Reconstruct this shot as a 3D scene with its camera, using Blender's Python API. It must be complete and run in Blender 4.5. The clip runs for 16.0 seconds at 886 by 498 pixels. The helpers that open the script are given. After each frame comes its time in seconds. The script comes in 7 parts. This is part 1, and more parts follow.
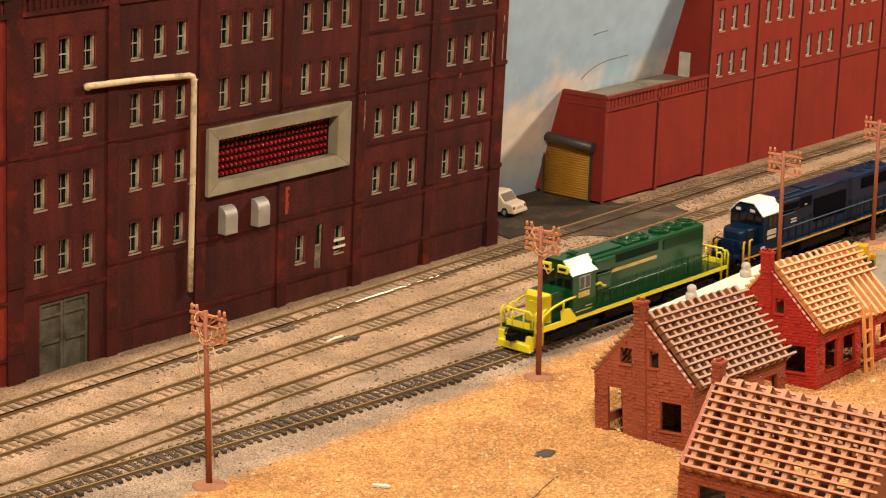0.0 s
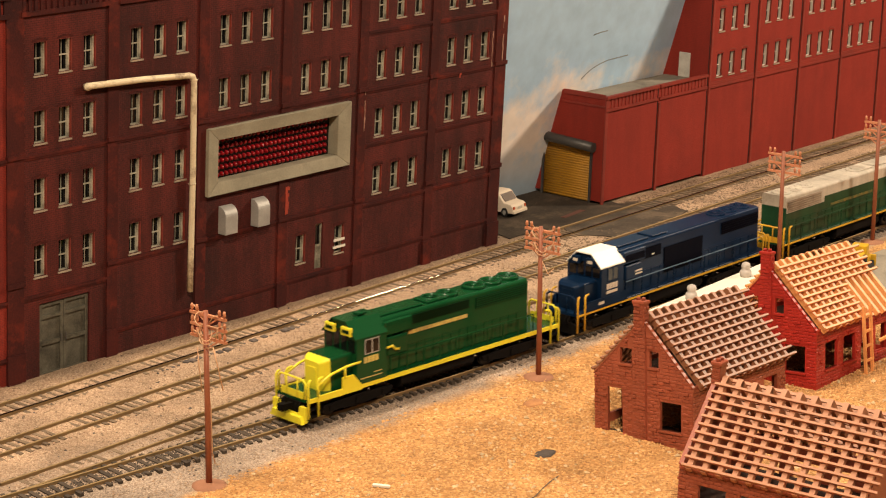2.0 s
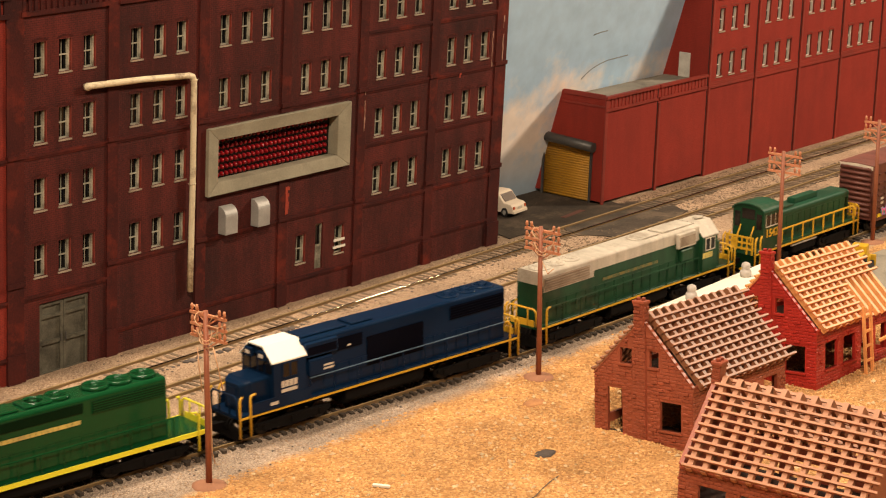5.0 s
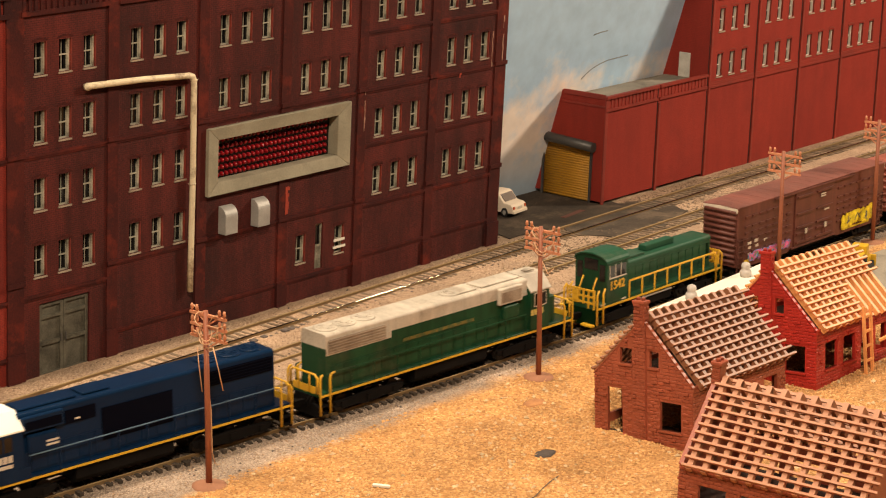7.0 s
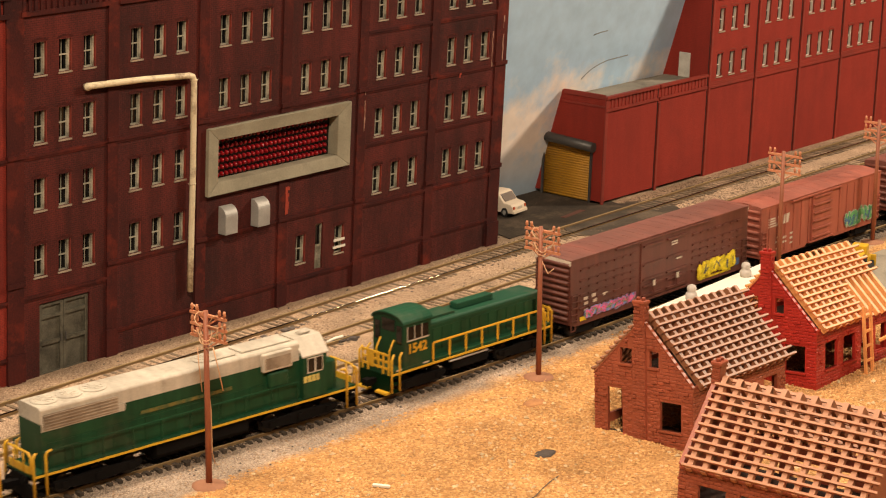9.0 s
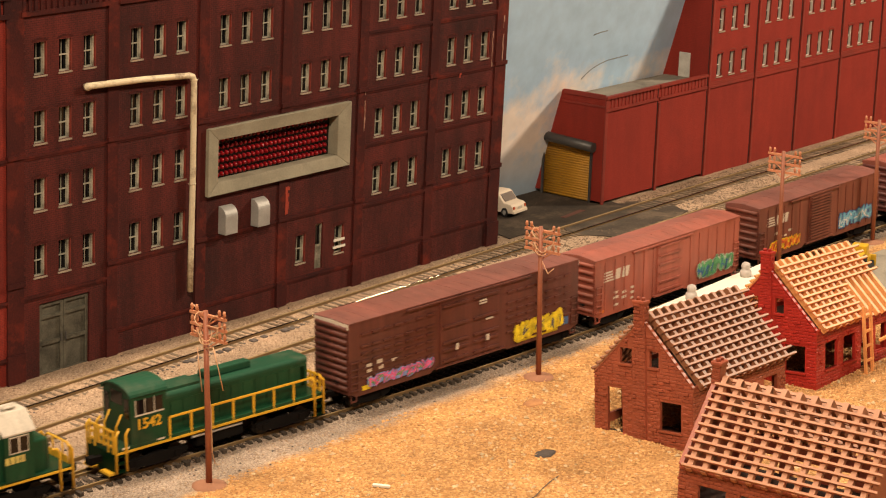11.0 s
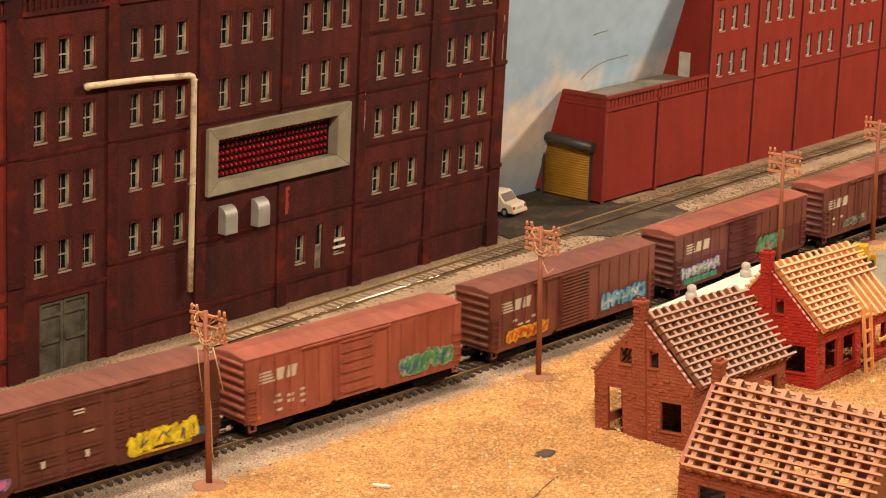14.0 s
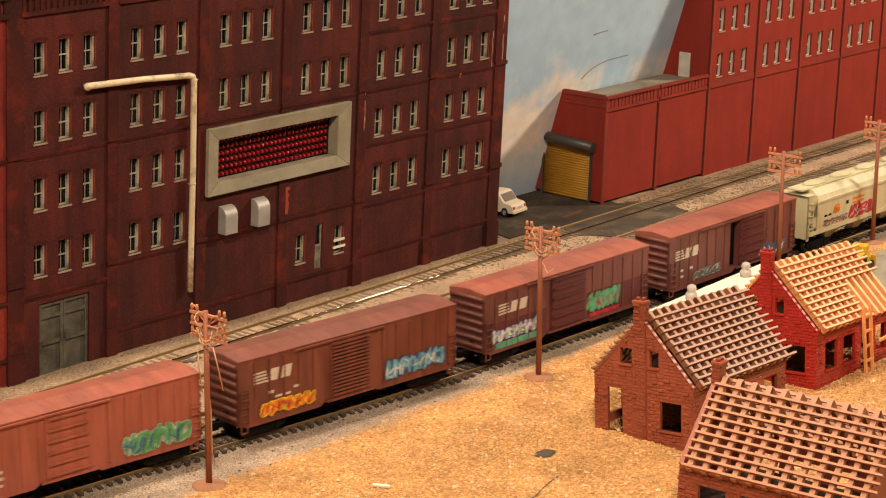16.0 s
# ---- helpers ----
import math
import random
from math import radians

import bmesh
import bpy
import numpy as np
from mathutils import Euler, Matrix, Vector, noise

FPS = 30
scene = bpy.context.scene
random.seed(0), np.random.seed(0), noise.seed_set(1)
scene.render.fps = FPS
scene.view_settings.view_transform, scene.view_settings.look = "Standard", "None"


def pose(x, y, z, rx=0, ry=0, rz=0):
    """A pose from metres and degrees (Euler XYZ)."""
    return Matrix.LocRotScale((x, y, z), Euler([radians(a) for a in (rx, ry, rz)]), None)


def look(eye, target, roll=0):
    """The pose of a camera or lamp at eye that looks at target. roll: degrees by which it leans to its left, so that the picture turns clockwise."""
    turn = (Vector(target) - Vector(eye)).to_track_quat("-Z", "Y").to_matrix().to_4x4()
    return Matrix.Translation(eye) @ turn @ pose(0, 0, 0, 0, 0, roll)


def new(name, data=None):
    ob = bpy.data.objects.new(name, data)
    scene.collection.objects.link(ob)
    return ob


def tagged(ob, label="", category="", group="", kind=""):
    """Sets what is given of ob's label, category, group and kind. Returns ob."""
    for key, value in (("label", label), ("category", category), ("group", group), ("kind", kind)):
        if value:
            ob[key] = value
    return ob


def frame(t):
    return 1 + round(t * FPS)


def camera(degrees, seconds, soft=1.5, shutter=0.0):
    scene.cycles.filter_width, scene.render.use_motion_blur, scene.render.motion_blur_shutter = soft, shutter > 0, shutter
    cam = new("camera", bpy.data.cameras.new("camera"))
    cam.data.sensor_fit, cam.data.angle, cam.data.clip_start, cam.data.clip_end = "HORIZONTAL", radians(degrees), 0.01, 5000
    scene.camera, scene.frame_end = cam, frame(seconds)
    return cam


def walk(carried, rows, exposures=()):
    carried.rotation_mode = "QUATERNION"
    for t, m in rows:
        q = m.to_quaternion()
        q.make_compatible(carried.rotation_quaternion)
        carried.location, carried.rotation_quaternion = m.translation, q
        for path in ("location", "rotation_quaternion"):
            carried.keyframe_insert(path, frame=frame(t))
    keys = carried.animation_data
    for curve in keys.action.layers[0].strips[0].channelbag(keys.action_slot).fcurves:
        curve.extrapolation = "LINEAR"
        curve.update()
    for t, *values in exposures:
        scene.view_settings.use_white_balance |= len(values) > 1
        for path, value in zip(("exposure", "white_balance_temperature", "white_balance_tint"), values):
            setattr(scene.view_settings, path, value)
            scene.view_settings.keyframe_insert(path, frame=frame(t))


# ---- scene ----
cam = camera(24.55, 16.0, soft=1.15, shutter=0.5)
EYE = (-1.10155, -1.04784, 0.43552)
GAZE = (EYE[0] + math.sin(0.83612) * math.cos(0.26615), EYE[1] + math.cos(0.83612) * math.cos(0.26615), EYE[2] - math.sin(0.26615))
walk(cam, [(0.0, look(EYE, GAZE, 0.183)), (16.0, look(EYE, GAZE, 0.183))], exposures=[(0.0, 0.0), (16.0, 0.0)])

# ---- light: lamps of the exhibition room ----
MM = 0.001
world = bpy.data.worlds.new("room_air")
scene.world = world
world.use_nodes = True
world.node_tree.nodes["Background"].inputs[0].default_value = (1.0, 0.86, 0.7, 1)
world.node_tree.nodes["Background"].inputs[1].default_value = 0.0015


def ceiling_lamp(x, y, z, sx, sy, watts, target, colour=(1.0, 0.785, 0.57)):
    data = bpy.data.lights.new("ceiling_lamp_light", "AREA")
    data.shape, data.size, data.size_y, data.energy, data.color = "RECTANGLE", sx, sy, watts, colour
    ob = new("ceiling_lamp_light", data)
    ob.matrix_world = look((x, y, z), target)
    return ob


ceiling_lamp(1.20, -0.83, 0.89, 0.15, 0.15, 20, (0.2, -0.05, 0.05))
ceiling_lamp(-0.46, 0.03, 1.50, 1.15, 0.12, 34, (-0.46, -0.22, 0.0))
ceiling_lamp(-1.25, -1.33, 1.50, 0.30, 0.20, 38, (-0.48, -0.06, 0.08))

# ---- materials ----
def mat(name, colour, rough=0.6, metal=0.0, other=None, patch=18.0, grain=900.0, bump=0.15, mix=0.5, dirt=None, dirt_amount=0.0, dirt_scale=45.0, coat=0.0, island=0.0, spec=0.4):
    m = bpy.data.materials.new(name)
    m.use_nodes = True
    nt = m.node_tree
    n, l = nt.nodes, nt.links
    p = n["Principled BSDF"]
    p.inputs["Roughness"].default_value, p.inputs["Metallic"].default_value = rough, metal
    p.inputs["Specular IOR Level"].default_value = spec
    p.inputs["Coat Weight"].default_value = coat
    co = n.new("ShaderNodeTexCoord")
    a = n.new("ShaderNodeTexNoise")
    a.inputs["Scale"].default_value, a.inputs["Detail"].default_value = patch, 6
    b = n.new("ShaderNodeTexNoise")
    b.inputs["Scale"].default_value, b.inputs["Detail"].default_value = grain, 3
    for t in (a, b):
        l.new(co.outputs["Object"], t.inputs["Vector"])
    c1 = (*colour, 1)
    c2 = (*(other or [c * 0.72 for c in colour]), 1)
    mx = n.new("ShaderNodeMix")
    mx.data_type = "RGBA"
    mx.inputs[6].default_value, mx.inputs[7].default_value = c1, c2
    add = n.new("ShaderNodeMath")
    add.operation = "MULTIPLY_ADD"
    l.new(b.outputs["Fac"], add.inputs[0])
    add.inputs[1].default_value = 0.5
    l.new(a.outputs["Fac"], add.inputs[2])
    rmp = n.new("ShaderNodeMapRange")
    rmp.inputs["From Min"].default_value, rmp.inputs["From Max"].default_value = 0.75 - mix * 0.45, 0.75 + mix * 0.45
    l.new(add.outputs[0], rmp.inputs["Value"])
    l.new(rmp.outputs[0], mx.inputs[0])
    out = mx.outputs[2]
    if dirt:
        d = n.new("ShaderNodeTexNoise")
        d.inputs["Scale"].default_value, d.inputs["Detail"].default_value, d.inputs["Roughness"].default_value = dirt_scale, 8, 0.7
        l.new(co.outputs["Object"], d.inputs["Vector"])
        r2 = n.new("ShaderNodeMapRange")
        r2.inputs["From Min"].default_value, r2.inputs["From Max"].default_value, r2.inputs["To Max"].default_value = 0.52, 0.72, dirt_amount
        l.new(d.outputs["Fac"], r2.inputs["Value"])
        m2 = n.new("ShaderNodeMix")
        m2.data_type = "RGBA"
        l.new(r2.outputs[0], m2.inputs[0])
        l.new(out, m2.inputs[6])
        m2.inputs[7].default_value = (*dirt, 1)
        out = m2.outputs[2]
    if island:
        g = n.new("ShaderNodeNewGeometry")
        oi = n.new("ShaderNodeObjectInfo")
        s = n.new("ShaderNodeMath")
        s.operation = "ADD"
        l.new(g.outputs["Random Per Island"], s.inputs[0])
        l.new(oi.outputs["Random"], s.inputs[1])
        r3 = n.new("ShaderNodeMapRange")
        r3.inputs["From Max"].default_value = 2.0
        r3.inputs["To Min"].default_value, r3.inputs["To Max"].default_value = 1 - island, 1 + island
        l.new(s.outputs[0], r3.inputs["Value"])
        hs = n.new("ShaderNodeHueSaturation")
        l.new(r3.outputs[0], hs.inputs["Value"])
        l.new(out, hs.inputs["Color"])
        out = hs.outputs[0]
    l.new(out, p.inputs["Base Color"])
    if bump:
        bp = n.new("ShaderNodeBump")
        bp.inputs["Strength"].default_value, bp.inputs["Distance"].default_value = bump, 0.0006
        l.new(b.outputs["Fac"], bp.inputs["Height"])
        l.new(bp.outputs[0], p.inputs["Normal"])
    return m


def brick_mat(name, colour, other, mortar, bw, bh, rough=0.8, dirt=(0.01, 0.006, 0.006), dirt_amount=0.6, relief=0.5, streaks=0.42):
    """Painted moulded brick: courses bw x bh metres on upright walls, in object space."""
    m = mat(name, colour, rough, other=other, patch=14, grain=500, bump=0.0, spec=0.3, dirt=dirt, dirt_amount=dirt_amount, dirt_scale=22)
    nt = m.node_tree
    n, l = nt.nodes, nt.links
    p = n["Principled BSDF"]
    co = n.new("ShaderNodeTexCoord")
    sx = n.new("ShaderNodeSeparateXYZ")
    l.new(co.outputs["Object"], sx.inputs[0])
    ad = n.new("ShaderNodeMath")
    l.new(sx.outputs[0], ad.inputs[0])
    l.new(sx.outputs[1], ad.inputs[1])
    cb = n.new("ShaderNodeCombineXYZ")
    l.new(ad.outputs[0], cb.inputs[0])
    l.new(sx.outputs[2], cb.inputs[1])
    bt = n.new("ShaderNodeTexBrick")
    bt.inputs["Scale"].default_value = 1.0
    bt.inputs["Brick Width"].default_value, bt.inputs["Row Height"].default_value, bt.inputs["Mortar Size"].default_value = bw, bh, bh * 0.14
    bt.inputs["Mortar Smooth"].default_value = 0.3
    l.new(cb.outputs[0], bt.inputs["Vector"])
    # soot and rain streaks running down the wall
    mp = n.new("ShaderNodeMapping")
    mp.inputs["Scale"].default_value = (1.0, 1.0, 0.16)
    l.new(co.outputs["Object"], mp.inputs[0])
    st = n.new("ShaderNodeTexNoise")
    st.inputs["Scale"].default_value, st.inputs["Detail"].default_value, st.inputs["Roughness"].default_value = 75, 7, 0.65
    l.new(mp.outputs[0], st.inputs["Vector"])
    sr = n.new("ShaderNodeMapRange")
    sr.inputs["From Min"].default_value, sr.inputs["From Max"].default_value, sr.inputs["To Min"].default_value, sr.inputs["To Max"].default_value = 0.32, 0.66, 1 - streaks, 1 + streaks * 0.6
    l.new(st.outputs["Fac"], sr.inputs["Value"])
    sh = n.new("ShaderNodeHueSaturation")
    l.new(sr.outputs[0], sh.inputs["Value"])
    l.new(p.inputs["Base Color"].links[0].from_socket, sh.inputs["Color"])
    src = sh.outputs[0]
    mx = n.new("ShaderNodeMix")
    mx.data_type = "RGBA"
    mf = n.new("ShaderNodeMath")
    mf.operation = "MULTIPLY"
    mf.inputs[1].default_value = 0.55
    l.new(bt.outputs["Fac"], mf.inputs[0])
    l.new(mf.outputs[0], mx.inputs[0])
    l.new(src, mx.inputs[6])
    mx.inputs[7].default_value = (*mortar, 1)
    l.new(mx.outputs[2], p.inputs["Base Color"])
    bp = n.new("ShaderNodeBump")
    bp.invert = True
    bp.inputs["Strength"].default_value, bp.inputs["Distance"].default_value = relief, 0.0003
    l.new(bt.outputs["Fac"], bp.inputs["Height"])
    l.new(bp.outputs[0], p.inputs["Normal"])
    return m


def streaked(m, amount, scale=110.0, squash=0.10):
    """Rain and rust streaks running down a painted side."""
    n, l = m.node_tree.nodes, m.node_tree.links
    p = n["Principled BSDF"]
    src = p.inputs["Base Color"].links[0].from_socket
    co = n.new("ShaderNodeTexCoord")
    mp = n.new("ShaderNodeMapping")
    mp.inputs["Scale"].default_value = (1.0, 0.3, squash)
    l.new(co.outputs["Object"], mp.inputs[0])
    st = n.new("ShaderNodeTexNoise")
    st.inputs["Scale"].default_value, st.inputs["Detail"].default_value, st.inputs["Roughness"].default_value = scale, 6, 0.7
    l.new(mp.outputs[0], st.inputs["Vector"])
    sr = n.new("ShaderNodeMapRange")
    sr.inputs["From Min"].default_value, sr.inputs["From Max"].default_value, sr.inputs["To Min"].default_value, sr.inputs["To Max"].default_value = 0.34, 0.66, 1 - amount, 1 + amount * 0.7
    l.new(st.outputs["Fac"], sr.inputs["Value"])
    hs = n.new("ShaderNodeHueSaturation")
    l.new(sr.outputs[0], hs.inputs["Value"])
    l.new(src, hs.inputs["Color"])
    l.new(hs.outputs[0], p.inputs["Base Color"])
    return m


BRICK_DARK = brick_mat("dark_brick", (0.122, 0.0172, 0.0125), (0.040, 0.0086, 0.0075), (0.024, 0.006, 0.005), 0.0034, 0.00145, dirt=(0.17, 0.024, 0.014), dirt_amount=0.32, relief=0.9)
TRIM_DARK = mat("dark_brick_trim", (0.084, 0.0135, 0.0098), 0.8, other=(0.030, 0.007, 0.007), patch=30, spec=0.22, dirt=(0.24, 0.030, 0.014), dirt_amount=0.6, bump=0.4)
REVEAL = mat("bare_red_reveal", (0.26, 0.035, 0.018), 0.7, other=(0.10, 0.015, 0.010), patch=120)
BRICK_WORN = brick_mat("bare_red_brick", (0.28, 0.030, 0.016), (0.16, 0.018, 0.012), (0.08, 0.012, 0.010), 0.0028, 0.0011, dirt=(0.05, 0.010, 0.008), dirt_amount=0.5)
BRICK_RED = brick_mat("red_brick_paint", (0.295, 0.029, 0.0165), (0.235, 0.023, 0.0145), (0.20, 0.022, 0.014), 0.0036, 0.00155, dirt=(0.12, 0.02, 0.014), dirt_amount=0.3, relief=0.3, streaks=0.14)
TRIM_RED = mat("red_trim", (0.285, 0.030, 0.0175), 0.6, other=(0.16, 0.024, 0.016), patch=30)
WINDOW_CLEAN = mat("white_window_paint", (0.66, 0.62, 0.54), 0.6, other=(0.5, 0.46, 0.40), patch=130)
WINDOW_WHITE = mat("window_frame_paint", (0.42, 0.40, 0.31), 0.6, other=(0.17, 0.16, 0.12), patch=150, mix=0.35, dirt=(0.06, 0.045, 0.035), dirt_amount=0.8, dirt_scale=170, island=0.35)
SILL_TAN = mat("tan_sill_paint", (0.50, 0.42, 0.32), 0.65, other=(0.28, 0.22, 0.16), patch=130, dirt=(0.12, 0.05, 0.03), dirt_amount=0.6, dirt_scale=160)
GLASS_DARK = mat("window_glass", (0.006, 0.006, 0.007), 0.08, bump=0, spec=0.4)
PIPE_CREAM = mat("cream_pipe_paint", (0.80, 0.71, 0.50), 0.4, other=(0.68, 0.57, 0.38), patch=40, dirt=(0.16, 0.075, 0.035), dirt_amount=0.95, dirt_scale=85)
SIGN_FRAME = mat("weathered_grey_green_frame", (0.36, 0.33, 0.24), 0.55, other=(0.24, 0.22, 0.16), patch=50, dirt=(0.14, 0.12, 0.09), dirt_amount=0.5)
SIGN_BLACK = mat("sign_black", (0.010, 0.006, 0.006), 0.5, bump=0)
LED_RED = mat("red_lens", (0.36, 0.007, 0.013), 0.3, other=(0.24, 0.005, 0.008), patch=60, bump=0, spec=0.6)
VENT_GREY = mat("silver_grey_paint", (0.46, 0.45, 0.42), 0.45, other=(0.32, 0.31, 0.29), patch=60, metal=0.2)
DOOR_GREY = mat("grey_door_paint", (0.120, 0.112, 0.082), 0.7, other=(0.048, 0.044, 0.032), patch=90, dirt=(0.014, 0.011, 0.008), dirt_amount=0.95, dirt_scale=55)
DOOR_YELLOW = mat("yellow_roller_paint", (0.50, 0.25, 0.020), 0.55, other=(0.40, 0.19, 0.015), patch=40, dirt=(0.2, 0.11, 0.03), dirt_amount=0.4)
STEEL_DARK = mat("dark_grey_metal", (0.10, 0.095, 0.09), 0.45, other=(0.06, 0.058, 0.055), patch=60, metal=0.3)
ROOF_GREY = mat("grey_roof", (0.30, 0.27, 0.215), 0.85, other=(0.20, 0.18, 0.145), patch=30, dirt=(0.09, 0.075, 0.055), dirt_amount=0.8, dirt_scale=28)
ASPHALT = mat("asphalt", (0.080, 0.062, 0.046), 0.95, other=(0.040, 0.033, 0.026), patch=40, grain=700, bump=0.6, spec=0.15, dirt=(0.24, 0.18, 0.12), dirt_amount=0.5, dirt_scale=30)
# darker ties of the running track; the tone also deepens the train's shade
TIE_OILY_SHADE = mat("oil_and_shade_dark_tie", (0.075, 0.055, 0.038), 0.8, other=(0.035, 0.026, 0.019), patch=70, island=0.5, dirt=(0.14, 0.105, 0.07), dirt_amount=0.4, dirt_scale=140)
RAIL = mat("rail_brass_brown", (0.23, 0.150, 0.068), 0.45, other=(0.17, 0.105, 0.05), patch=60, metal=0.3, bump=0)
RAIL_TOP = mat("rail_head_brass", (0.34, 0.24, 0.115), 0.55, other=(0.25, 0.17, 0.08), patch=60, metal=0.5, bump=0)
RAIL_SHINY = mat("polished_rail_head", (0.30, 0.26, 0.19), 0.08, other=(0.20, 0.16, 0.10), patch=60, metal=1.0, bump=0)
TIE = mat("tie_brown", (0.19, 0.135, 0.086), 0.88, other=(0.095, 0.068, 0.045), patch=70, island=0.5, dirt=(0.28, 0.21, 0.14), dirt_amount=0.4, dirt_scale=140)
POLE_BROWN = mat("pole_brown_plastic", (0.30, 0.10, 0.05), 0.5, other=(0.22, 0.07, 0.035), patch=50)
POLE_LIGHT = mat("crossarm_brown_plastic", (0.58, 0.25, 0.13), 0.45, other=(0.48, 0.19, 0.10), patch=50)
CLAY = mat("red_brown_clay", (0.34, 0.16, 0.09), 0.85, other=(0.26, 0.12, 0.07), patch=60)
HOUSE_BROWN = mat("brown_brick_plastic", (0.33, 0.085, 0.045), 0.42, other=(0.26, 0.064, 0.033), patch=30, island=0.16)
HOUSE_RED = mat("red_brick_plastic", (0.40, 0.030, 0.020), 0.42, other=(0.33, 0.022, 0.016), patch=30, island=0.14)
LATH_BROWN = mat("brown_lath_plastic", (0.34, 0.145, 0.070), 0.45, other=(0.27, 0.112, 0.054), patch=40, island=0.10)
LATH_ORANGE = mat("orange_lath_plastic", (0.80, 0.36, 0.13), 0.42, other=(0.70, 0.30, 0.10), patch=40, island=0.08)
LATH_TAN = mat("tan_lath_plastic", (0.50, 0.225, 0.115), 0.45, other=(0.44, 0.195, 0.10), patch=40, island=0.08)
PEG_PLASTIC = mat("milky_plastic", (0.50, 0.46, 0.42), 0.3, other=(0.42, 0.38, 0.34), patch=60)
WHITE_PLASTIC = mat("white_plastic", (0.80, 0.76, 0.66), 0.5, other=(0.74, 0.70, 0.6), patch=20)
LETTER_WHITE = mat("white_lettering", (0.62, 0.56, 0.46), 0.6, other=(0.5, 0.44, 0.36), patch=120, bump=0)
# dark brown that puts the shade inside the houses into the colour
HOUSE_SHADE = mat("dark_house_shade", (0.045, 0.022, 0.014), 0.8, other=(0.03, 0.015, 0.01), patch=40)
ROOM_PAINT = mat("room_paint", (0.06, 0.054, 0.048), 0.9, other=(0.048, 0.043, 0.038), patch=2)


def ground_mat():
    m = bpy.data.materials.new("ballast_and_sand")
    m.use_nodes = True
    n, l = m.node_tree.nodes, m.node_tree.links
    p = n["Principled BSDF"]
    p.inputs["Roughness"].default_value = 0.92
    co = n.new("ShaderNodeTexCoord")

    def noise_tex(scale, detail=4, rough=0.55):
        t = n.new("ShaderNodeTexNoise")
        t.inputs["Scale"].default_value, t.inputs["Detail"].default_value, t.inputs["Roughness"].default_value = scale, detail, rough
        l.new(co.outputs["Object"], t.inputs["Vector"])
        return t.outputs["Fac"]

    def ramp(src, stops):
        r = n.new("ShaderNodeValToRGB")
        while len(r.color_ramp.elements) < len(stops):
            r.color_ramp.elements.new(0.5)
        for e, (pos, col) in zip(r.color_ramp.elements, stops):
            e.position, e.color = pos, (*col, 1)
        l.new(src, r.inputs[0])
        return r.outputs[0]

    def vor(scale):
        v = n.new("ShaderNodeTexVoronoi")
        v.inputs["Scale"].default_value = scale
        l.new(co.outputs["Object"], v.inputs["Vector"])
        return v

    va, vb = vor(1250), vor(760)
    sep = n.new("ShaderNodeSeparateColor")
    l.new(va.outputs["Color"], sep.inputs[0])
    stones = ramp(sep.outputs[0], [(0.0, (0.24, 0.155, 0.095)), (0.35, (0.35, 0.24, 0.152)), (0.7, (0.42, 0.29, 0.19)), (1.0, (0.54, 0.40, 0.28))])
    sep2 = n.new("ShaderNodeSeparateColor")
    l.new(vb.outputs["Color"], sep2.inputs[0])
    sand = ramp(sep2.outputs[0], [(0.0, (0.34, 0.16, 0.055)), (0.4, (0.50, 0.25, 0.08)), (0.75, (0.60, 0.32, 0.11)), (1.0, (0.74, 0.46, 0.20))])
    grey = ramp(sep.outputs[1], [(0.0, (0.21, 0.155, 0.115)), (0.5, (0.34, 0.26, 0.195)), (1.0, (0.48, 0.38, 0.29))])

    sx = n.new("ShaderNodeSeparateXYZ")
    l.new(co.outputs["Object"], sx.inputs[0])

    def mask(edge, width, wob, scale):
        """1 where y lies nearer than edge, with a ragged border."""
        w = n.new("ShaderNodeMath")
        w.operation = "MULTIPLY_ADD"
        l.new(noise_tex(scale, 6, 0.65), w.inputs[0])
        w.inputs[1].default_value = wob
        l.new(sx.outputs[1], w.inputs[2])
        r = n.new("ShaderNodeMapRange")
        r.inputs["From Min"].default_value, r.inputs["From Max"].default_value = edge + wob * 0.5 + width, edge + wob * 0.5 - width
        l.new(w.outputs[0], r.inputs["Value"])
        return r.outputs[0]

    def blend(fac, a, b):
        x = n.new("ShaderNodeMix")
        x.data_type = "RGBA"
        l.new(fac, x.inputs[0])
        l.new(a, x.inputs[6])
        l.new(b, x.inputs[7])
        return x.outputs[2]

    base = blend(mask(-0.150, 0.03, 0.06, 25), stones, grey)
    base = blend(mask(-0.226, 0.006, 0.035, 22), base, sand)
    tone = n.new("ShaderNodeMapRange")
    tone.inputs["From Min"].default_value, tone.inputs["From Max"].default_value, tone.inputs["To Min"].default_value, tone.inputs["To Max"].default_value = 0.3, 0.7, 0.62, 1.22
    l.new(noise_tex(26, 5), tone.inputs["Value"])
    hs = n.new("ShaderNodeHueSaturation")
    l.new(tone.outputs[0], hs.inputs["Value"])
    l.new(base, hs.inputs["Color"])
    l.new(hs.outputs[0], p.inputs["Base Color"])
    bp = n.new("ShaderNodeBump")
    bp.inputs["Strength"].default_value, bp.inputs["Distance"].default_value = 0.9, 0.0012
    bp.invert = True
    l.new(vb.outputs["Distance"], bp.inputs["Height"])
    l.new(bp.outputs[0], p.inputs["Normal"])
    return m


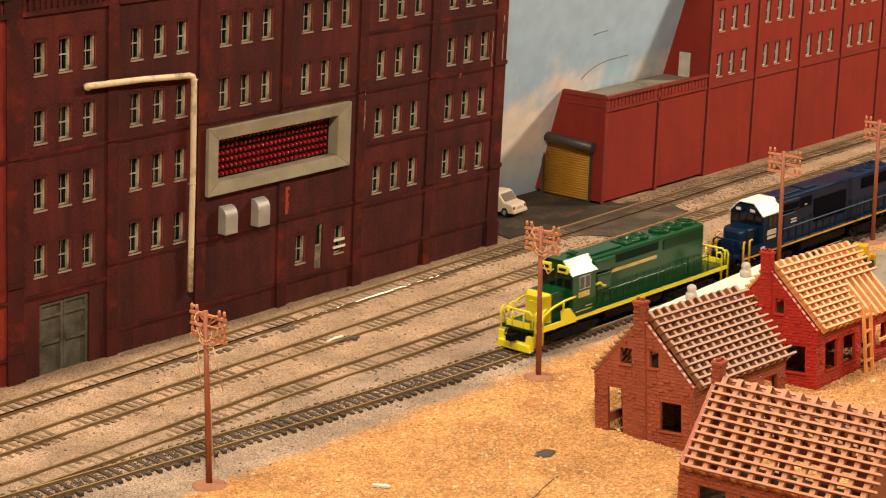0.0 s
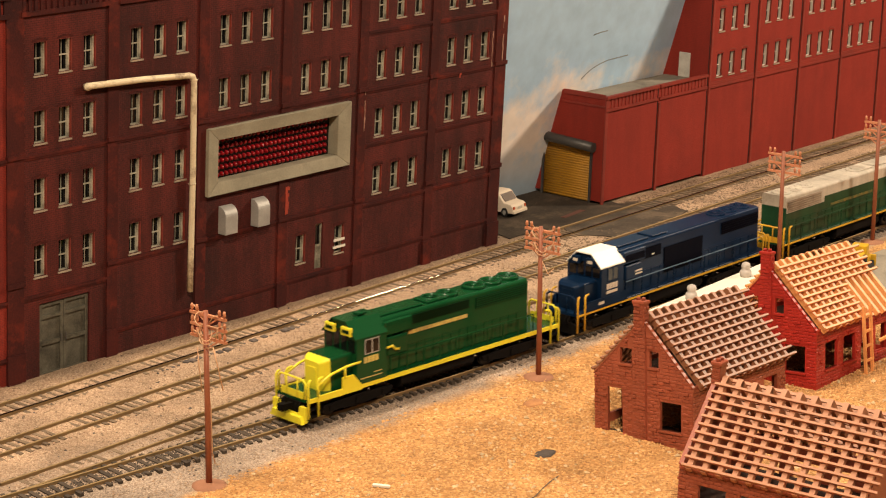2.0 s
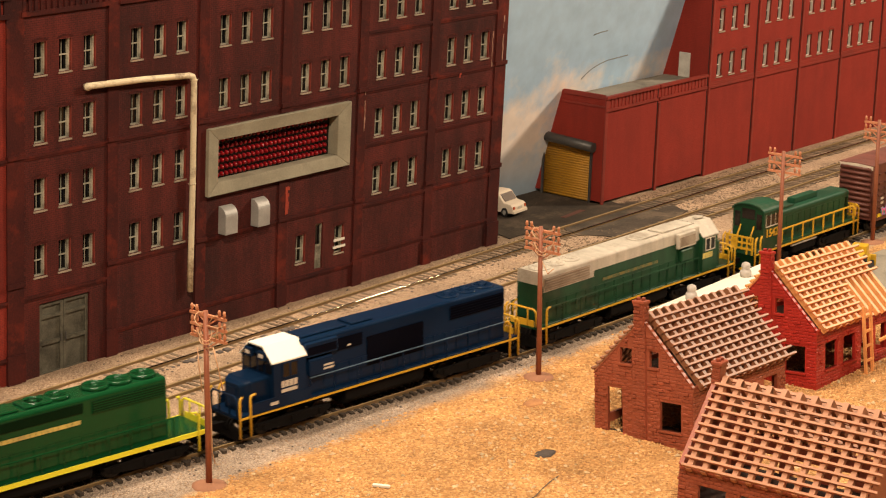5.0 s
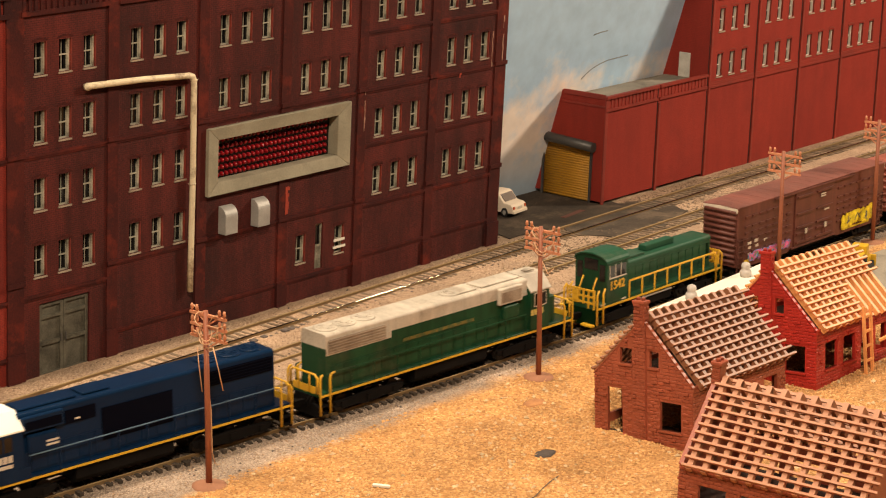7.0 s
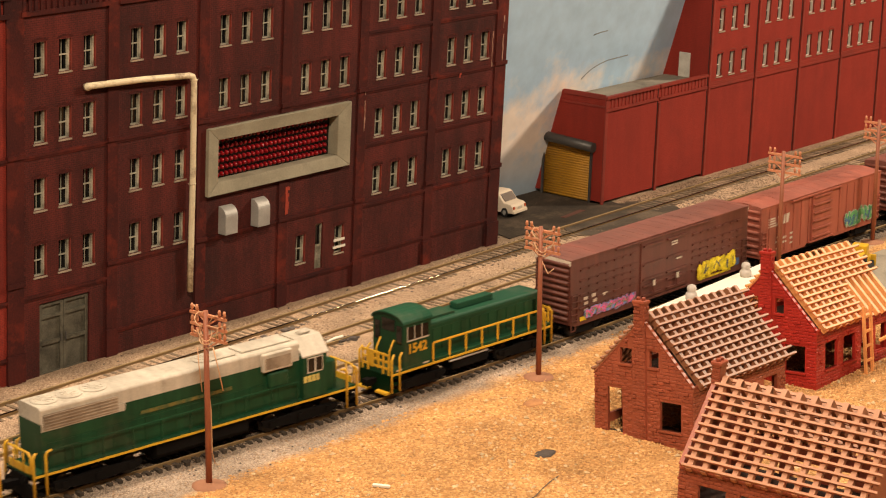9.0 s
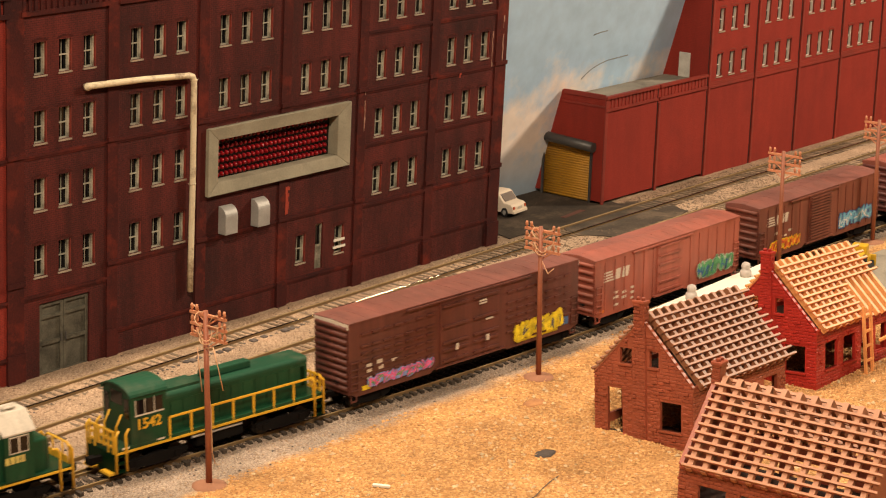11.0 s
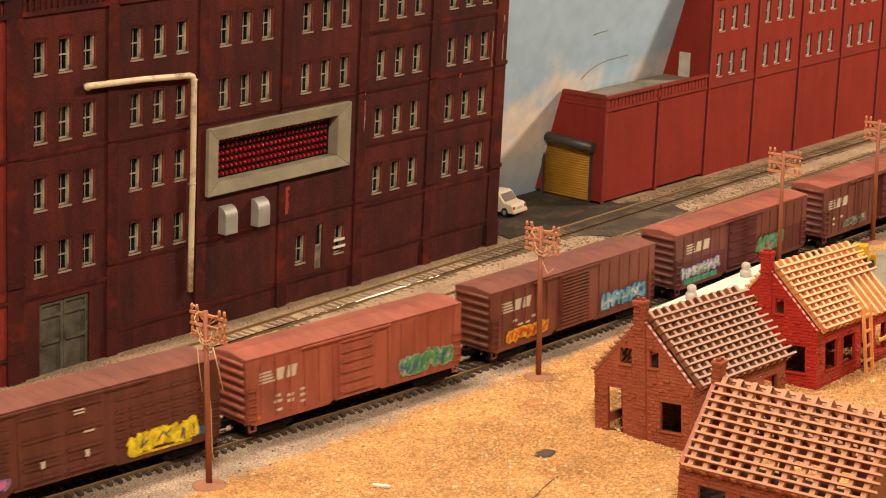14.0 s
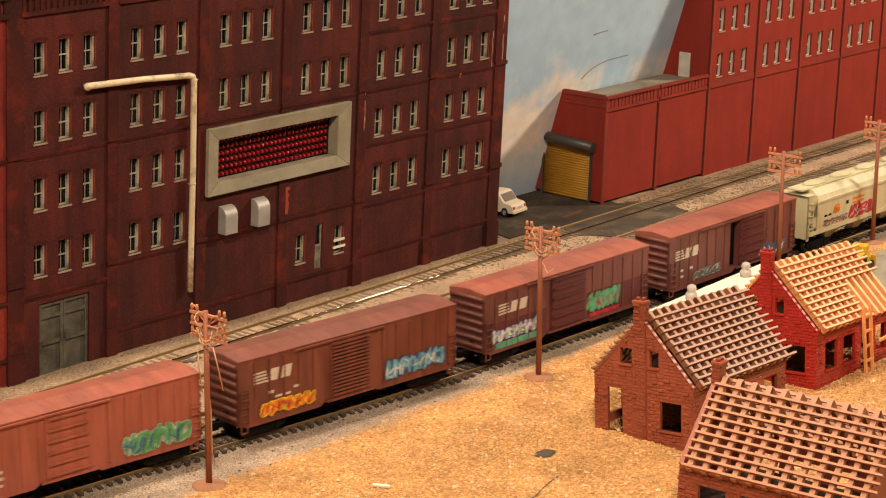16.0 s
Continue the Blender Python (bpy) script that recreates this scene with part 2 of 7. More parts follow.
def sky_mat():
    m = bpy.data.materials.new("painted_sky")
    m.use_nodes = True
    n, l = m.node_tree.nodes, m.node_tree.links
    p = n["Principled BSDF"]
    p.inputs["Roughness"].default_value = 0.9
    co = n.new("ShaderNodeTexCoord")
    sx = n.new("ShaderNodeSeparateXYZ")
    l.new(co.outputs["Object"], sx.inputs[0])
    t = n.new("ShaderNodeTexNoise")
    t.inputs["Scale"].default_value, t.inputs["Detail"].default_value, t.inputs["Roughness"].default_value = 16, 7, 0.62
    l.new(co.outputs["Object"], t.inputs["Vector"])
    # painted cloud bank low down, worn through in places
    a = n.new("ShaderNodeMath")
    a.operation = "MULTIPLY_ADD"
    l.new(t.outputs["Fac"], a.inputs[0])
    a.inputs[1].default_value = -0.22
    l.new(sx.outputs[2], a.inputs[2])
    r = n.new("ShaderNodeMapRange")
    r.inputs["From Min"].default_value, r.inputs["From Max"].default_value = 0.002, -0.046
    l.new(a.outputs[0], r.inputs["Value"])
    mx = n.new("ShaderNodeMix")
    mx.data_type = "RGBA"
    l.new(r.outputs[0], mx.inputs[0])
    low = n.new("ShaderNodeMapRange")
    low.inputs["From Min"].default_value, low.inputs["From Max"].default_value, low.inputs["To Min"].default_value = 0.012, 0.055, 0.15
    l.new(sx.outputs[2], low.inputs["Value"])
    both = n.new("ShaderNodeMath")
    both.operation = "MULTIPLY"
    l.new(low.outputs[0], both.inputs[0])
    l.new(r.outputs[0], both.inputs[1])
    l.new(both.outputs[0], mx.inputs[0])
    mx.inputs[6].default_value, mx.inputs[7].default_value = (0.44, 0.635, 0.83, 1), (0.90, 0.80, 0.71, 1)
    t2 = n.new("ShaderNodeTexNoise")
    t2.inputs["Scale"].default_value, t2.inputs["Detail"].default_value = 60, 5
    l.new(co.outputs["Object"], t2.inputs["Vector"])
    r2 = n.new("ShaderNodeMapRange")
    r2.inputs["From Min"].default_value, r2.inputs["From Max"].default_value, r2.inputs["To Min"].default_value, r2.inputs["To Max"].default_value = 0.3, 0.7, 0.90, 1.06
    l.new(t2.outputs["Fac"], r2.inputs["Value"])
    hs = n.new("ShaderNodeHueSaturation")
    l.new(r2.outputs[0], hs.inputs["Value"])
    l.new(mx.outputs[2], hs.inputs["Color"])
    l.new(hs.outputs[0], p.inputs["Base Color"])
    bp = n.new("ShaderNodeBump")
    bp.inputs["Strength"].default_value, bp.inputs["Distance"].default_value = 0.4, 0.001
    l.new(t2.outputs["Fac"], bp.inputs["Height"])
    l.new(bp.outputs[0], p.inputs["Normal"])
    return m


GROUND = ground_mat()
SKY = sky_mat()


# ---- mesh tools, in millimetres ----
def box(bm, x0, x1, y0, y1, z0, z1, m=None):
    """A box; m: an optional matrix (mm) for its corners."""
    v = []
    for x, y, z in ((x0, y0, z0), (x1, y0, z0), (x1, y1, z0), (x0, y1, z0), (x0, y0, z1), (x1, y0, z1), (x1, y1, z1), (x0, y1, z1)):
        c = Vector((x, y, z))
        v.append(bm.verts.new(m @ c if m else c))
    for f in ((3, 2, 1, 0), (4, 5, 6, 7), (0, 1, 5, 4), (1, 2, 6, 5), (2, 3, 7, 6), (3, 0, 4, 7)):
        bm.faces.new([v[i] for i in f])
    return v


def b_of(*args):
    bm = bmesh.new()
    box(bm, *args)
    return bm


def prism(bm, outline, a, b, axis="y"):
    """An outline of (p, q) pulled from a to b. axis y: (x, z) outline; x: (y, z); z: (x, y)."""
    def at(p, q, s):
        return {"y": (p, s, q), "x": (s, p, q), "z": (p, q, s)}[axis]
    lo = [bm.verts.new(at(p, q, a)) for p, q in outline]
    hi = [bm.verts.new(at(p, q, b)) for p, q in outline]
    k = len(outline)
    fs = [bm.faces.new(lo), bm.faces.new(hi)]
    for i in range(k):
        fs.append(bm.faces.new((lo[i], lo[(i + 1) % k], hi[(i + 1) % k], hi[i])))
    bmesh.ops.recalc_face_normals(bm, faces=fs)


def tube(bm, p, q, r, r2=None, seg=8):
    """A rod from p to q."""
    p, q = Vector(p), Vector(q)
    r2 = r if r2 is None else r2
    w = (q - p).normalized()
    u = w.orthogonal().normalized()
    s = w.cross(u)
    a, b = [], []
    for i in range(seg):
        t = 2 * math.pi * i / seg
        d = u * math.cos(t) + s * math.sin(t)
        a.append(bm.verts.new(p + d * r))
        b.append(bm.verts.new(q + d * r2))
    fs = [bm.faces.new(a[::-1]), bm.faces.new(b)]
    for i in range(seg):
        f = bm.faces.new((a[i], a[(i + 1) % seg], b[(i + 1) % seg], b[i]))
        f.smooth = seg > 6
        fs.append(f)


def path_tube(bm, pts, r, seg=6):
    """One continuous bent tube through the points, mitred at the bends."""
    pts = [Vector(q) for q in pts]
    dirs = [(b - a).normalized() for a, b in zip(pts, pts[1:])]
    up = Vector((0, 0, 1)) if abs(dirs[0].z) < 0.9 else Vector((1, 0, 0))
    u = dirs[0].cross(up).normalized()
    rings = []
    for i, q in enumerate(pts):
        a, b = dirs[max(0, i - 1)], dirs[min(i, len(dirs) - 1)]
        t = (a + b).normalized() if (a + b).length > 1e-6 else b
        u = (u - t * u.dot(t)).normalized()
        v = t.cross(u)
        k = min(1.35, 1.0 / max(0.5, t.dot(b)))
        rings.append([bm.verts.new(q + (u * math.cos(2 * math.pi * s / seg) + v * math.sin(2 * math.pi * s / seg)) * r * k) for s in range(seg)])
    for ra, rb in zip(rings, rings[1:]):
        for s in range(seg):
            bm.faces.new((ra[s], ra[(s + 1) % seg], rb[(s + 1) % seg], rb[s])).smooth = True
    bm.faces.new(rings[0][::-1])
    bm.faces.new(rings[-1])
    bmesh.ops.recalc_face_normals(bm, faces=bm.faces[:])


def lathe(bm, profile, centre, seg=16):
    """A round form from (radius, height) pairs on an upright axis."""
    rings = []
    for r, h in profile:
        rings.append([bm.verts.new((centre[0] + r * math.cos(2 * math.pi * i / seg), centre[1] + r * math.sin(2 * math.pi * i / seg), centre[2] + h)) for i in range(seg)])
    for a, b in zip(rings, rings[1:]):
        for i in range(seg):
            f = bm.faces.new((a[i], a[(i + 1) % seg], b[(i + 1) % seg], b[i]))
            f.smooth = True
    bm.faces.new(rings[0][::-1])
    bm.faces.new(rings[-1])


def soften(bm, width, seg=2):
    bmesh.ops.bevel(bm, geom=bm.edges[:], offset=width, segments=seg, affect="EDGES", profile=0.6, clamp_overlap=True)


def finish(name, bm, material):
    for v in bm.verts:
        v.co *= MM
    me = bpy.data.meshes.new(name)
    bm.to_mesh(me)
    bm.free()
    me.materials.append(material)
    return me


def part(name, bm, material, parent=None, label=""):
    ob = new(name, finish(name, bm, material))
    if parent:
        ob.parent = parent
    return tagged(ob, label)


def piece(name, me, parent, m):
    """A repeat of a small piece on shared mesh data, at a pose in its parent."""
    ob = new(name, me)
    ob.parent = parent
    ob.matrix_basis = m
    return ob


def thing(name, x, y, z, label, category, group="", kind="", rz=0.0, m=None):
    ob = new(name)
    ob.empty_display_size = 0.01
    ob.matrix_basis = m if m else pose(x * MM, y * MM, z * MM, 0, 0, rz)
    return tagged(ob, label, category, group, kind)


def solid(name, bm, material, label, category, group="", kind=""):
    return tagged(new(name, finish(name, bm, material)), label, category, group, kind)


def at(x, y, z, rx=0, ry=0, rz=0):
    return pose(x * MM, y * MM, z * MM, rx, ry, rz)


# ---- the room and the layout's ground ----
def room():
    for name, b in (("floor", (-3000, 3400, -3600, 700, -1100, -1050)), ("ceiling", (-3000, 3400, -3600, 700, 1650, 1700)),
                    ("wall_north", (-3000, 3400, 640, 700, -1050, 1650)), ("wall_south", (-3000, 3400, -3600, -3540, -1050, 1650)),
                    ("wall_west", (-3000, -2940, -3540, 640, -1050, 1650)), ("wall_east", (3340, 3400, -3540, 640, -1050, 1650))):
        bm = bmesh.new()
        box(bm, *b)
        solid(name, bm, ROOM_PAINT, "plain painted room surface round the model layout", "room", kind="structure")


def path_y(x):
    """The running track's centre line."""
    return -199.0 + 6.0 * math.log1p(math.exp(-(x + 150.0) / 60.0)) if x > -3000 else 0.0


def ground_height(x, y):
    """Gentle unevenness of the scenery, in mm; flat by the tracks and under buildings."""
    if y > -225:
        drop = 1.3 if y < path_y(x) - 12.5 else 0.0
        return 1.65 - drop + 0.8 * noise.noise((x * 0.03, y * 0.03, 7.7)) + 0.5 * noise.noise((x * 0.11, y * 0.11, 1.3))
    return 1.6 * noise.noise((x * 0.018, y * 0.018, 3.1)) + 0.2


def ground():
    xs = [-2400, -1500, -1000, -700] + list(range(-560, 560, 8)) + list(range(560, 1000, 40)) + [1200, 1700, 2600]
    ys = [-640, -620] + list(range(-600, -190, 8)) + list(range(-190, 40, 8)) + [60, 100, 200, 320]
    bm = bmesh.new()
    g = [[bm.verts.new((x, y, ground_height(x, y))) for x in xs] for y in ys]
    for j in range(len(ys) - 1):
        for i in range(len(xs) - 1):
            f = bm.faces.new((g[j][i], g[j][i + 1], g[j + 1][i + 1], g[j + 1][i]))
            f.smooth = True
    solid("ground", bm, GROUND, "scenery ground of grey-tan ballast and orange sand", "ground", kind="structure")


BACK0, BACKS = 93.0, 0.285


def backdrop():
    bm = bmesh.new()
    prism(bm, [(BACK0, -6), (BACK0 - BACKS * 330, 330), (BACK0 - BACKS * 330 + 12, 330), (BACK0 + 12, -6)], -1200, 2600, "x")
    b = solid("backdrop", bm, SKY, "leaning backdrop board painted with pale blue sky and cream clouds", "backdrop", kind="structure")
    ink = mat("scratch_grey", (0.25, 0.27, 0.28), 0.8, bump=0)
    for pts in ([(310, 104.5), (316, 109), (322, 112.5), (333, 116), (344, 118), (373, 119)], [(312, 145.3), (322, 146.6), (332, 147)]):
        bm = bmesh.new()
        path_tube(bm, [(x, BACK0 - BACKS * 330 * (z + 6) / 336 + 0.3, z) for x, z in pts], 0.7, 5)
        part("scratch", bm, ink, b)


def siding_one(x):
    return -38.5 + 0.030 * (x + 400) if x < 150 else (-22.0 + 0.024 * (x - 150) if x < 450 else -14.8 + 0.012 * (x - 450))


def siding_two(x):
    return -93.0 + 0.030 * (x + 430)


def siding_three(x):
    """Leaves the running track by a turnout at the near end."""
    base = -141.5
    if x > -250:
        return base
    d = (x + 250) / -100.0
    return base - 4.6 * d if d < 1.5 else base - 6.9 - 1.0 * (d - 1.5)


TIE_SPACING = 6.6


def make_track(name, fn, x0, x1, label, seen=(-520, 560), gap=()):
    root = thing(name, 0, 0, 0, label, "track", "model railway tracks", "structure")
    xs = [x0 + i * 10.0 for i in range(int((x1 - x0) / 10) + 1)]
    for side, nm in ((8.7, "rail"), (-8.7, "rail")):
        for lo, hi, material, w, tag in ((1.2, 3.5, RAIL, 0.7, "rail"), (3.4, 4.05, RAIL_TOP, 0.6, "rail_head")):
            bm = bmesh.new()
            prev = None
            for x in xs:
                y = fn(x)
                s = (fn(x + 1) - fn(x - 1)) / 2
                nx, ny = -s / math.hypot(1, s), 1 / math.hypot(1, s)
                cut = ((-w, lo), (w, lo), (w * 0.7, hi), (-w * 0.7, hi)) if tag == "rail" else ((-w, lo), (w, lo), (w, hi - 0.35), (w * 0.5, hi), (-w * 0.5, hi), (-w, hi - 0.35))
                ring = [bm.verts.new((x + nx * (side + o), y + ny * (side + o), z)) for o, z in cut]
                if prev:
                    for i in range(len(cut)):
                        bm.faces.new((prev[i], prev[(i + 1) % len(cut)], ring[(i + 1) % len(cut)], ring[i])).smooth = tag != "rail"
                prev = ring
            bmesh.ops.recalc_face_normals(bm, faces=bm.faces[:])
            part(tag, bm, RAIL_SHINY if tag == "rail_head" and name == "track_1" and side < 0 else material, root)
    bm = bmesh.new()
    box(bm, -1.35, 1.35, -14.5, 14.5, -0.6, 2.1)
    wood = TIE_OILY_SHADE if name == "track_4" else TIE
    tie = finish("tie", bm, wood)
    rest = bmesh.new()
    x = x0
    rng = random.Random(name)
    count = 0
    while x < x1:
        y = fn(x)
        ang = math.degrees(math.atan(fn(x + 0.5) - fn(x - 0.5)))
        if not any(a < x < b for a, b in gap):
            m = at(x + rng.uniform(-0.5, 0.5), y + rng.uniform(-0.7, 0.7), rng.uniform(-0.4, 0.15) - (0.15 if x < 60 and name != "track_4" else -0.45), 0, 0, ang + rng.uniform(-2, 2))
            if seen[0] < x < seen[1] and count < 190:
                piece("tie", tie, root, m)
                count += 1
            else:
                mm = m.copy()
                mm.translation = m.translation * 1000
                box(rest, -1.35, 1.35, -14.5, 14.5, -0.6, 2.1, mm)
        x += TIE_SPACING
    if rest.verts:
        tagged(part("far_ties", rest, wood, root), kind="stuff")
    else:
        rest.free()
    return root


# ---- brick buildings behind the tracks ----
def leaning(sx, sy, u0=0.0, y0=0.0):
    """Maps wall coordinates (along, out of the wall towards the tracks, up) to the place; the walls stand slightly out of plumb."""
    def f(u, o, z):
        return (u0 + u + sx * z, y0 - o + sy * z, z)
    return f


def wbox(bm, f, u0, u1, o0, o1, z0, z1):
    v = [bm.verts.new(f(*c)) for c in ((u0, o0, z0), (u1, o0, z0), (u1, o1, z0), (u0, o1, z0), (u0, o0, z1), (u1, o0, z1), (u1, o1, z1), (u0, o1, z1))]
    fs = [bm.faces.new([v[i] for i in q]) for q in ((0, 1, 2, 3), (7, 6, 5, 4), (4, 5, 1, 0), (5, 6, 2, 1), (6, 7, 3, 2), (7, 4, 0, 3))]
    return fs


def holed_wall(bm, f, u0, u1, z0, z1, thick, holes):
    """A wall with openings through it; its face lies at o = 0, its back at -thick."""
    us = sorted({u0, u1, *[h[0] for h in holes], *[h[1] for h in holes]})
    zs = sorted({z0, z1, *[h[2] for h in holes], *[h[3] for h in holes]})
    cache = {}

    def v(u, o, z):
        k = (round(u, 3), o, round(z, 3))
        if k not in cache:
            cache[k] = bm.verts.new(f(u, o, z))
        return cache[k]

    def void(u, z):
        return any(h[0] < u < h[1] and h[2] < z < h[3] for h in holes) or not (u0 < u < u1 and z0 < z < z1)

    for i in range(len(us) - 1):
        for j in range(len(zs) - 1):
            a, b, c, d = us[i], us[i + 1], zs[j], zs[j + 1]
            if void((a + b) / 2, (c + d) / 2):
                continue
            for o, flip in ((0.0, False), (-thick, True)):
                q = [v(a, o, c), v(b, o, c), v(b, o, d), v(a, o, d)]
                bm.faces.new(q[::-1] if flip else q)
            ua = us[i - 1] if i else u0 - 1
            ub = us[i + 2] if i + 2 < len(us) else u1 + 1
            zc = zs[j - 1] if j else z0 - 1
            zd = zs[j + 2] if j + 2 < len(zs) else z1 + 1
            if void((ua + a) / 2, (c + d) / 2):
                bm.faces.new((v(a, 0.0, c), v(a, 0.0, d), v(a, -thick, d), v(a, -thick, c)))
            if void((b + ub) / 2, (c + d) / 2):
                bm.faces.new((v(b, 0.0, d), v(b, 0.0, c), v(b, -thick, c), v(b, -thick, d)))
            if void((a + b) / 2, (zc + c) / 2):
                bm.faces.new((v(b, 0.0, c), v(a, 0.0, c), v(a, -thick, c), v(b, -thick, c)))
            if void((a + b) / 2, (d + zd) / 2):
                bm.faces.new((v(a, 0.0, d), v(b, 0.0, d), v(b, -thick, d), v(a, -thick, d)))


def arch_band(bm, f, u0, u1, z, rise, thick, o0, o1, n=6):
    """A shallow arch of brick over an opening."""
    us = [u0 + (u1 - u0) * i / n for i in range(n + 1)]
    zs = [z + rise * (1 - (2 * i / n - 1) ** 2) for i in range(n + 1)]
    rings = [[bm.verts.new(f(u, o, q)) for o, q in ((o0, zz), (o1, zz), (o1, zz + thick), (o0, zz + thick))] for u, zz in zip(us, zs)]
    for a, b in zip(rings, rings[1:]):
        for i in range(4):
            bm.faces.new((a[i], a[(i + 1) % 4], b[(i + 1) % 4], b[i]))
    bm.faces.new(rings[0][::-1])
    bm.faces.new(rings[-1])
    bmesh.ops.recalc_face_normals(bm, faces=bm.faces[:])


def sash_meshes(f0, w, h):
    """Frame, pane and sill of one window, at the origin of the wall's space."""
    fr = bmesh.new()
    wbox(fr, f0, 0.0, 0.5, -4.6, -2.6, 0, h)
    wbox(fr, f0, w - 1.5, w, -4.6, -1.6, 0, h)
    wbox(fr, f0, 0.9, w - 0.9, -4.2, -1.6, 0, 0.9)
    wbox(fr, f0, 0.5, w - 0.9, -4.2, -2.6, h - 0.6, h)
    wbox(fr, f0, 0.5, w - 0.9, -3.4, -2.4, h * 0.5 - 0.4, h * 0.5 + 0.4)
    pane = bmesh.new()
    wbox(pane, f0, 0.7, w - 0.7, -3.9, -3.6, 0.7, h - 0.7)
    sill = bmesh.new()
    wbox(sill, f0, -0.7, w + 0.7, -1.8, 0.9, -1.15, -0.05)
    wbox(fr, f0, w * 0.5 - 0.9, w * 0.5 - 0.5, -3.5, -3.0, 0.9, h - 0.9)
    lintel = bmesh.new()
    arch_band(lintel, f0, -1.4, w + 1.4, h + 0.4, 1.3, 1.5, 0.0, 0.4)
    rev = bmesh.new()
    wbox(rev, f0, w - 0.05, w + 0.02, -1.6, 0.02, 0, h)
    wbox(rev, f0, w, w + 0.5, 0.0, 0.12, 0, h)
    return fr, pane, sill, lintel, rev


def add_windows(root, f, spots, w, h, lintel_material, frame_material):
    f0 = leaning(0, 0)
    fr, pane, sill, lintel, rev = sash_meshes(f0, w, h)
    shear = f(0, 0, 1)
    base = f(0, 0, 0)
    sx, sy = shear[0] - base[0], shear[1] - base[1]
    for bm in (fr, pane, sill, lintel, rev):
        for v in bm.verts:
            v.co.x += sx * v.co.z
            v.co.y += sy * v.co.z
    fr, pane, sill, lintel, rev = finish("window_frame", fr, frame_material), finish("pane", pane, GLASS_DARK), finish("sill", sill, SILL_TAN), finish("lintel", lintel, lintel_material), finish("reveal", rev, REVEAL)
    for u, z in spots:
        m = Matrix.Translation(Vector(f(u, 0, z)) * MM)
        win = piece("window", fr, root, m)
        piece("pane", pane, win, Matrix())
        piece("sill", sill, win, Matrix())
        piece("lintel", lintel, win, Matrix())
        piece("reveal", rev, win, Matrix())


BAY, BAY0 = 78.6, -317.4
SILL = [200.6, 156.6, 112.6, 68.6]


def dark_building():
    f = leaning(0.046, -0.019)
    root = thing("factory_building", 0, 0, 0, "dark maroon brick factory building with weathered paint and pilasters", "building", "brick factory buildings")
    W, H = 9.4, 21.0
    spots, holes = [], []
    for b in range(-1, 6):
        rows = (0, 1) if b in (2, 3) else (0, 1, 2, 3)
        for r in rows:
            for i in (-1, 0, 1):
                spots.append((BAY0 + BAY * b + 19.7 * i - W / 2 + 0.3, SILL[r] + 1.0))
    for u in (-106.0, -66.0):
        spots.append((u, 30.5))
    for u, z in spots:
        holes.append((u, u + W, z, z + H))
    holes.append((-86.0, -78.0, 22.0, 57.0))
    holes.append((-186.4, -68.6, 106.2, 136.4))
    holes.append((-337.2, -296.2, -8.0, 50.6))
    bm = bmesh.new()
    holed_wall(bm, f, -362, 121.5, -8, 270, 6.0, [q for q in holes if q[0] > -362])
    part("wall", bm, BRICK_DARK, root)
    bm = bmesh.new()
    holed_wall(bm, f, -460, -362.05, -8, 270, 6.0, [q for q in holes if q[0] < -362])
    part("wall", bm, BRICK_WORN, root)
    bm = bmesh.new()
    # side walls and roof close the shell
    for u0, u1 in ((-460, -457), (118.5, 121.4)):
        for o0, o1, z1 in ((-62, -6.1, 110), (-28, -6.1, 240)):
            wbox(bm, f, u0, u1, o0, o1, -8, z1)
    wbox(bm, f, -457, 118, -14, -6.1, 262, 264)
    part("side_wall", bm, BRICK_DARK, root)
    bm = bmesh.new()
    wbox(bm, f, -456, 118, -16, -9, 0, 255)
    part("interior_backing", bm, SIGN_BLACK, root)
    add_windows(root, f, spots, W, H, TRIM_DARK, WINDOW_WHITE)
    # pilasters
    for k in range(-1, 7):
        c = BAY0 - BAY / 2 + BAY * k
        bm = bmesh.new()
        w = 6.5 if k in (0, 6) else 4.4
        for z0, z1 in ((-8, 97), (146, 268)) if k == 3 else ((-8, 268),):
            wbox(bm, f, c - w, min(c + w, 122.5), 0, 1.2, z0, z1)
        wbox(bm, f, c - w - 0.5, min(c + w + 0.5, 123.0), 0, 2.4, -8, 21)
        for z in (66, 150):
            wbox(bm, f, c - w - 0.4, min(c + w + 0.4, 122.9), 0, 2.5, z, z + 3.2)
        if k == 0:
            for z in np.arange(70, 236, 5.2):
                wbox(bm, f, c + w, c + w + 1.2, 0, 1.0, z, z + 2.6)
        part("pilaster", bm, TRIM_DARK, root)
    # string courses bay by bay
    levels = {-1: (19, 57, 150), 0: (57, 150), 1: (19, 66.5, 150), 2: (19, 66.5, 150), 3: (19, 67, 150), 4: (24, 62, 108.5, 150, 193.5), 5: (24, 62, 108.5, 150, 193.5)}
    for b, zs in levels.items():
        c = BAY0 + BAY * b
        for z in zs:
            bm = bmesh.new()
            wbox(bm, f, c - 34.8, c + 34.8, 0, 1.3, z - 0.8, z + 1.1)
            wbox(bm, f, c - 34.8, c + 34.8, 0, 0.7, z - 2.2, z - 0.8)
            part("string_course", bm, TRIM_DARK, root)
        bm = bmesh.new()
        wbox(bm, f, c - 34.8, c + 34.8, 0, 2.0, 240, 243)
        wbox(bm, f, c - 34.8, c + 34.8, 0, 3.0, 252, 256)
        u = c - 33.5
        while u < c + 33:
            wbox(bm, f, u, u + 2.2, 0, 1.6, 243, 252)
            u += 4.6
        part("cornice", bm, TRIM_DARK, root)
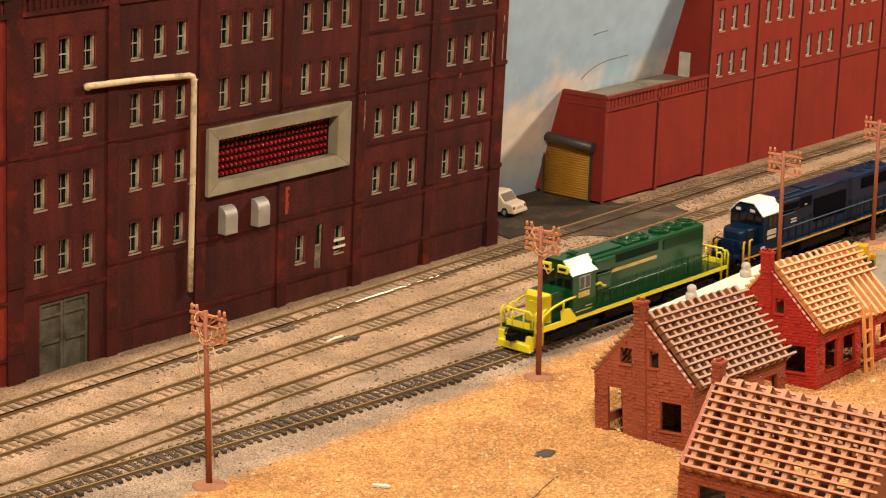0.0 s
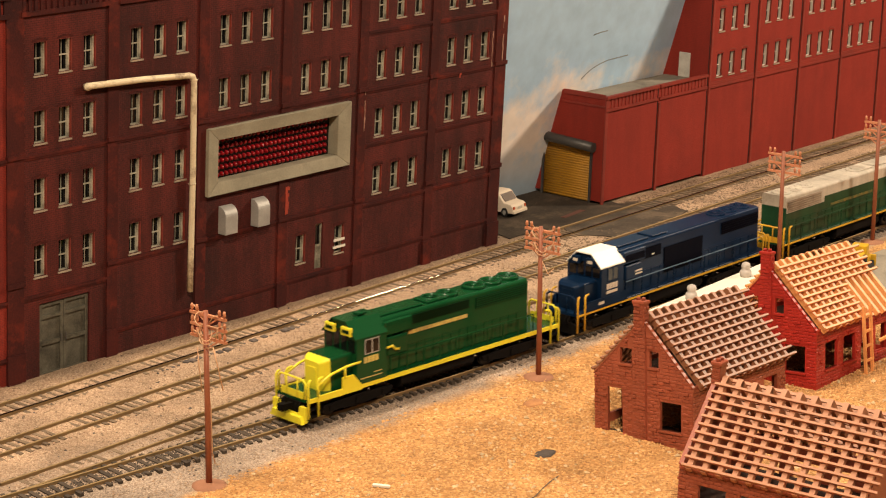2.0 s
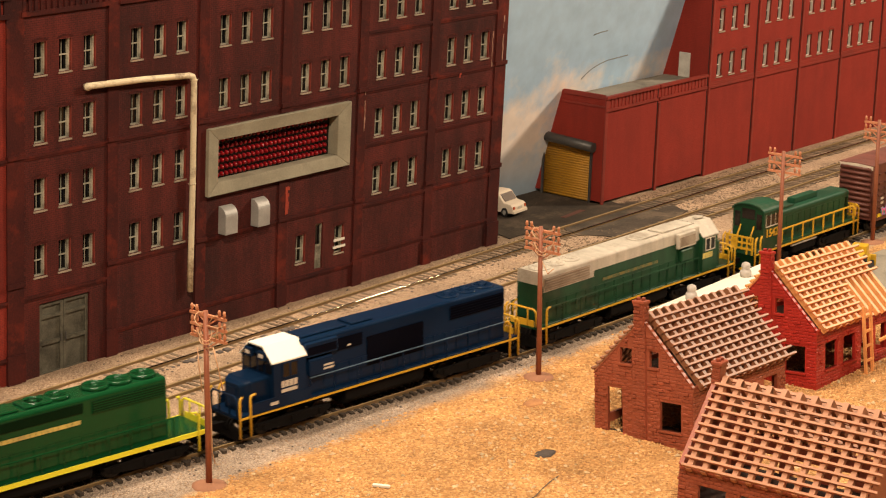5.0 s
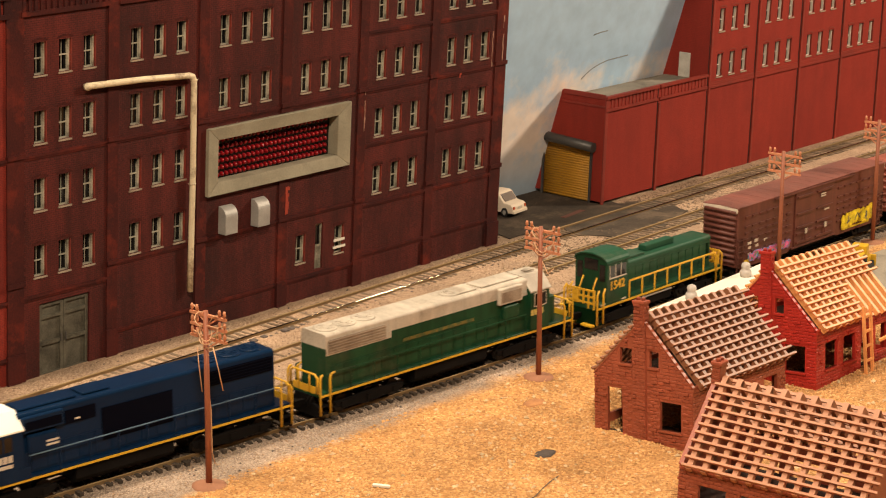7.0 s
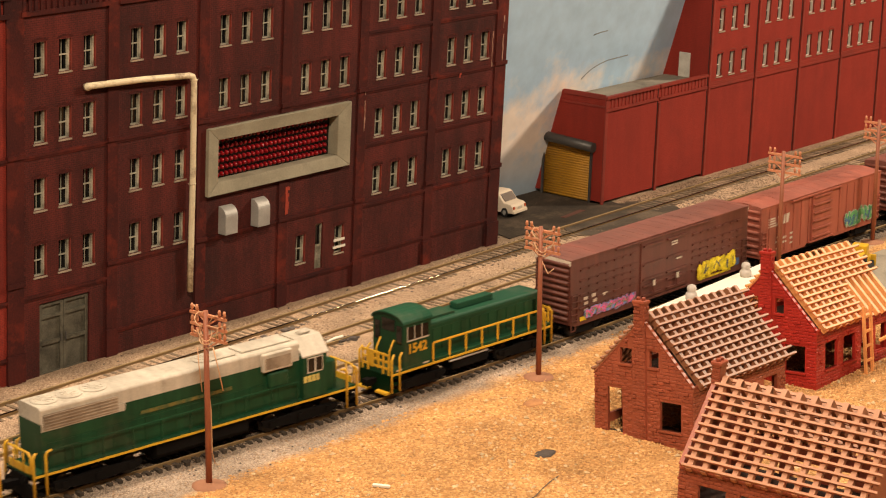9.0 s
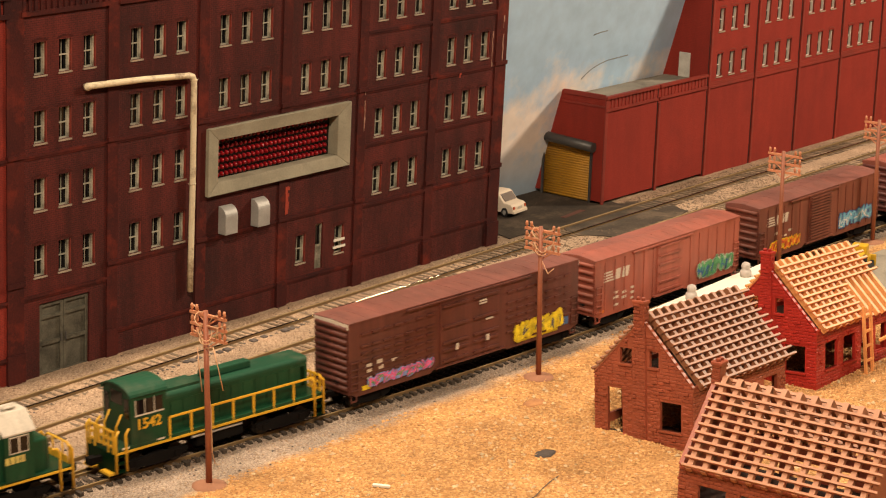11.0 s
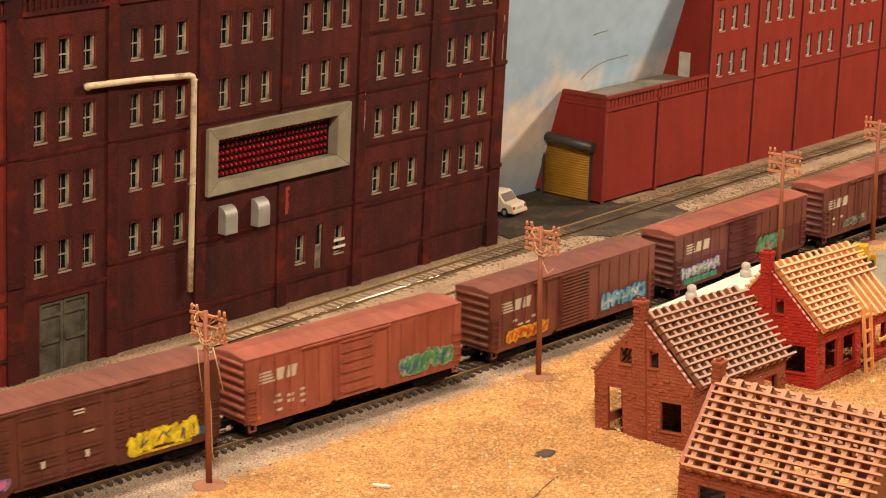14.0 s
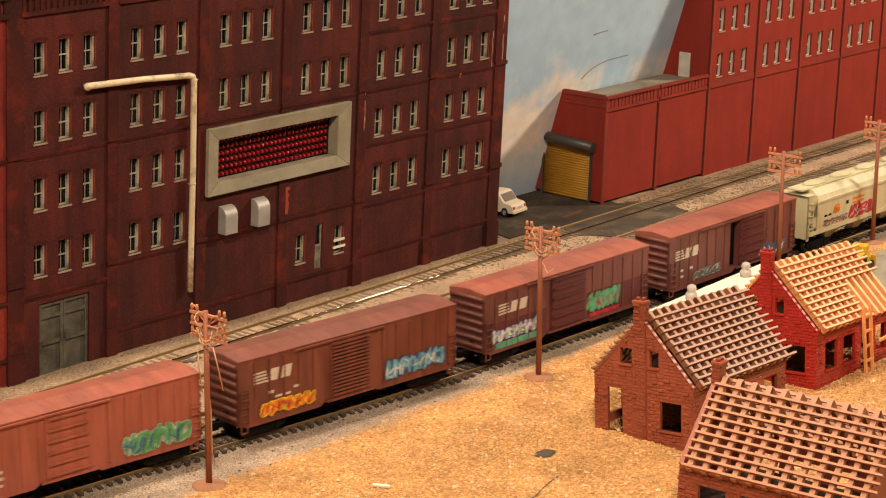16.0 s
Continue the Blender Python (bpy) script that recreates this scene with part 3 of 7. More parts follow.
    # entrance with a pair of panelled doors
    for side, (a, b) in (("l", (-336.6, -317.2)), ("r", (-316.8, -296.8))):
        bm = bmesh.new()
        wbox(bm, f, a, b, -3.6, -2.6, 0, 49.8)
        for z0, z1 in ((0, 2.4), (21.5, 24), (39.5, 41.8), (47.8, 49.8)):
            wbox(bm, f, a, b, -2.6, -1.1, z0, z1)
        for x0, x1 in ((a, a + 2.2), (b - 2.2, b)):
            wbox(bm, f, x0, x1, -2.6, -1.15, 2.4, 47.8)
        d = part("door_leaf", bm, DOOR_GREY, root, "weathered grey panelled door leaf")
        bm = bmesh.new()
        hx = b - 1.6 if side == "l" else a + 1.6
        wbox(bm, f, hx - 0.5, hx + 0.5, -1.15, -0.4, 22, 27)
        part("door_handle", bm, STEEL_DARK, d)
    bm = bmesh.new()
    wbox(bm, f, -86, -78, -3.2, -2.4, 22, 40)
    wbox(bm, f, -86, -78, -2.4, -1.9, 38.5, 40.5)
    for x0 in (-86, -79):
        wbox(bm, f, x0, x0 + 1, -3.0, -1.8, 22, 57)
    wbox(bm, f, -85, -79, -3.0, -1.8, 55.5, 57)
    part("side_door", bm, WINDOW_WHITE, root)
    bm = bmesh.new()
    wbox(bm, f, -85, -79, -3.4, -3.1, 40, 56)
    part("pane", bm, GLASS_DARK, root)
    bm = bmesh.new()
    wbox(bm, f, -67.5, -55, 0.3, 1.1, 34.4, 36.2)
    wbox(bm, f, -67.0, -56, 0.3, 1.1, 39.8, 41.6)
    part("boarding", bm, WHITE_PLASTIC, root, "white boards across a broken window")
    # shallow paint-worn patches
    worn = mat("worn_orange_paint", (0.40, 0.055, 0.025), 0.7, other=(0.25, 0.03, 0.018), patch=150)
    pale = mat("pale_scuff", (0.45, 0.28, 0.20), 0.8, other=(0.25, 0.10, 0.07), patch=200)
    for u0, u1, z0, z1, material in ((-119.5, -113.5, 70.5, 91, worn), (103, 104.6, 150, 178, pale), (115.5, 117, 152, 190, pale), (-40.2, -38.8, 120, 150, pale), (65.5, 69, 146, 149.5, worn)):
        rng = random.Random(int(u0 * 7))
        bm = bmesh.new()
        z = z0
        while z < z1:
            d = rng.uniform(2, 6)
            if rng.random() < 0.8:
                wbox(bm, f, u0 + rng.uniform(0, 0.5), u1 - rng.uniform(0, 0.7) * (u1 - u0), 1.25, 1.55, z, min(z + d, z1))
            z += d
        part("paint_patch", bm, material, root)

    # things fixed on the wall
    sign = thing("display_sign", 0, 0, 0, "wide grey-framed sign with rows of red lamps on black", "sign")
    outer = [(-196.6, 97.4), (-56.6, 97.4), (-56.6, 145.4), (-196.6, 145.4)]
    inner = [(-186.2, 106.4), (-68.8, 106.4), (-68.8, 136.2), (-186.2, 136.2)]
    for i in range(4):
        # four mitred bars, bevelled towards the panel
        bm = bmesh.new()
        j = (i + 1) % 4
        q = [outer[i], outer[j], inner[j], inner[i]]
        lo = [bm.verts.new(f(u, -7.4 if s > 1 else 0.2, z)) for s, (u, z) in enumerate(q)]
        hi = [bm.verts.new(f(u, 3.0 if s > 1 else 4.4, z)) for s, (u, z) in enumerate(q)]
        bm.faces.new(lo[::-1])
        bm.faces.new(hi)
        for s in range(4):
            bm.faces.new((lo[s], lo[(s + 1) % 4], hi[(s + 1) % 4], hi[s]))
        bmesh.ops.recalc_face_normals(bm, faces=bm.faces[:])
        soften(bm, 0.35, 1)
        part("frame_bar", bm, SIGN_FRAME, sign)
    bm = bmesh.new()
    wbox(bm, f, -186.0, -69.0, -8.6, -7.6, 106.6, 136.0)
    part("panel", bm, SIGN_BLACK, sign)
    bm = bmesh.new()
    lathe(bm, [(1.15, 0.0), (1.12, 2.2), (0.9, 3.0), (0.3, 3.5)], (0, 0, 0), 10)
    for v in bm.verts:
        v.co.y, v.co.z = -v.co.z, v.co.y
    for v in bm.verts:
        v.co.z *= 1.45
    lamp = finish("lamp", bm, LED_RED)
    for i in range(27):
        for j in range(6):
            piece("lamp", lamp, sign, Matrix.Translation(Vector(f(-183.4 + i * 4.22, -7.6, 109.2 + j * 4.9)) * MM))

    pipe = thing("wall_pipe", 0, 0, 0, "cream painted pipe with rust running across and down the wall", "pipe")
    bm = bmesh.new()
    path_tube(bm, [f(*c) for c in ((-300.5, 0, 189.2), (-301.2, 2.6, 189.4), (-299, 3.8, 190.0), (-256, 3.8, 188.4), (-215.5, 3.8, 185.6), (-212.4, 3.8, 184.4), (-211.0, 3.8, 181.4), (-210.4, 3.8, 120), (-210.9, 3.8, 60), (-210.7, 3.2, 33))], 2.15, 12)
    part("pipe", bm, PIPE_CREAM, pipe)
    for z in (182.0, 110.0):
        bm = bmesh.new()
        path_tube(bm, [f(-210.9 + 2.5 * math.cos(t), max(0.0, 3.8 + 2.5 * math.sin(t)), z) for t in np.linspace(-0.6, math.pi + 0.6, 11)], 0.35, 5)
        part("clip", bm, PIPE_CREAM, pipe)

    for u in (-183.0, -152.0):
        vent = thing("wall_vent", 0, 0, 0, "rounded silver-grey vent hood on the factory wall", "vent", "vent hoods")
        bm = bmesh.new()
        prof = [(0.3, 68.5), (8.4, 68.5)] + [(8.4 - 7.4 * (1 - math.cos(t)), 80.2 + 8.0 * math.sin(t)) for t in np.linspace(0, math.pi / 2, 9)] + [(0.3, 88.2)]
        lo = [bm.verts.new(f(u, o, z)) for o, z in prof]
        hi = [bm.verts.new(f(u + 11.5, o, z)) for o, z in prof]
        bm.faces.new(lo)
        bm.faces.new(hi[::-1])
        for i in range(len(prof)):
            j = (i + 1) % len(prof)
            fc = bm.faces.new((lo[j], lo[i], hi[i], hi[j]))
        bmesh.ops.recalc_face_normals(bm, faces=bm.faces[:])
        soften(bm, 0.7, 2)
        part("hood", bm, VENT_GREY, vent)


def red_building():
    f = leaning(0.050, 0.0, 0.0, 15.0)
    root = thing("red_warehouse", 0, 0, 0, "bright red painted brick warehouse with a low annex", "building", "brick factory buildings")
    x_low, x_mid, x_end, pitch = 281.0, 434.0, 1130.0, 76.6
    W, H = 8.6, 21.0
    spots, holes = [], []
    for b in range(9):
        c = x_mid + pitch * (b + 0.5)
        for z in (93.5, 135.5, 177.5):
            for i in (-1, 0, 1):
                spots.append((c + 20.0 * i - W / 2 - 0.5, z))
    for u, z in spots:
        holes.append((u, u + W, z, z + H))
    bm = bmesh.new()
    holed_wall(bm, f, x_mid, x_end, -6, 235, 5.5, holes)
    part("wall", bm, BRICK_RED, root)
    bm = bmesh.new()
    wbox(bm, f, x_low, x_mid, -5, 0, 4.4, 97)
    part("annex_wall", bm, BRICK_RED, root)
    bm = bmesh.new()
    wbox(bm, f, x_mid + 4, x_end - 4, -14, -9, 0, 228)
    part("interior_backing", bm, SIGN_BLACK, root)
    # gable of the annex with an opening for the roller door, cut to the leaning backdrop

    def back(z):
        return -(BACK0 - BACKS * z - 15.0) + 1.0

    pieces = [[(-5.05, 4.4), (-13, 4.4), (-13, 51), (-5.05, 51)], [(-66, 5.5), (back(5.5), 5.5), (back(51), 51), (-66, 51)], [(-5.05, 51), (back(51), 51), (back(98.5), 98.5), (-5.05, 98.5)]]
    for q in pieces:
        bm = bmesh.new()
        lo = [bm.verts.new(f(x_low + 0.3, o, z)) for o, z in q]
        hi = [bm.verts.new(f(x_low + 5, o, z)) for o, z in q]
        bm.faces.new(lo)
        bm.faces.new(hi[::-1])
        for i in range(4):
            bm.faces.new((lo[(i + 1) % 4], lo[i], hi[i], hi[(i + 1) % 4]))
        bmesh.ops.recalc_face_normals(bm, faces=bm.faces[:])
        part("gable_wall", bm, BRICK_RED, root)
    bm = bmesh.new()
    q = [(-0.2, 86), (back(86), 86), (back(235), 235), (-0.2, 235)]
    lo = [bm.verts.new(f(x_mid + 0.2, o - 5.4 if o > -1 else o, z)) for o, z in q]
    hi = [bm.verts.new(f(x_mid + 5, o - 5.4 if o > -1 else o, z)) for o, z in q]
    bm.faces.new(lo)
    bm.faces.new(hi[::-1])
    for i in range(4):
        bm.faces.new((lo[(i + 1) % 4], lo[i], hi[i], hi[(i + 1) % 4]))
    bmesh.ops.recalc_face_normals(bm, faces=bm.faces[:])
    part("side_wall", bm, BRICK_RED, root)
    bm = bmesh.new()
    wbox(bm, f, x_low + 4.5, x_mid + 1, -48.5, -4.5, 90, 92)
    part("roof", bm, ROOF_GREY, root, "grey flat roof behind a parapet")
    # cornices and joints
    for a, b, z0 in [(x_low - 0.6, x_low + 75.5, 86), (x_low + 78.5, x_mid - 1.5, 86)]:
        bm = bmesh.new()
        wbox(bm, f, a, b, 0, 1.6, z0 - 1.5, z0 + 0.8)
        wbox(bm, f, a, b, 0, 2.2, z0 + 9.6, z0 + 12.2)
        u = a + 3
        while u < b - 2:
            wbox(bm, f, u, u + 2.6, 0, 0.55, z0 + 0.8, z0 + 9.6)
            u += 5.2
        part("cornice", bm, TRIM_RED, root)
    bm = bmesh.new()
    wbox(bm, f, x_low - 0.6, x_low, -46.5, 0, 95.5, 99.5)
    wbox(bm, f, x_low - 0.5, x_low, -48, 0, 88, 89.6)
    part("cornice", bm, TRIM_RED, root)
    for b in range(9):
        a = x_mid + pitch * b
        bm = bmesh.new()
        wbox(bm, f, a + 1.2, a + pitch - 1.2, 0, 1.5, 84, 86)
        wbox(bm, f, a + 1.2, a + pitch - 1.2, 0, 0.8, 86, 89.5)
        part("string_course", bm, TRIM_RED, root)
        bm = bmesh.new()
        wbox(bm, f, a + 1.2, a + pitch - 1.2, 0, 1.2, 165, 167)
        part("string_course", bm, TRIM_RED, root)
    seam = mat("dark_seam", (0.022, 0.006, 0.005), 0.8, bump=0)
    for k, a in enumerate([x_low + 76.6 * i for i in range(1, 11)]):
        bm = bmesh.new()
        top = 96 if a < x_mid - 10 else 235
        wbox(bm, f, a - 0.6, a + 0.5, 0, 0.25, -6, top)
        part("seam", bm, seam, root)
        bm = bmesh.new()
        wbox(bm, f, a + 0.9, a + 3.6, 0, 1.3, -6, top - 14 if top < 100 else top)
        part("pilaster", bm, TRIM_RED, root)
    add_windows(root, f, spots, W, H, TRIM_RED, WINDOW_CLEAN)
    bm = bmesh.new()
    wbox(bm, f, x_low - 0.8, x_low + 3, 0, 1.2, 2.4, 96)
    part("corner_pilaster", bm, TRIM_RED, root)
    # roller door and its drum
    door = thing("roller_door", 0, 0, 0, "yellow ribbed roller door under a dark grey drum", "door")
    for i in range(22):
        z = 3.0 + i * 2.2
        bm = bmesh.new()
        tube(bm, f(x_low + 2.2, -13, z + 1.15), f(x_low + 2.2, -66, z + 1.15), 1.3, seg=8)
        part("slat", bm, DOOR_YELLOW, door)
    for o in (-12.2, -66.2):
        bm = bmesh.new()
        wbox(bm, f, x_low - 1.6, x_low + 0.25, o - 0.9, o + 0.9, 1.8, 49)
        part("guide_rail", bm, STEEL_DARK, door)
    bm = bmesh.new()
    tube(bm, f(x_low - 3.6, -8, 52.5), f(x_low - 3.6, -70, 56), 4.4, seg=18)
    part("drum", bm, STEEL_DARK, door)
    panel = bmesh.new()
    wbox(panel, f, x_mid - 1.6, x_mid - 0.4, -32.5, -20, 92.2, 115)
    soften(panel, 0.25, 1)
    solid("roof_hatch_door", panel, WINDOW_CLEAN, "plain off-white door panel on the flat roof", "door")


# ---- poles ----
def telephone_pole(x, y, h, turn, lean, group="telephone poles"):
    root = thing("telephone_pole", x, y, 0, "brown plastic telephone pole with three crossarms and loose wires", "telephone pole", group, m=at(x, y, 0, lean[0], lean[1], turn))
    bm = bmesh.new()
    tube(bm, (0, 0, -2), (0, 0, h), 1.9, 1.4, 12)
    part("pole", bm, POLE_BROWN, root)
    bm = bmesh.new()
    lathe(bm, [(10.5, -1.0), (10, 0.6), (7, 1.3), (4, 1.8), (2.3, 2.2)], (0, 0, 0), 18)
    for v in bm.verts:
        v.co.x *= 1 + 0.15 * noise.noise(v.co * 0.2)
    part("base", bm, CLAY, root)
    for k, z in enumerate((h - 3.4, h - 10.0, h - 16.6)):
        bm = bmesh.new()
        box(bm, -14.2, 14.2, -2.9, -1.1, z - 0.8, z + 0.8)
        arm = part("crossarm", bm, POLE_LIGHT, root)
        for xx in (-13.0, -9.0, 9.0, 13.0):
            bm = bmesh.new()
            lathe(bm, [(0.55, 0), (0.55, 0.9), (1.1, 1.2), (0.85, 2.2), (1.0, 2.6), (0.6, 4.0)], (xx, -2.0, z + 0.8), 8)
            part("insulator", bm, POLE_LIGHT, arm)
        bm = bmesh.new()
        for s in (-1, 1):
            tube(bm, (s * 7.5, -2.0, z - 0.6), (s * 1.0, -1.4, z - 4.8), 0.5, seg=5)
        part("brace", bm, POLE_LIGHT, arm)
    return root


def loose_wires(x, y, h, paths):
    def ring(z, r, tilt, a0, a1):
        return [(r * 0.8 * math.cos(t), r * math.sin(t), z + tilt * math.sin(t + 0.6)) for t in np.linspace(a0, a1, 11)]
    paths = paths + [ring(-17, 3.6, 1.6, 1.0, 6.0), ring(-11, 4.4, 5.5, 2.4, 6.0), ring(-5, 6.0, 3.0, 0.4, 3.6), [(2, 11, 1), (4, 6, -5), (3, 1, -9), (2, -5, -3), (1, -10, -1)], [(-1, 9, -12), (3, 5, -17), (3, 0, -19), (2, -7, -15), (0, -11, -8)]]
    w = thing("loose_wire", x, y, 0, "loose pale wire hanging from the crossarms", "wire")
    for pts in paths:
        bm = bmesh.new()
        path_tube(bm, [(a, b, h + c) for a, b, c in pts], 0.34, 5)
        part("strand", bm, PIPE_WIRE, w)


PIPE_WIRE = mat("pale_copper_wire", (0.62, 0.36, 0.20), 0.4, bump=0)


# ---- houses under construction ----
HW, HL, HE, HP = 71.4, 105.0, 37.0, 74.4


def course_bricks(bm, m, u0, u1, z0, z1, edge, holes, bl=4.6, bh=2.1, out=0.34, rng=None):
    """Raised bricks on a wall's face. m maps (u, z, o); edge(z) gives the limits in u."""
    z, row = z0, 0
    while z < z1:
        lo, hi = edge(z + bh)
        u = lo + (0 if row % 2 else -bl / 2)
        while u < hi:
            a, b = max(u, lo), min(u + bl - 0.16, hi)
            if b - a > 0.6 and not any(a < h[1] and b > h[0] and z < h[3] and z + bh > h[2] for h in holes):
                o = out + rng.uniform(-0.10, 0.14) + (rng.uniform(0.3, 0.7) if rng.random() < 0.10 else 0.0)
                q = [m(a, z, 0.0), m(b, z, 0.0), m(b, z + bh - 0.3, 0.0), m(a, z + bh - 0.3, 0.0)]
                t = [m(a + 0.2, z + 0.2, o), m(b - 0.2, z + 0.2, o), m(b - 0.2, z + bh - 0.5, o), m(a + 0.2, z + bh - 0.5, o)]
                q, t = [bm.verts.new(c) for c in q], [bm.verts.new(c) for c in t]
                bm.faces.new(t)
                for i in range(4):
                    bm.faces.new((q[i], q[(i + 1) % 4], t[(i + 1) % 4], t[i]))
            u += bl
        z += bh
        row += 1


def house(x, y, z, yaw, rx, ry, brick, lath, label, gaps=(), overhang=3.5, n_lath=11, n_rafter=12, seed=1, block_z=33.0):
    """Local x runs along the ridge from the gable with the chimney; -y is the side that the camera sees."""
    m = Matrix.Translation(Vector((x, y, z)) * MM) @ Matrix.Rotation(yaw, 4, "Z") @ Matrix.Rotation(rx, 4, "X") @ Matrix.Rotation(ry, 4, "Y")
    root = thing("model_house", 0, 0, 0, label, "house", "model houses under construction", m=m)
    rng = random.Random(seed)
    w = HW / 2
    slope = (HP - HE) / w
    T = 2.2
    # gable walls: openings as (y0, y1, z0, z1)
    gable_holes = [(-27.5, -12.5, 8, 25.5), (15, 26, 0.2, 29.5), (8.0, 16.5, 45.5, 55.2), (-11.5, -5.0, 45.5, 55.4)]

    def gable(x0, x1, holes, name):
        ys = sorted({-w, w, 0.0, *[h[0] for h in holes], *[h[1] for h in holes]})
        bm = bmesh.new()
        for a, b in zip(ys, ys[1:]):
            cuts = sorted((h[2], h[3]) for h in holes if h[0] <= a and h[1] >= b)
            lo = -3.0
            def top(yy):
                return HP - slope * abs(yy)
            for c0, c1 in cuts:
                if c0 > lo:
                    prism(bm, [(a, lo), (b, lo), (b, c0), (a, c0)], x0, x1, "x")
                lo = c1
            prism(bm, [(a, lo), (b, lo), (b, top(b)), (a, top(a))], x0, x1, "x")
        bmesh.ops.remove_doubles(bm, verts=bm.verts[:], dist=0.001)
        return part(name, bm, brick, root)
    gable(0, T, gable_holes, "gable_wall")
    gable(HL - T, HL, gable_holes[:1], "gable_wall")
    side_holes = [(12, 28, 9, 27), (36, 52, 9, 27), (60, 70, 0, 27), (80, 96, 9, 27)]
    for s in (-1, 1):
        bm = bmesh.new()
        xs = sorted({T, HL - T, *[h[0] for h in side_holes], *[h[1] for h in side_holes]})
        ya, yb = (-w, -w + T) if s < 0 else (w - T, w)
        for a, b in zip(xs, xs[1:]):
            hole = [h for h in side_holes if h[0] <= a and h[1] >= b]
            if hole:
                if hole[0][2] > 0:
                    box(bm, a, b, ya, yb, -3, hole[0][2])
                box(bm, a, b, ya, yb, hole[0][3], HE)
            else:
                box(bm, a, b, ya, yb, -3, HE)
        part("side_wall", bm, brick, root)
    bm = bmesh.new()
    course_bricks(bm, lambda u, zz, o: (-o, -u, zz), -w, w, 0, HP, lambda zz: (-min(w, (HP - zz) / slope), min(w, (HP - zz) / slope)), [(-h[1], -h[0], h[2], h[3]) for h in gable_holes] + [(-6.6, 2.6, 0, 90)], rng=rng)
    tagged(part("brick_relief", bm, brick, root), kind="stuff")
    bm = bmesh.new()
    course_bricks(bm, lambda u, zz, o: (u, -w - o, zz), 0, HL, 0, HE, lambda zz: (0, HL), side_holes, rng=rng)
    tagged(part("brick_relief", bm, brick, root), kind="stuff")
    for h in gable_holes[:1] + gable_holes[2:]:
        bm = bmesh.new()
        box(bm, -1.2, T, h[0] - 0.8, h[1] + 0.8, h[2] - 1.3, h[2])
        part("sill", bm, brick, root)
    for h in side_holes[:2]:
        bm = bmesh.new()
        box(bm, h[0] - 0.8, h[1] + 0.8, -w - 1.1, -w + T, h[2] - 1.3, h[2])
        part("sill", bm, brick, root)
    # chimney stands proud of the gable
    bm = bmesh.new()
    box(bm, -0.7, T, -2.6, 6.6, -3, HP - 7)
    box(bm, -0.9, 4.2, -1.7, 5.7, HP - 7, HP + 9)
    chim = part("chimney", bm, brick, root)
    bm = bmesh.new()
    course_bricks(bm, lambda u, zz, o: ((-0.7 if zz < HP - 7 else -0.9) - o, -u, zz), -7, 7, 0, HP + 9, lambda zz: (-6.5, 2.5) if zz < HP - 5 else (-5.6, 1.6), [], rng=rng)
    course_bricks(bm, lambda u, zz, o: (u, -1.7 - o, zz), -0.9, 4.2, HP - 7, HP + 9, lambda zz: (-0.8, 4.1), [], rng=rng)
    tagged(part("chimney_relief", bm, brick, chim), kind="stuff")
    bm = bmesh.new()
    box(bm, -1.8, 5.0, -2.6, 6.6, HP + 9, HP + 11.2)
    soften(bm, 0.7, 2)
    part("chimney_cap", bm, brick, chim)
    for yy in (0.2, 3.8):
        bm = bmesh.new()
        lathe(bm, [(1.4, 0), (1.2, 1.1), (1.3, 1.5), (0.8, 1.7)], (1.6, yy, HP + 11.2), 10)
        part("chimney_pot", bm, brick, chim)
    # added floor, coloured dark in place of indoor shade
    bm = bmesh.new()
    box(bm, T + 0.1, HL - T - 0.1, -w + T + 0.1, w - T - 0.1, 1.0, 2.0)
    part("shade_floor", bm, HOUSE_SHADE, root)
    # added board keeps roof light from the windows; dark colour stands for shade
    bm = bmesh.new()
    box(bm, T + 0.1, HL - T - 0.1, -w + T + 0.1, w - T - 0.1, block_z, block_z + 1.0)
    part("light_block_board", bm, HOUSE_SHADE, root)
    # thin verge along the near gable
    for s in (-1, 1):
        bm = bmesh.new()
        prism(bm, [(0, HP - 0.4), (s * (w + 0.4), HE - 0.4 * slope - 0.4), (s * (w + 0.4), HE - 0.4 * slope + 0.5), (0, HP + 0.5)], -0.5, T, "x")
        part("verge", bm, brick, root)
    # rafters and laths
    ang = math.atan(slope)
    run = math.hypot(w, HP - HE)
    for s in (-1, 1):
        fr = Matrix.Translation((0, 0, HP + 0.2)) @ Matrix.Rotation(-s * ang, 4, "X")
        mr = bmesh.new()
        box(mr, -1.5, 1.5, min(-s * 2.2, s * (run + overhang)), max(-s * 2.2, s * (run + overhang)), -0.6, 2.9)
        raf = finish("rafter", mr, lath)
        q = fr.copy()
        q.translation = fr.translation * MM
        for i in range(n_rafter):
            xx = 7 + i * (HL - 9) / (n_rafter - 1)
            piece("rafter", raf, root, Matrix.Translation((xx * MM, 0, 0)) @ q)
        for j in range(n_lath):
            d = 3.6 + j * (run + overhang - 5.0) / (n_lath - 1)
            skip = next(((a, b) for a, b, j0, j1 in gaps if j0 <= j <= j1 and s < 0), None)
            lx0, lx1 = 3.2, HL + 5 + rng.uniform(-1.5, 1.5)
            if skip:
                lx1 = skip[0] + rng.uniform(-2, 2)
            ml = bmesh.new()
            box(ml, lx0, lx1, s * d - 0.66, s * d + 0.66, 3.0, 4.8)
            for v in ml.verts:
                v.co = fr @ v.co
            part("lath", ml, lath, root)
    return root


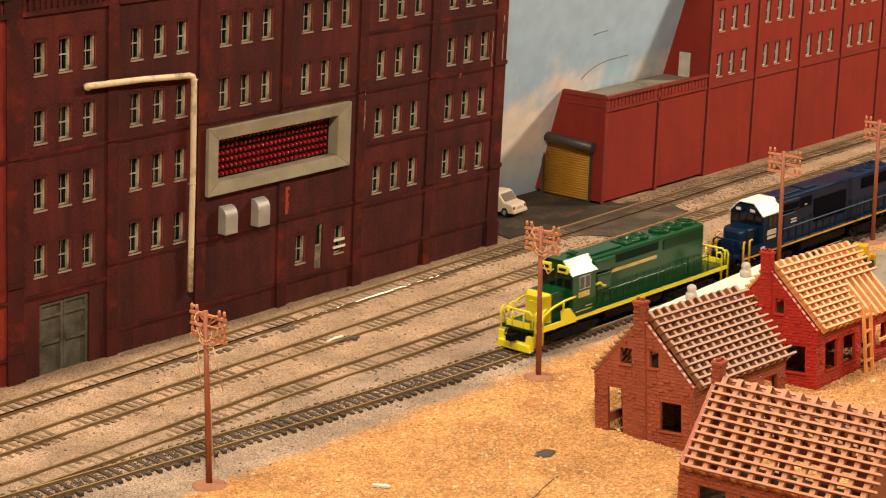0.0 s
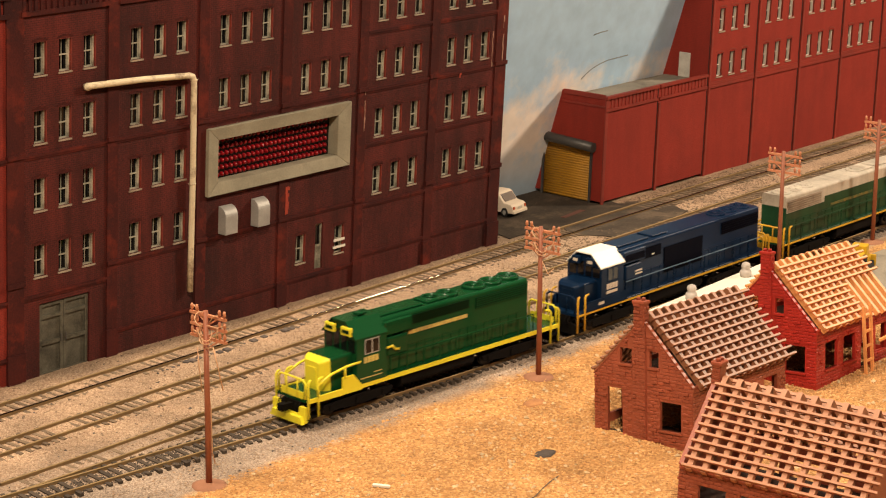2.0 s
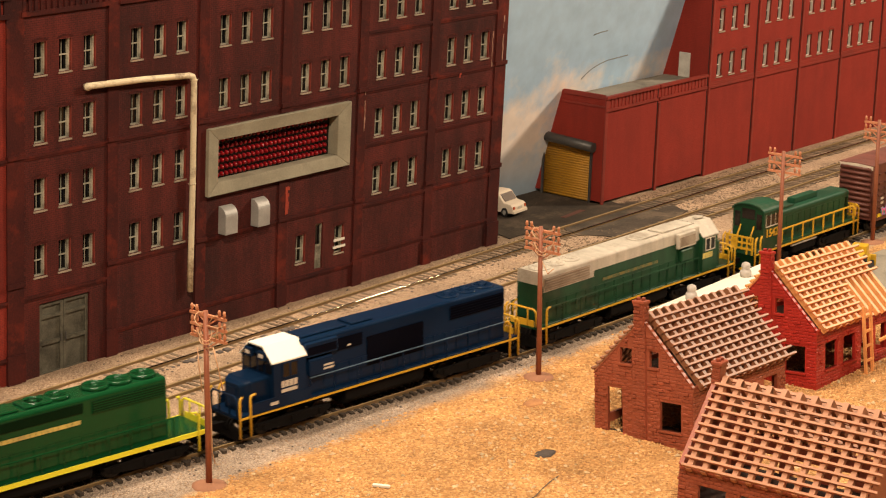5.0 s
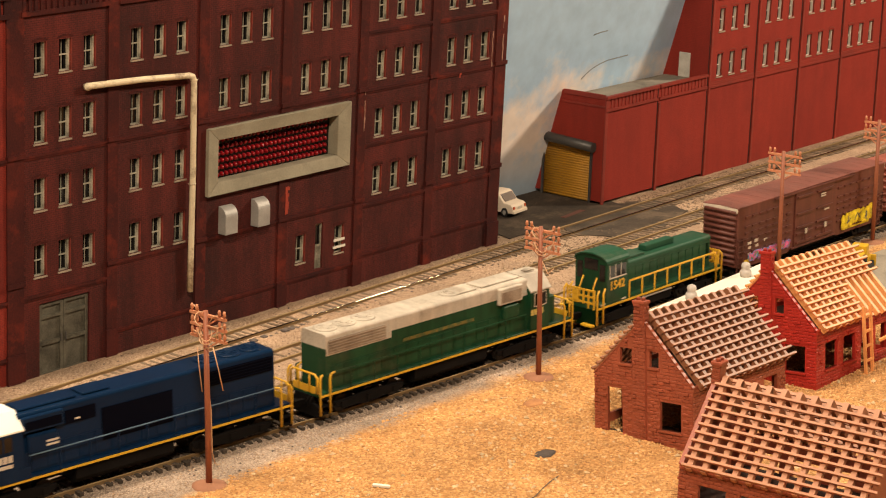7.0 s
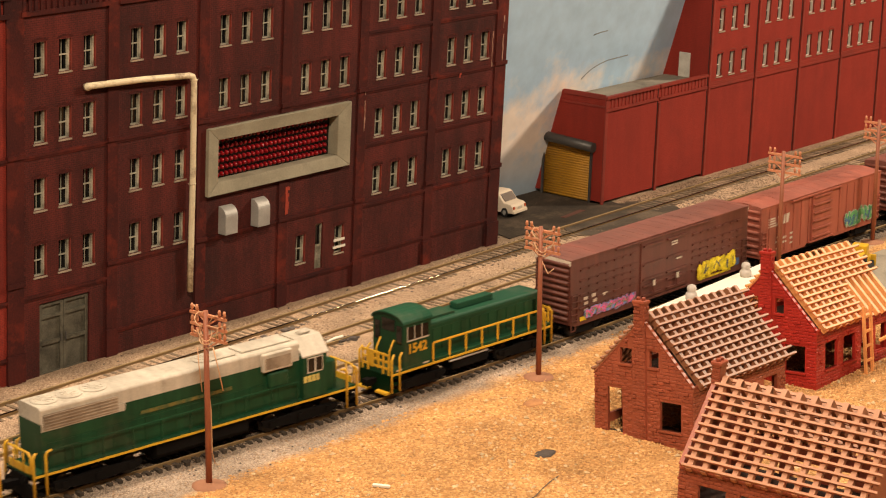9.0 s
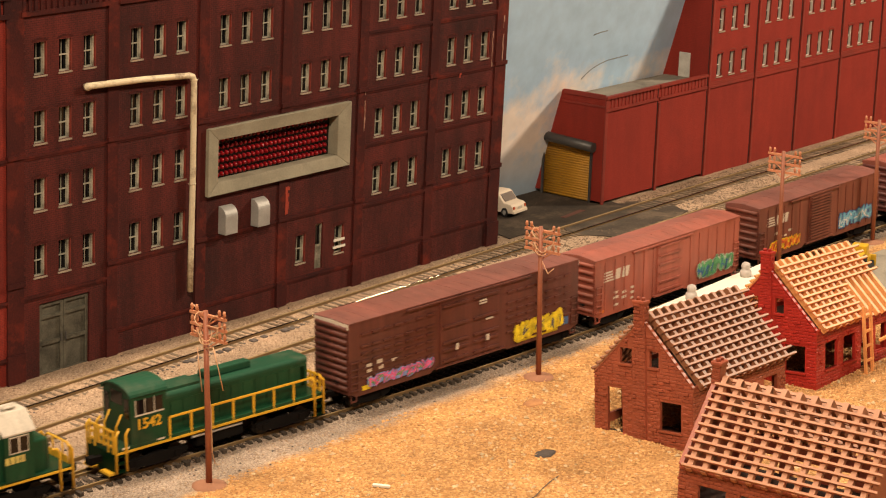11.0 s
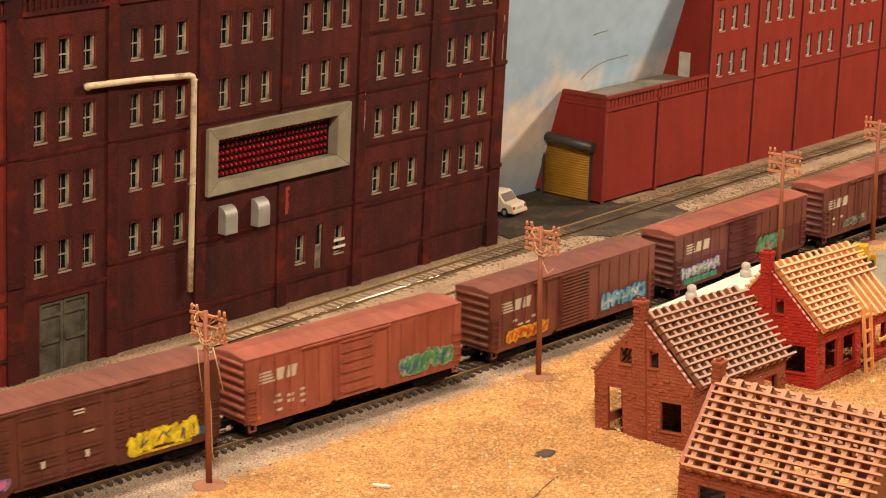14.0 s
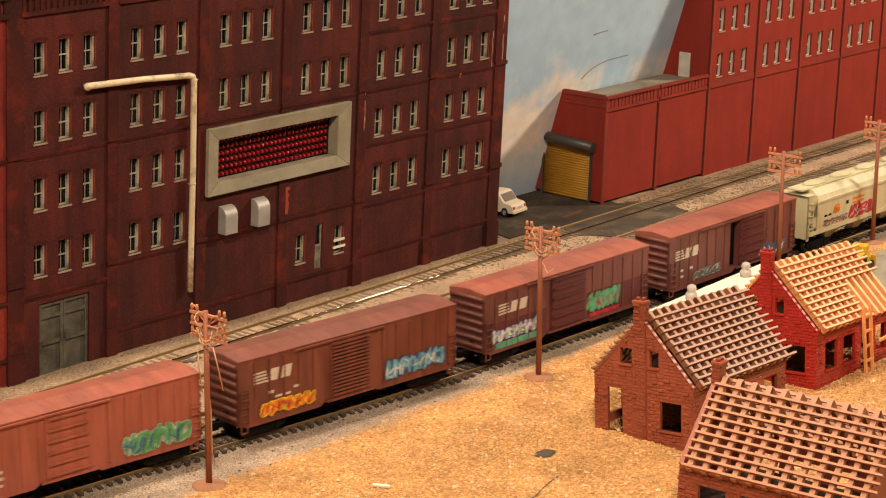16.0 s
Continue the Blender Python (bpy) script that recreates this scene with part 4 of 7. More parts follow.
# ---- the place ----
room()
ground()
backdrop()
make_track("track_1", siding_one, -900, 1300, "weathered siding track beside the brick buildings", gap=((190, 300),))
make_track("track_2", siding_two, -900, 1300, "weathered middle siding track on grey-tan ballast")
make_track("track_3", siding_three, -470, 1300, "weathered siding track joining the running track")
make_track("track_4", path_y, -2300, 2500, "running track under the train on grey ballast")
dark_building()
red_building()
telephone_pole(-386.7, -223.1, 104, 92, (0.6, 0))
telephone_pole(-112.2, -239.5, 103, 92, (0, 0.0))
telephone_pole(186.3, -231, 103, 92, (0, 0))
telephone_pole(339.7, -223, 103, 92, (0, 0))
loose_wires(-386.7, -223.1, 104, [[(4, 12, -7), (2, 6, -12), (0, 1, -22), (-2, -9, -19), (-1, -11.5, -30), (1, -13, -44)], [(3, -14, -6), (2, -8, -9), (0, 2, -8), (0, 6, -14), (2, 4, -20), (1, -2, -26)], [(3, 10, -24), (2, 8, -34), (3, 7, -50)], [(1, 2, -26), (4, 1, -60), (4, 1, -85), (5, 0, -92)]])
loose_wires(-112.2, -239.5, 103, [[(3, 14, -6), (2, 8, -12), (1, 2, -20), (0, -2, -24), (-2, -8, -30), (-1, -12, -26)], [(3, 2, -22), (3, 3, -50), (3, 2, -80), (3, 1, -98)], [(3, 12, -14), (3, 6, -18), (2, 4, -8), (2, 10, -5)]])
house(-161.2, -361.9, 0.9, 0.038, -0.080, 0.055, HOUSE_BROWN, LATH_BROWN, "brown brick model house with bare roof laths and a chimney", seed=1)
house(-13.3, -353.8, 0.0, 0.044, -0.079, 0.060, HOUSE_RED, LATH_ORANGE, "red brick model house with unfinished orange roof laths", gaps=((62, 105, 5, 12),), seed=2)
house(-222.4, -450.1, 0.0, -1.417, -0.029, 0.021, HOUSE_BROWN, LATH_TAN, "brown brick model house with a tan lath roof", seed=3, block_z=16.0)

# ---- small things on the scenery ----
def asphalt_yard():
    bm = bmesh.new()
    rough = [(138, 2), (150, 30), (160, 62), (160, 95), (300, 95), (296, 8), (330, -12), (318, -52), (262, -70), (204, -60), (186, -36), (196, -14), (168, -2)]
    pts = []
    for (x0, y0), (x1, y1) in zip(rough, rough[1:] + rough[:1]):
        for i in range(6):
            t = i / 6
            x, y = x0 + (x1 - x0) * t, y0 + (y1 - y0) * t
            pts.append((x + 5 * noise.noise((x * 0.06, y * 0.06, 2)) + 2.5 * noise.noise((x * 0.3, y * 0.3, 5)), y + 5 * noise.noise((x * 0.06, y * 0.06, 9)) + 2.5 * noise.noise((x * 0.3, y * 0.3, 1))))
    lo = [bm.verts.new((x, y, -0.5)) for x, y in pts]
    hi = [bm.verts.new((x + 1.2 * noise.noise((x, y, 0)), y, 2.3)) for x, y in pts]
    bm.faces.new(lo[::-1])
    bm.faces.new(hi)
    for i in range(len(pts)):
        j = (i + 1) % len(pts)
        bm.faces.new((lo[i], lo[j], hi[j], hi[i]))
    bmesh.ops.recalc_face_normals(bm, faces=bm.faces[:])
    solid("road", bm, ASPHALT, "dark asphalt yard and crossing by the warehouse", "road", kind="structure")
    bm = bmesh.new()
    prism(bm, [(224, 8), (256, 12), (255, 17), (223, 13)], 2.2, 2.6, "z")
    solid("rust_strip", bm, mat("rust_red_dust", (0.13, 0.05, 0.035), 0.9), "rusty red flat strip lying on the asphalt", "scrap")


def scatter(name, n, region, size, material, label, seed, keep=None, flat=0.6):
    """Loose grains as one mesh of small five-sided chips."""
    rng = np.random.default_rng(seed)
    verts, faces = [], []
    made = 0
    while made < n:
        x, y = rng.uniform(region[0], region[1]), rng.uniform(region[2], region[3])
        if keep and not keep(x, y):
            continue
        s = size * (0.5 + rng.random() ** 2 * 1.3)
        z = ground_height(x, y)
        a = rng.uniform(0, 6.283)
        k = len(verts)
        for i in range(4):
            t = a + i * 1.571 + rng.uniform(-0.4, 0.4)
            r = s * rng.uniform(0.7, 1.2)
            verts.append(((x + r * math.cos(t)) * MM, (y + r * math.sin(t)) * MM, (z + s * flat * rng.uniform(-0.2, 0.5)) * MM))
        verts.append(((x + rng.uniform(-0.3, 0.3) * s) * MM, (y + rng.uniform(-0.3, 0.3) * s) * MM, (z + s * flat * rng.uniform(0.9, 1.5)) * MM))
        verts.append((x * MM, y * MM, (z - s * 0.5) * MM))
        for i in range(4):
            faces.append((k + i, k + (i + 1) % 4, k + 4))
            faces.append((k + (i + 1) % 4, k + i, k + 5))
        made += 1
    me = bpy.data.meshes.new(name)
    me.from_pydata(verts, [], faces)
    me.materials.append(material)
    tagged(new(name, me), label, "gravel", kind="stuff")


def off_rails(x, y):
    if any(abs(abs(y - fn(x)) - 8.7) < 2.2 for fn in (siding_one, siding_two, path_y)) or (x > -470 and abs(abs(y - siding_three(x)) - 8.7) < 2.2):
        return False
    return not (135 < x < 330 and y > -70)


def sandy(x, y):
    return y < -226 + 12 * noise.noise((x * 0.02, y * 0.02, 0.5))


GRIT_GREY = mat("ballast_grit", (0.38, 0.265, 0.172), 0.9, other=(0.25, 0.168, 0.11), patch=200, island=0.45)
GRIT_SAND = mat("sand_grit", (0.64, 0.36, 0.14), 0.85, other=(0.46, 0.23, 0.08), patch=200, island=0.45)
GRIT_PALE = mat("pale_chips", (0.72, 0.56, 0.34), 0.8, other=(0.55, 0.38, 0.2), patch=200, island=0.3)
GRIT_BROWN = mat("brown_grit", (0.15, 0.11, 0.075), 0.9, other=(0.09, 0.068, 0.05), patch=200, island=0.4)
GRIT_DIRT = mat("brown_dirt_grit", (0.24, 0.165, 0.105), 0.9, other=(0.14, 0.10, 0.066), patch=200, island=0.35)
# dark stained stones that also carry the shade under the train
GRIT_OILY_SHADE = mat("oil_and_shade_dark_stone", (0.085, 0.064, 0.046), 0.8, other=(0.045, 0.034, 0.026), patch=200, island=0.5)
GRIT_DARK = mat("dark_cinders", (0.06, 0.05, 0.045), 0.9, other=(0.10, 0.08, 0.07), patch=200, island=0.5)


def box_thing(name, boxes, material, label, category, m, bevel=0.4):
    root = thing(name, 0, 0, 0, label, category, m=m)
    for nm, b, mt in boxes:
        bm = bmesh.new()
        box(bm, *b)
        soften(bm, bevel, 2)
        part(nm, bm, mt or material, root)
    return root


def parked_car():
    root = thing("parked_car", 0, 0, 0, "small cream-white saloon car parked on the asphalt", "car", m=at(199.7, 63.5, 2.3, 0, 0, -84) @ Matrix.Diagonal((0.9, 1.1, 1.12, 1)))
    paint = mat("cream_car_paint", (0.78, 0.68, 0.54), 0.35, other=(0.72, 0.62, 0.49), patch=40, bump=0)
    bm = bmesh.new()
    side = [(-23, 3.2), (24, 3.2), (25, 5), (24.6, 8.5), (22, 10.2), (14.5, 11.0), (8, 17.2), (5, 18), (-14, 18), (-21, 11.5), (-24, 10), (-24.5, 5)]
    prism(bm, side, -9.6, 9.6, "y")
    soften(bm, 0.9, 2)
    part("body", bm, paint, root)
    bm = bmesh.new()
    prism(bm, [(9.2, 16.9), (8.9, 16.6), (14.6, 11.6), (15.0, 11.9)], -7.6, 7.6, "y")
    part("rear_window", bm, CAR_GLASS, root)
    for y0, y1 in ((9.5, 9.8), (-9.8, -9.5)):
        for x0, x1 in ((-15, -4), (-2.5, 6)):
            bm = bmesh.new()
            prism(bm, [(x0, 11.6), (x1, 11.6), (x1 - 1.0, 16.6), (x0 + 1.0, 16.6)], y0, y1, "y")
            part("side_window", bm, CAR_GLASS, root)
    tail = mat("orange_tail_light", (0.55, 0.10, 0.03), 0.3, bump=0)
    for y in (-8.6, 6.6):
        part("tail_light", b_of(24.3, 25.2, y, y + 2.0, 6.6, 8.8), tail, root)
    part("bumper", b_of(24, 26.2, -9.4, 9.4, 3.4, 5.2), paint, root)
    part("plate_bar", b_of(25.0, 25.4, -2.6, 2.6, 6.4, 8.0), LETTER_WHITE, root)
    for x in (-15, 15.5):
        for y in (-9.9, 9.9):
            bm = bmesh.new()
            tube(bm, (x, y - 1.3 * (1 if y > 0 else -1), 3.6), (x, y + 0.2 * (1 if y > 0 else -1), 3.6), 3.7, seg=18)
            wh = part("wheel", bm, BLACK_RUBBER, root)
            bm = bmesh.new()
            tube(bm, (x, y, 3.6), (x, y + 0.5 * (1 if y > 0 else -1), 3.6), 2.0, 1.7, seg=14)
            part("rim", bm, VENT_GREY, wh)


CAR_GLASS = mat("grey_car_glass", (0.20, 0.165, 0.14), 0.3, other=(0.15, 0.125, 0.105), patch=80, bump=0)
BARE_CLAY = mat("dusty_clay", (0.46, 0.22, 0.085), 0.95, other=(0.30, 0.135, 0.06), patch=200, bump=0.6)
BLACK_RUBBER = mat("black_rubber", (0.014, 0.014, 0.014), 0.7, bump=0)


def foam_board():
    bm = bmesh.new()
    box(bm, 0, 168, -58, 0, 0.5, 19.0, Matrix.Translation((2, -239, 0)) @ Matrix.Rotation(0.064, 4, "Z"))
    soften(bm, 0.8, 2)
    solid("foam_board", bm, WHITE_PLASTIC, "thick plain cream-white board lying behind the houses", "board")
    for x, y in ((52, -245), (128, -240)):
        root = thing("white_peg", x, y, 19.0, "small rounded white plastic peg standing on the board", "peg", "white pegs")
        bm = bmesh.new()
        lathe(bm, [(4.2, 0), (4.4, 3.2), (3.8, 4.8), (2.8, 5.6), (3.2, 6.6), (3.5, 8.0), (3.0, 9.8), (1.2, 10.8)], (0, 0, 0), 18)
        part("body", bm, PEG_PLASTIC, root)


def ladder_thing(x, y, turn, lean, h, w, label):
    root = thing("ladder", x, y, 0, label, "ladder", m=at(x, y, 0.3, lean, 0, turn))
    for s in (-1, 1):
        part("rail", b_of(s * w / 2 - 0.9, s * w / 2 + 0.9, -0.9, 0.9, 0, h), LATH_ORANGE, root)
    for i in range(4):
        z = 8 + i * (h - 12) / 3.4
        part("rung", b_of(-w / 2 + 0.9, w / 2 - 0.9, -0.7, 0.7, z, z + 1.6), LATH_ORANGE, root)


def clutter():
    ladder_thing(44, -396, 2, -6, 46, 9, "orange plastic ladder leaning on the red model house")
    box_thing("scaffold_plank", [("plank", (0, 44, -0.9, 0.9, 0, 1.8), LATH_ORANGE), ("post", (42, 44, -0.9, 0.9, -22, 16), LATH_ORANGE), ("post", (20, 21.8, -0.9, 0.9, -22, 12), LATH_ORANGE)], LATH_ORANGE, "orange plastic scaffold pieces beside the red house", "scaffold", at(48, -400, 22, 0, 0, 3), 0.2)
    box_thing("timber_stack", [("beam", (0, 24, -1, 1, 0, 2.2), LATH_ORANGE), ("beam", (4, 30, 2, 4, 0, 2.2), LATH_ORANGE), ("beam", (2, 20, -4, -2, 0, 2.2), LATH_ORANGE), ("upright", (6, 7.8, -0.6, 1.2, 2, 14), LATH_ORANGE), ("upright", (14, 15.8, -0.6, 1.2, 2, 14), LATH_ORANGE)], LATH_ORANGE, "loose orange plastic timbers lying on the sand", "timber", at(2, -447, 0.4, 0, 0, 8), 0.2)
    machine_y = mat("machine_yellow", (0.66, 0.40, 0.02), 0.45, other=(0.5, 0.3, 0.02), patch=60)
    box_thing("yellow_crate", [("box", (-5, 5, -4, 4, 0, 11), machine_y)], machine_y, "small yellow crate at the foot of a telephone pole", "crate", at(192, -240, 0.3, 0, 0, 10), 0.5)
    box_thing("red_crate", [("box", (-6, 6, -4, 4, 0, 9), HOUSE_RED), ("lid", (-4, 4, -3, 3, 9, 10.6), HOUSE_RED)], HOUSE_RED, "small red container beside a yellow crate", "crate", at(172, -238, 0.3, 0, 0, 5), 0.5)
    mat_grey = box_thing("grey_pad", [("slab", (-45, 60, -36, 34, 0, 1.6), ROOF_GREY)], ROOF_GREY, "grey flat pad under a yellow machine", "pad", at(262, -278, 0.2), 0.3)
    root = box_thing("yellow_machine", [("body", (-16, 14, -7, 7, 3, 10), machine_y), ("engine_cover", (-15, -3, -5.5, 5.5, 10, 16), machine_y), ("cab", (0, 10, -6, 6, 10, 20), machine_y), ("blade", (15, 17, -11, 11, 1, 10), machine_y), ("track", (-18, 14, -10, -7, 0, 6), BLACK_RUBBER), ("track", (-18, 14, 7, 10, 0, 6), BLACK_RUBBER), ("push_arm", (2, 16, 8, 9.4, 5, 7), machine_y)], machine_y, "yellow construction machine with black tracks parked on a pad", "construction machine", at(252, -262, 1.8, 0, 0, 20), 0.6)
    bm = bmesh.new()
    tube(bm, (-9, -8, 12), (-9, 8, 12), 3.4, seg=14)
    part("drum", bm, BLACK_RUBBER, root)
    # debris on the siding
    root = thing("debris_heap", -146, -93, 0.6, "dark clump of debris with a pale stick between the rails", "debris")
    rng = random.Random(4)
    bm = bmesh.new()
    for _ in range(16):
        a, r = rng.uniform(0, 6.28), rng.uniform(0, 9)
        s = rng.uniform(1.2, 2.6)
        c = (r * math.cos(a) * 1.3, r * math.sin(a) * 0.7, 0)
        box(bm, -s, s, -s * 0.7, s * 0.7, -0.5, s * 1.1, Matrix.Translation(c) @ Matrix.Rotation(a, 4, "Z") @ Matrix.Rotation(rng.uniform(-0.5, 0.5), 4, "X"))
    tagged(part("cinders", bm, GRIT_DARK, root), kind="stuff")
    bm = bmesh.new()
    path_tube(bm, [(-16, 2, 3), (-8, 1.5, 4.2), (-2, 0, 4.6)], 1.0, 8)
    part("stick", bm, WHITE_PLASTIC, root)
    for x, y, sx, sy, mt, lb in ((-219, -333, 8, 5.5, GRIT_DARK, "flat dark grey lump on the sand"), (-154.4, -270.6, 10, 6, BARE_CLAY, "bare reddish clay patch on the sand")):
        bm = bmesh.new()
        lathe(bm, [(1.0, -1.6), (0.95, 0.2), (0.6, 0.55), (0.2, 0.7)], (0, 0, 0), 14)
        for v in bm.verts:
            k = 1 + 0.25 * noise.noise((v.co.x * 2, v.co.y * 2, x))
            v.co.x, v.co.y, v.co.z = x + v.co.x * sx * k, y + v.co.y * sy * k, v.co.z + ground_height(x, y) + 0.4
        solid("ground_lump", bm, mt, lb, "lump", "lumps on the sand")
    bm = bmesh.new()
    path_tube(bm, [(x, y, ground_height(x, y) + 0.5) for x, y in ((-283, -372), (-274, -371), (-262, -366), (-250, -362), (-240, -360))], 0.28, 6)
    solid("ground_wire", bm, STEEL_DARK, "thin dark wire lying on the sand", "wire")
    bm = bmesh.new()
    box(bm, -5, 5, -1.2, 1.2, 0, 1.2)
    for v in bm.verts:
        v.co = Matrix.Translation((-322, -297, ground_height(-322, -297) + 0.6)) @ Matrix.Rotation(-1.1, 4, "Z") @ v.co
    solid("pale_chip", bm, WHITE_PLASTIC, "pale splinter lying on the sand", "splinter")
    # blackened tie ends beside the first siding
    for i in range(22):
        x = -272 + i * 6.2 + rng.uniform(-1.2, 1.2)
        y = siding_one(x) - 15.5 + rng.uniform(-1.2, 1)
        bm = bmesh.new()
        k = rng.uniform(0.5, 1.15)
        box(bm, -2.2 * k, 2.2 * k, -2.4 * k, 2.0 * k, -0.6, 2.2 * k, Matrix.Translation((x, y, 0.7)) @ Matrix.Rotation(rng.uniform(-0.4, 0.4), 4, "Z"))
        soften(bm, 0.5, 1)
        solid("tie_stub", bm, GRIT_DARK, "short dark tie end beside the siding", "tie end", "dark tie ends")


asphalt_yard()
parked_car()
foam_board()
clutter()
scatter("ballast_gravel", 26000, (-480, 520, -222, 12), 0.58, GRIT_GREY, "loose grey-tan ballast stones between the tracks", 11, off_rails)
scatter("dark_cinders", 1500, (-480, 520, -226, 12), 0.75, GRIT_DARK, "dark cinders strewn in the ballast", 12, off_rails)
scatter("sand_grains", 20000, (-420, 200, -470, -215), 0.95, GRIT_SAND, "coarse orange sand grains", 13, sandy)
# dark stones follow the running track, partly in place of the train's shadow
scatter("oily_ballast", 14000, (-480, 520, -222, -150), 0.62, GRIT_OILY_SHADE, "oil-stained ballast between the running rails, darkened for the train's shade too", 17, lambda x, y: abs(y - path_y(x)) < 13.0 and abs(abs(y - path_y(x)) - 8.7) > 1.2)
scatter("asphalt_grit", 900, (135, 335, -75, 92), 0.6, GRIT_BROWN, "loose grit strewn on the asphalt", 15, None)
scatter("brown_dirt", 5000, (140, 480, -84, 10), 0.7, GRIT_DIRT, "brown dirt strewn round the warehouse siding", 16, lambda x, y: y < 0.18 * (x - 140) - 20 + 26 * noise.noise((x * 0.03, y * 0.03, 4.0)))
scatter("pale_chips", 1500, (-420, 200, -470, -215), 1.3, GRIT_PALE, "pale chips strewn on the sand", 14, sandy)

# ---- the train ----
SPAN = [2500.0 - i * 2.0 for i in range(2300)]
ARC = [0.0]
for a, b in zip(SPAN, SPAN[1:]):
    ARC.append(ARC[-1] + math.hypot(b - a, path_y(b) - path_y(a)))
ORIGIN = 700.0


def place_on_track(s):
    x = float(np.interp(s + ORIGIN, ARC, SPAN))
    return Vector((x, path_y(x), 0))


SPEED_T = [0.0, 3.0, 5.0, 7.0, 9.0, 11.0, 16.0]
SPEED_V = [101.2, 100.0, 98.2, 98.0, 102.5, 103.5, 104.5]
FINE_T = [0.05 * i for i in range(322)]
FINE_D = [0.0]
for a in FINE_T[1:]:
    FINE_D.append(FINE_D[-1] + 0.05 * float(np.interp(a - 0.025, SPEED_T, SPEED_V)))


def travelled(t):
    """Millimetres that the train has run by t seconds."""
    return float(np.interp(t, FINE_T, FINE_D))


def car_pose(centre, base, t):
    s = centre + travelled(t)
    a, b = place_on_track(s + base / 2), place_on_track(s - base / 2)
    c = (a + b) / 2
    h = math.degrees(math.atan2(a.y - b.y, a.x - b.x))
    return at(c.x, c.y, 4.0, 0, 0, h)


TRAIN = []


def rolling(name, front, rear, label, category, group):
    root = thing(name, 0, 0, 0, label, category, group)
    TRAIN.append((root, (front + rear) / 2, (front - rear) * 0.68))
    return root
# black running gear, set darker still to carry the shade under the train
BLACK = mat("black_with_undercar_shade", (0.0035, 0.003, 0.003), 0.7, spec=0.08, other=(0.007, 0.006, 0.0055), patch=60, bump=0.1)
WHEEL = mat("wheel_steel", (0.03, 0.025, 0.02), 0.55, other=(0.018, 0.015, 0.013), patch=60, metal=0.3)
GREEN_GLOSS = mat("glossy_green_paint", (0.006, 0.060, 0.019), 0.16, other=(0.005, 0.046, 0.015), patch=12, bump=0.03, spec=0.2)
GREEN_DULL = mat("weathered_green_paint", (0.011, 0.060, 0.026), 0.42, other=(0.008, 0.040, 0.018), patch=18, bump=0.05, dirt=(0.060, 0.066, 0.038), dirt_amount=0.6, dirt_scale=35, spec=0.18)
GREEN_DUSTY = mat("dusty_green_roof_paint", (0.014, 0.070, 0.036), 0.5, other=(0.011, 0.050, 0.027), patch=30, bump=0.06, dirt=(0.075, 0.10, 0.062), dirt_amount=0.7, dirt_scale=60, spec=0.2)
GREEN_DARK = mat("dark_green_grille", (0.003, 0.017, 0.006), 0.5, bump=0, spec=0.05)
YELLOW = mat("yellow_paint", (0.80, 0.72, 0.040), 0.35, other=(0.74, 0.65, 0.030), patch=30, bump=0.03)
YELLOW_DULL = mat("golden_yellow_paint", (0.66, 0.38, 0.025), 0.4, other=(0.56, 0.31, 0.02), patch=30, bump=0.03)
BLUE = mat("dark_blue_paint", (0.004, 0.0185, 0.053), 0.30, other=(0.003, 0.012, 0.034), patch=18, bump=0.04, dirt=(0.008, 0.026, 0.06), dirt_amount=0.4, spec=0.10)
PALE_GOLD = mat("pale_gold_lettering", (0.62, 0.52, 0.13), 0.5, other=(0.40, 0.33, 0.12), patch=160, bump=0)
BLUE_DARK = mat("blue_black_grille", (0.0022, 0.003, 0.008), 0.6, bump=0, spec=0.03)
RAIL_BLUE = mat("pale_blue_handrail", (0.10, 0.16, 0.22), 0.4, other=(0.05, 0.09, 0.14), patch=90, bump=0)
GRIME = mat("brown_grimed_white_paint", (0.20, 0.145, 0.10), 0.7, other=(0.34, 0.28, 0.21), patch=60, dirt=(0.09, 0.06, 0.04), dirt_amount=0.7)
ROOF_WHITE = mat("dirty_white_roof_paint", (0.54, 0.49, 0.41), 0.6, other=(0.38, 0.34, 0.275), patch=40, dirt=(0.15, 0.11, 0.075), dirt_amount=0.75, dirt_scale=38)
CAB_WHITE = mat("clean_white_paint", (0.88, 0.86, 0.78), 0.4, other=(0.84, 0.81, 0.73), patch=30, bump=0.02)
BOX_BROWN = mat("oxide_brown_boxcar", (0.132, 0.041, 0.030), 0.5, other=(0.092, 0.030, 0.022), patch=14, bump=0.1, dirt=(0.07, 0.035, 0.028), dirt_amount=0.6, dirt_scale=26)
BOX_RED = mat("faded_red_boxcar", (0.37, 0.102, 0.066), 0.5, other=(0.29, 0.082, 0.054), patch=14, bump=0.1, dirt=(0.12, 0.05, 0.035), dirt_amount=0.55, dirt_scale=26)
BOX_RUST = mat("rust_brown_boxcar", (0.195, 0.057, 0.036), 0.5, other=(0.140, 0.043, 0.029), patch=14, bump=0.1, dirt=(0.09, 0.038, 0.03), dirt_amount=0.6, dirt_scale=26)
BOX_PLUM = mat("plum_brown_boxcar", (0.175, 0.055, 0.046), 0.5, other=(0.12, 0.040, 0.034), patch=14, bump=0.1, dirt=(0.08, 0.035, 0.03), dirt_amount=0.6, dirt_scale=26)
DOOR_PLUM = mat("maroon_boxcar_door", (0.110, 0.022, 0.026), 0.55, other=(0.08, 0.018, 0.02), patch=20)
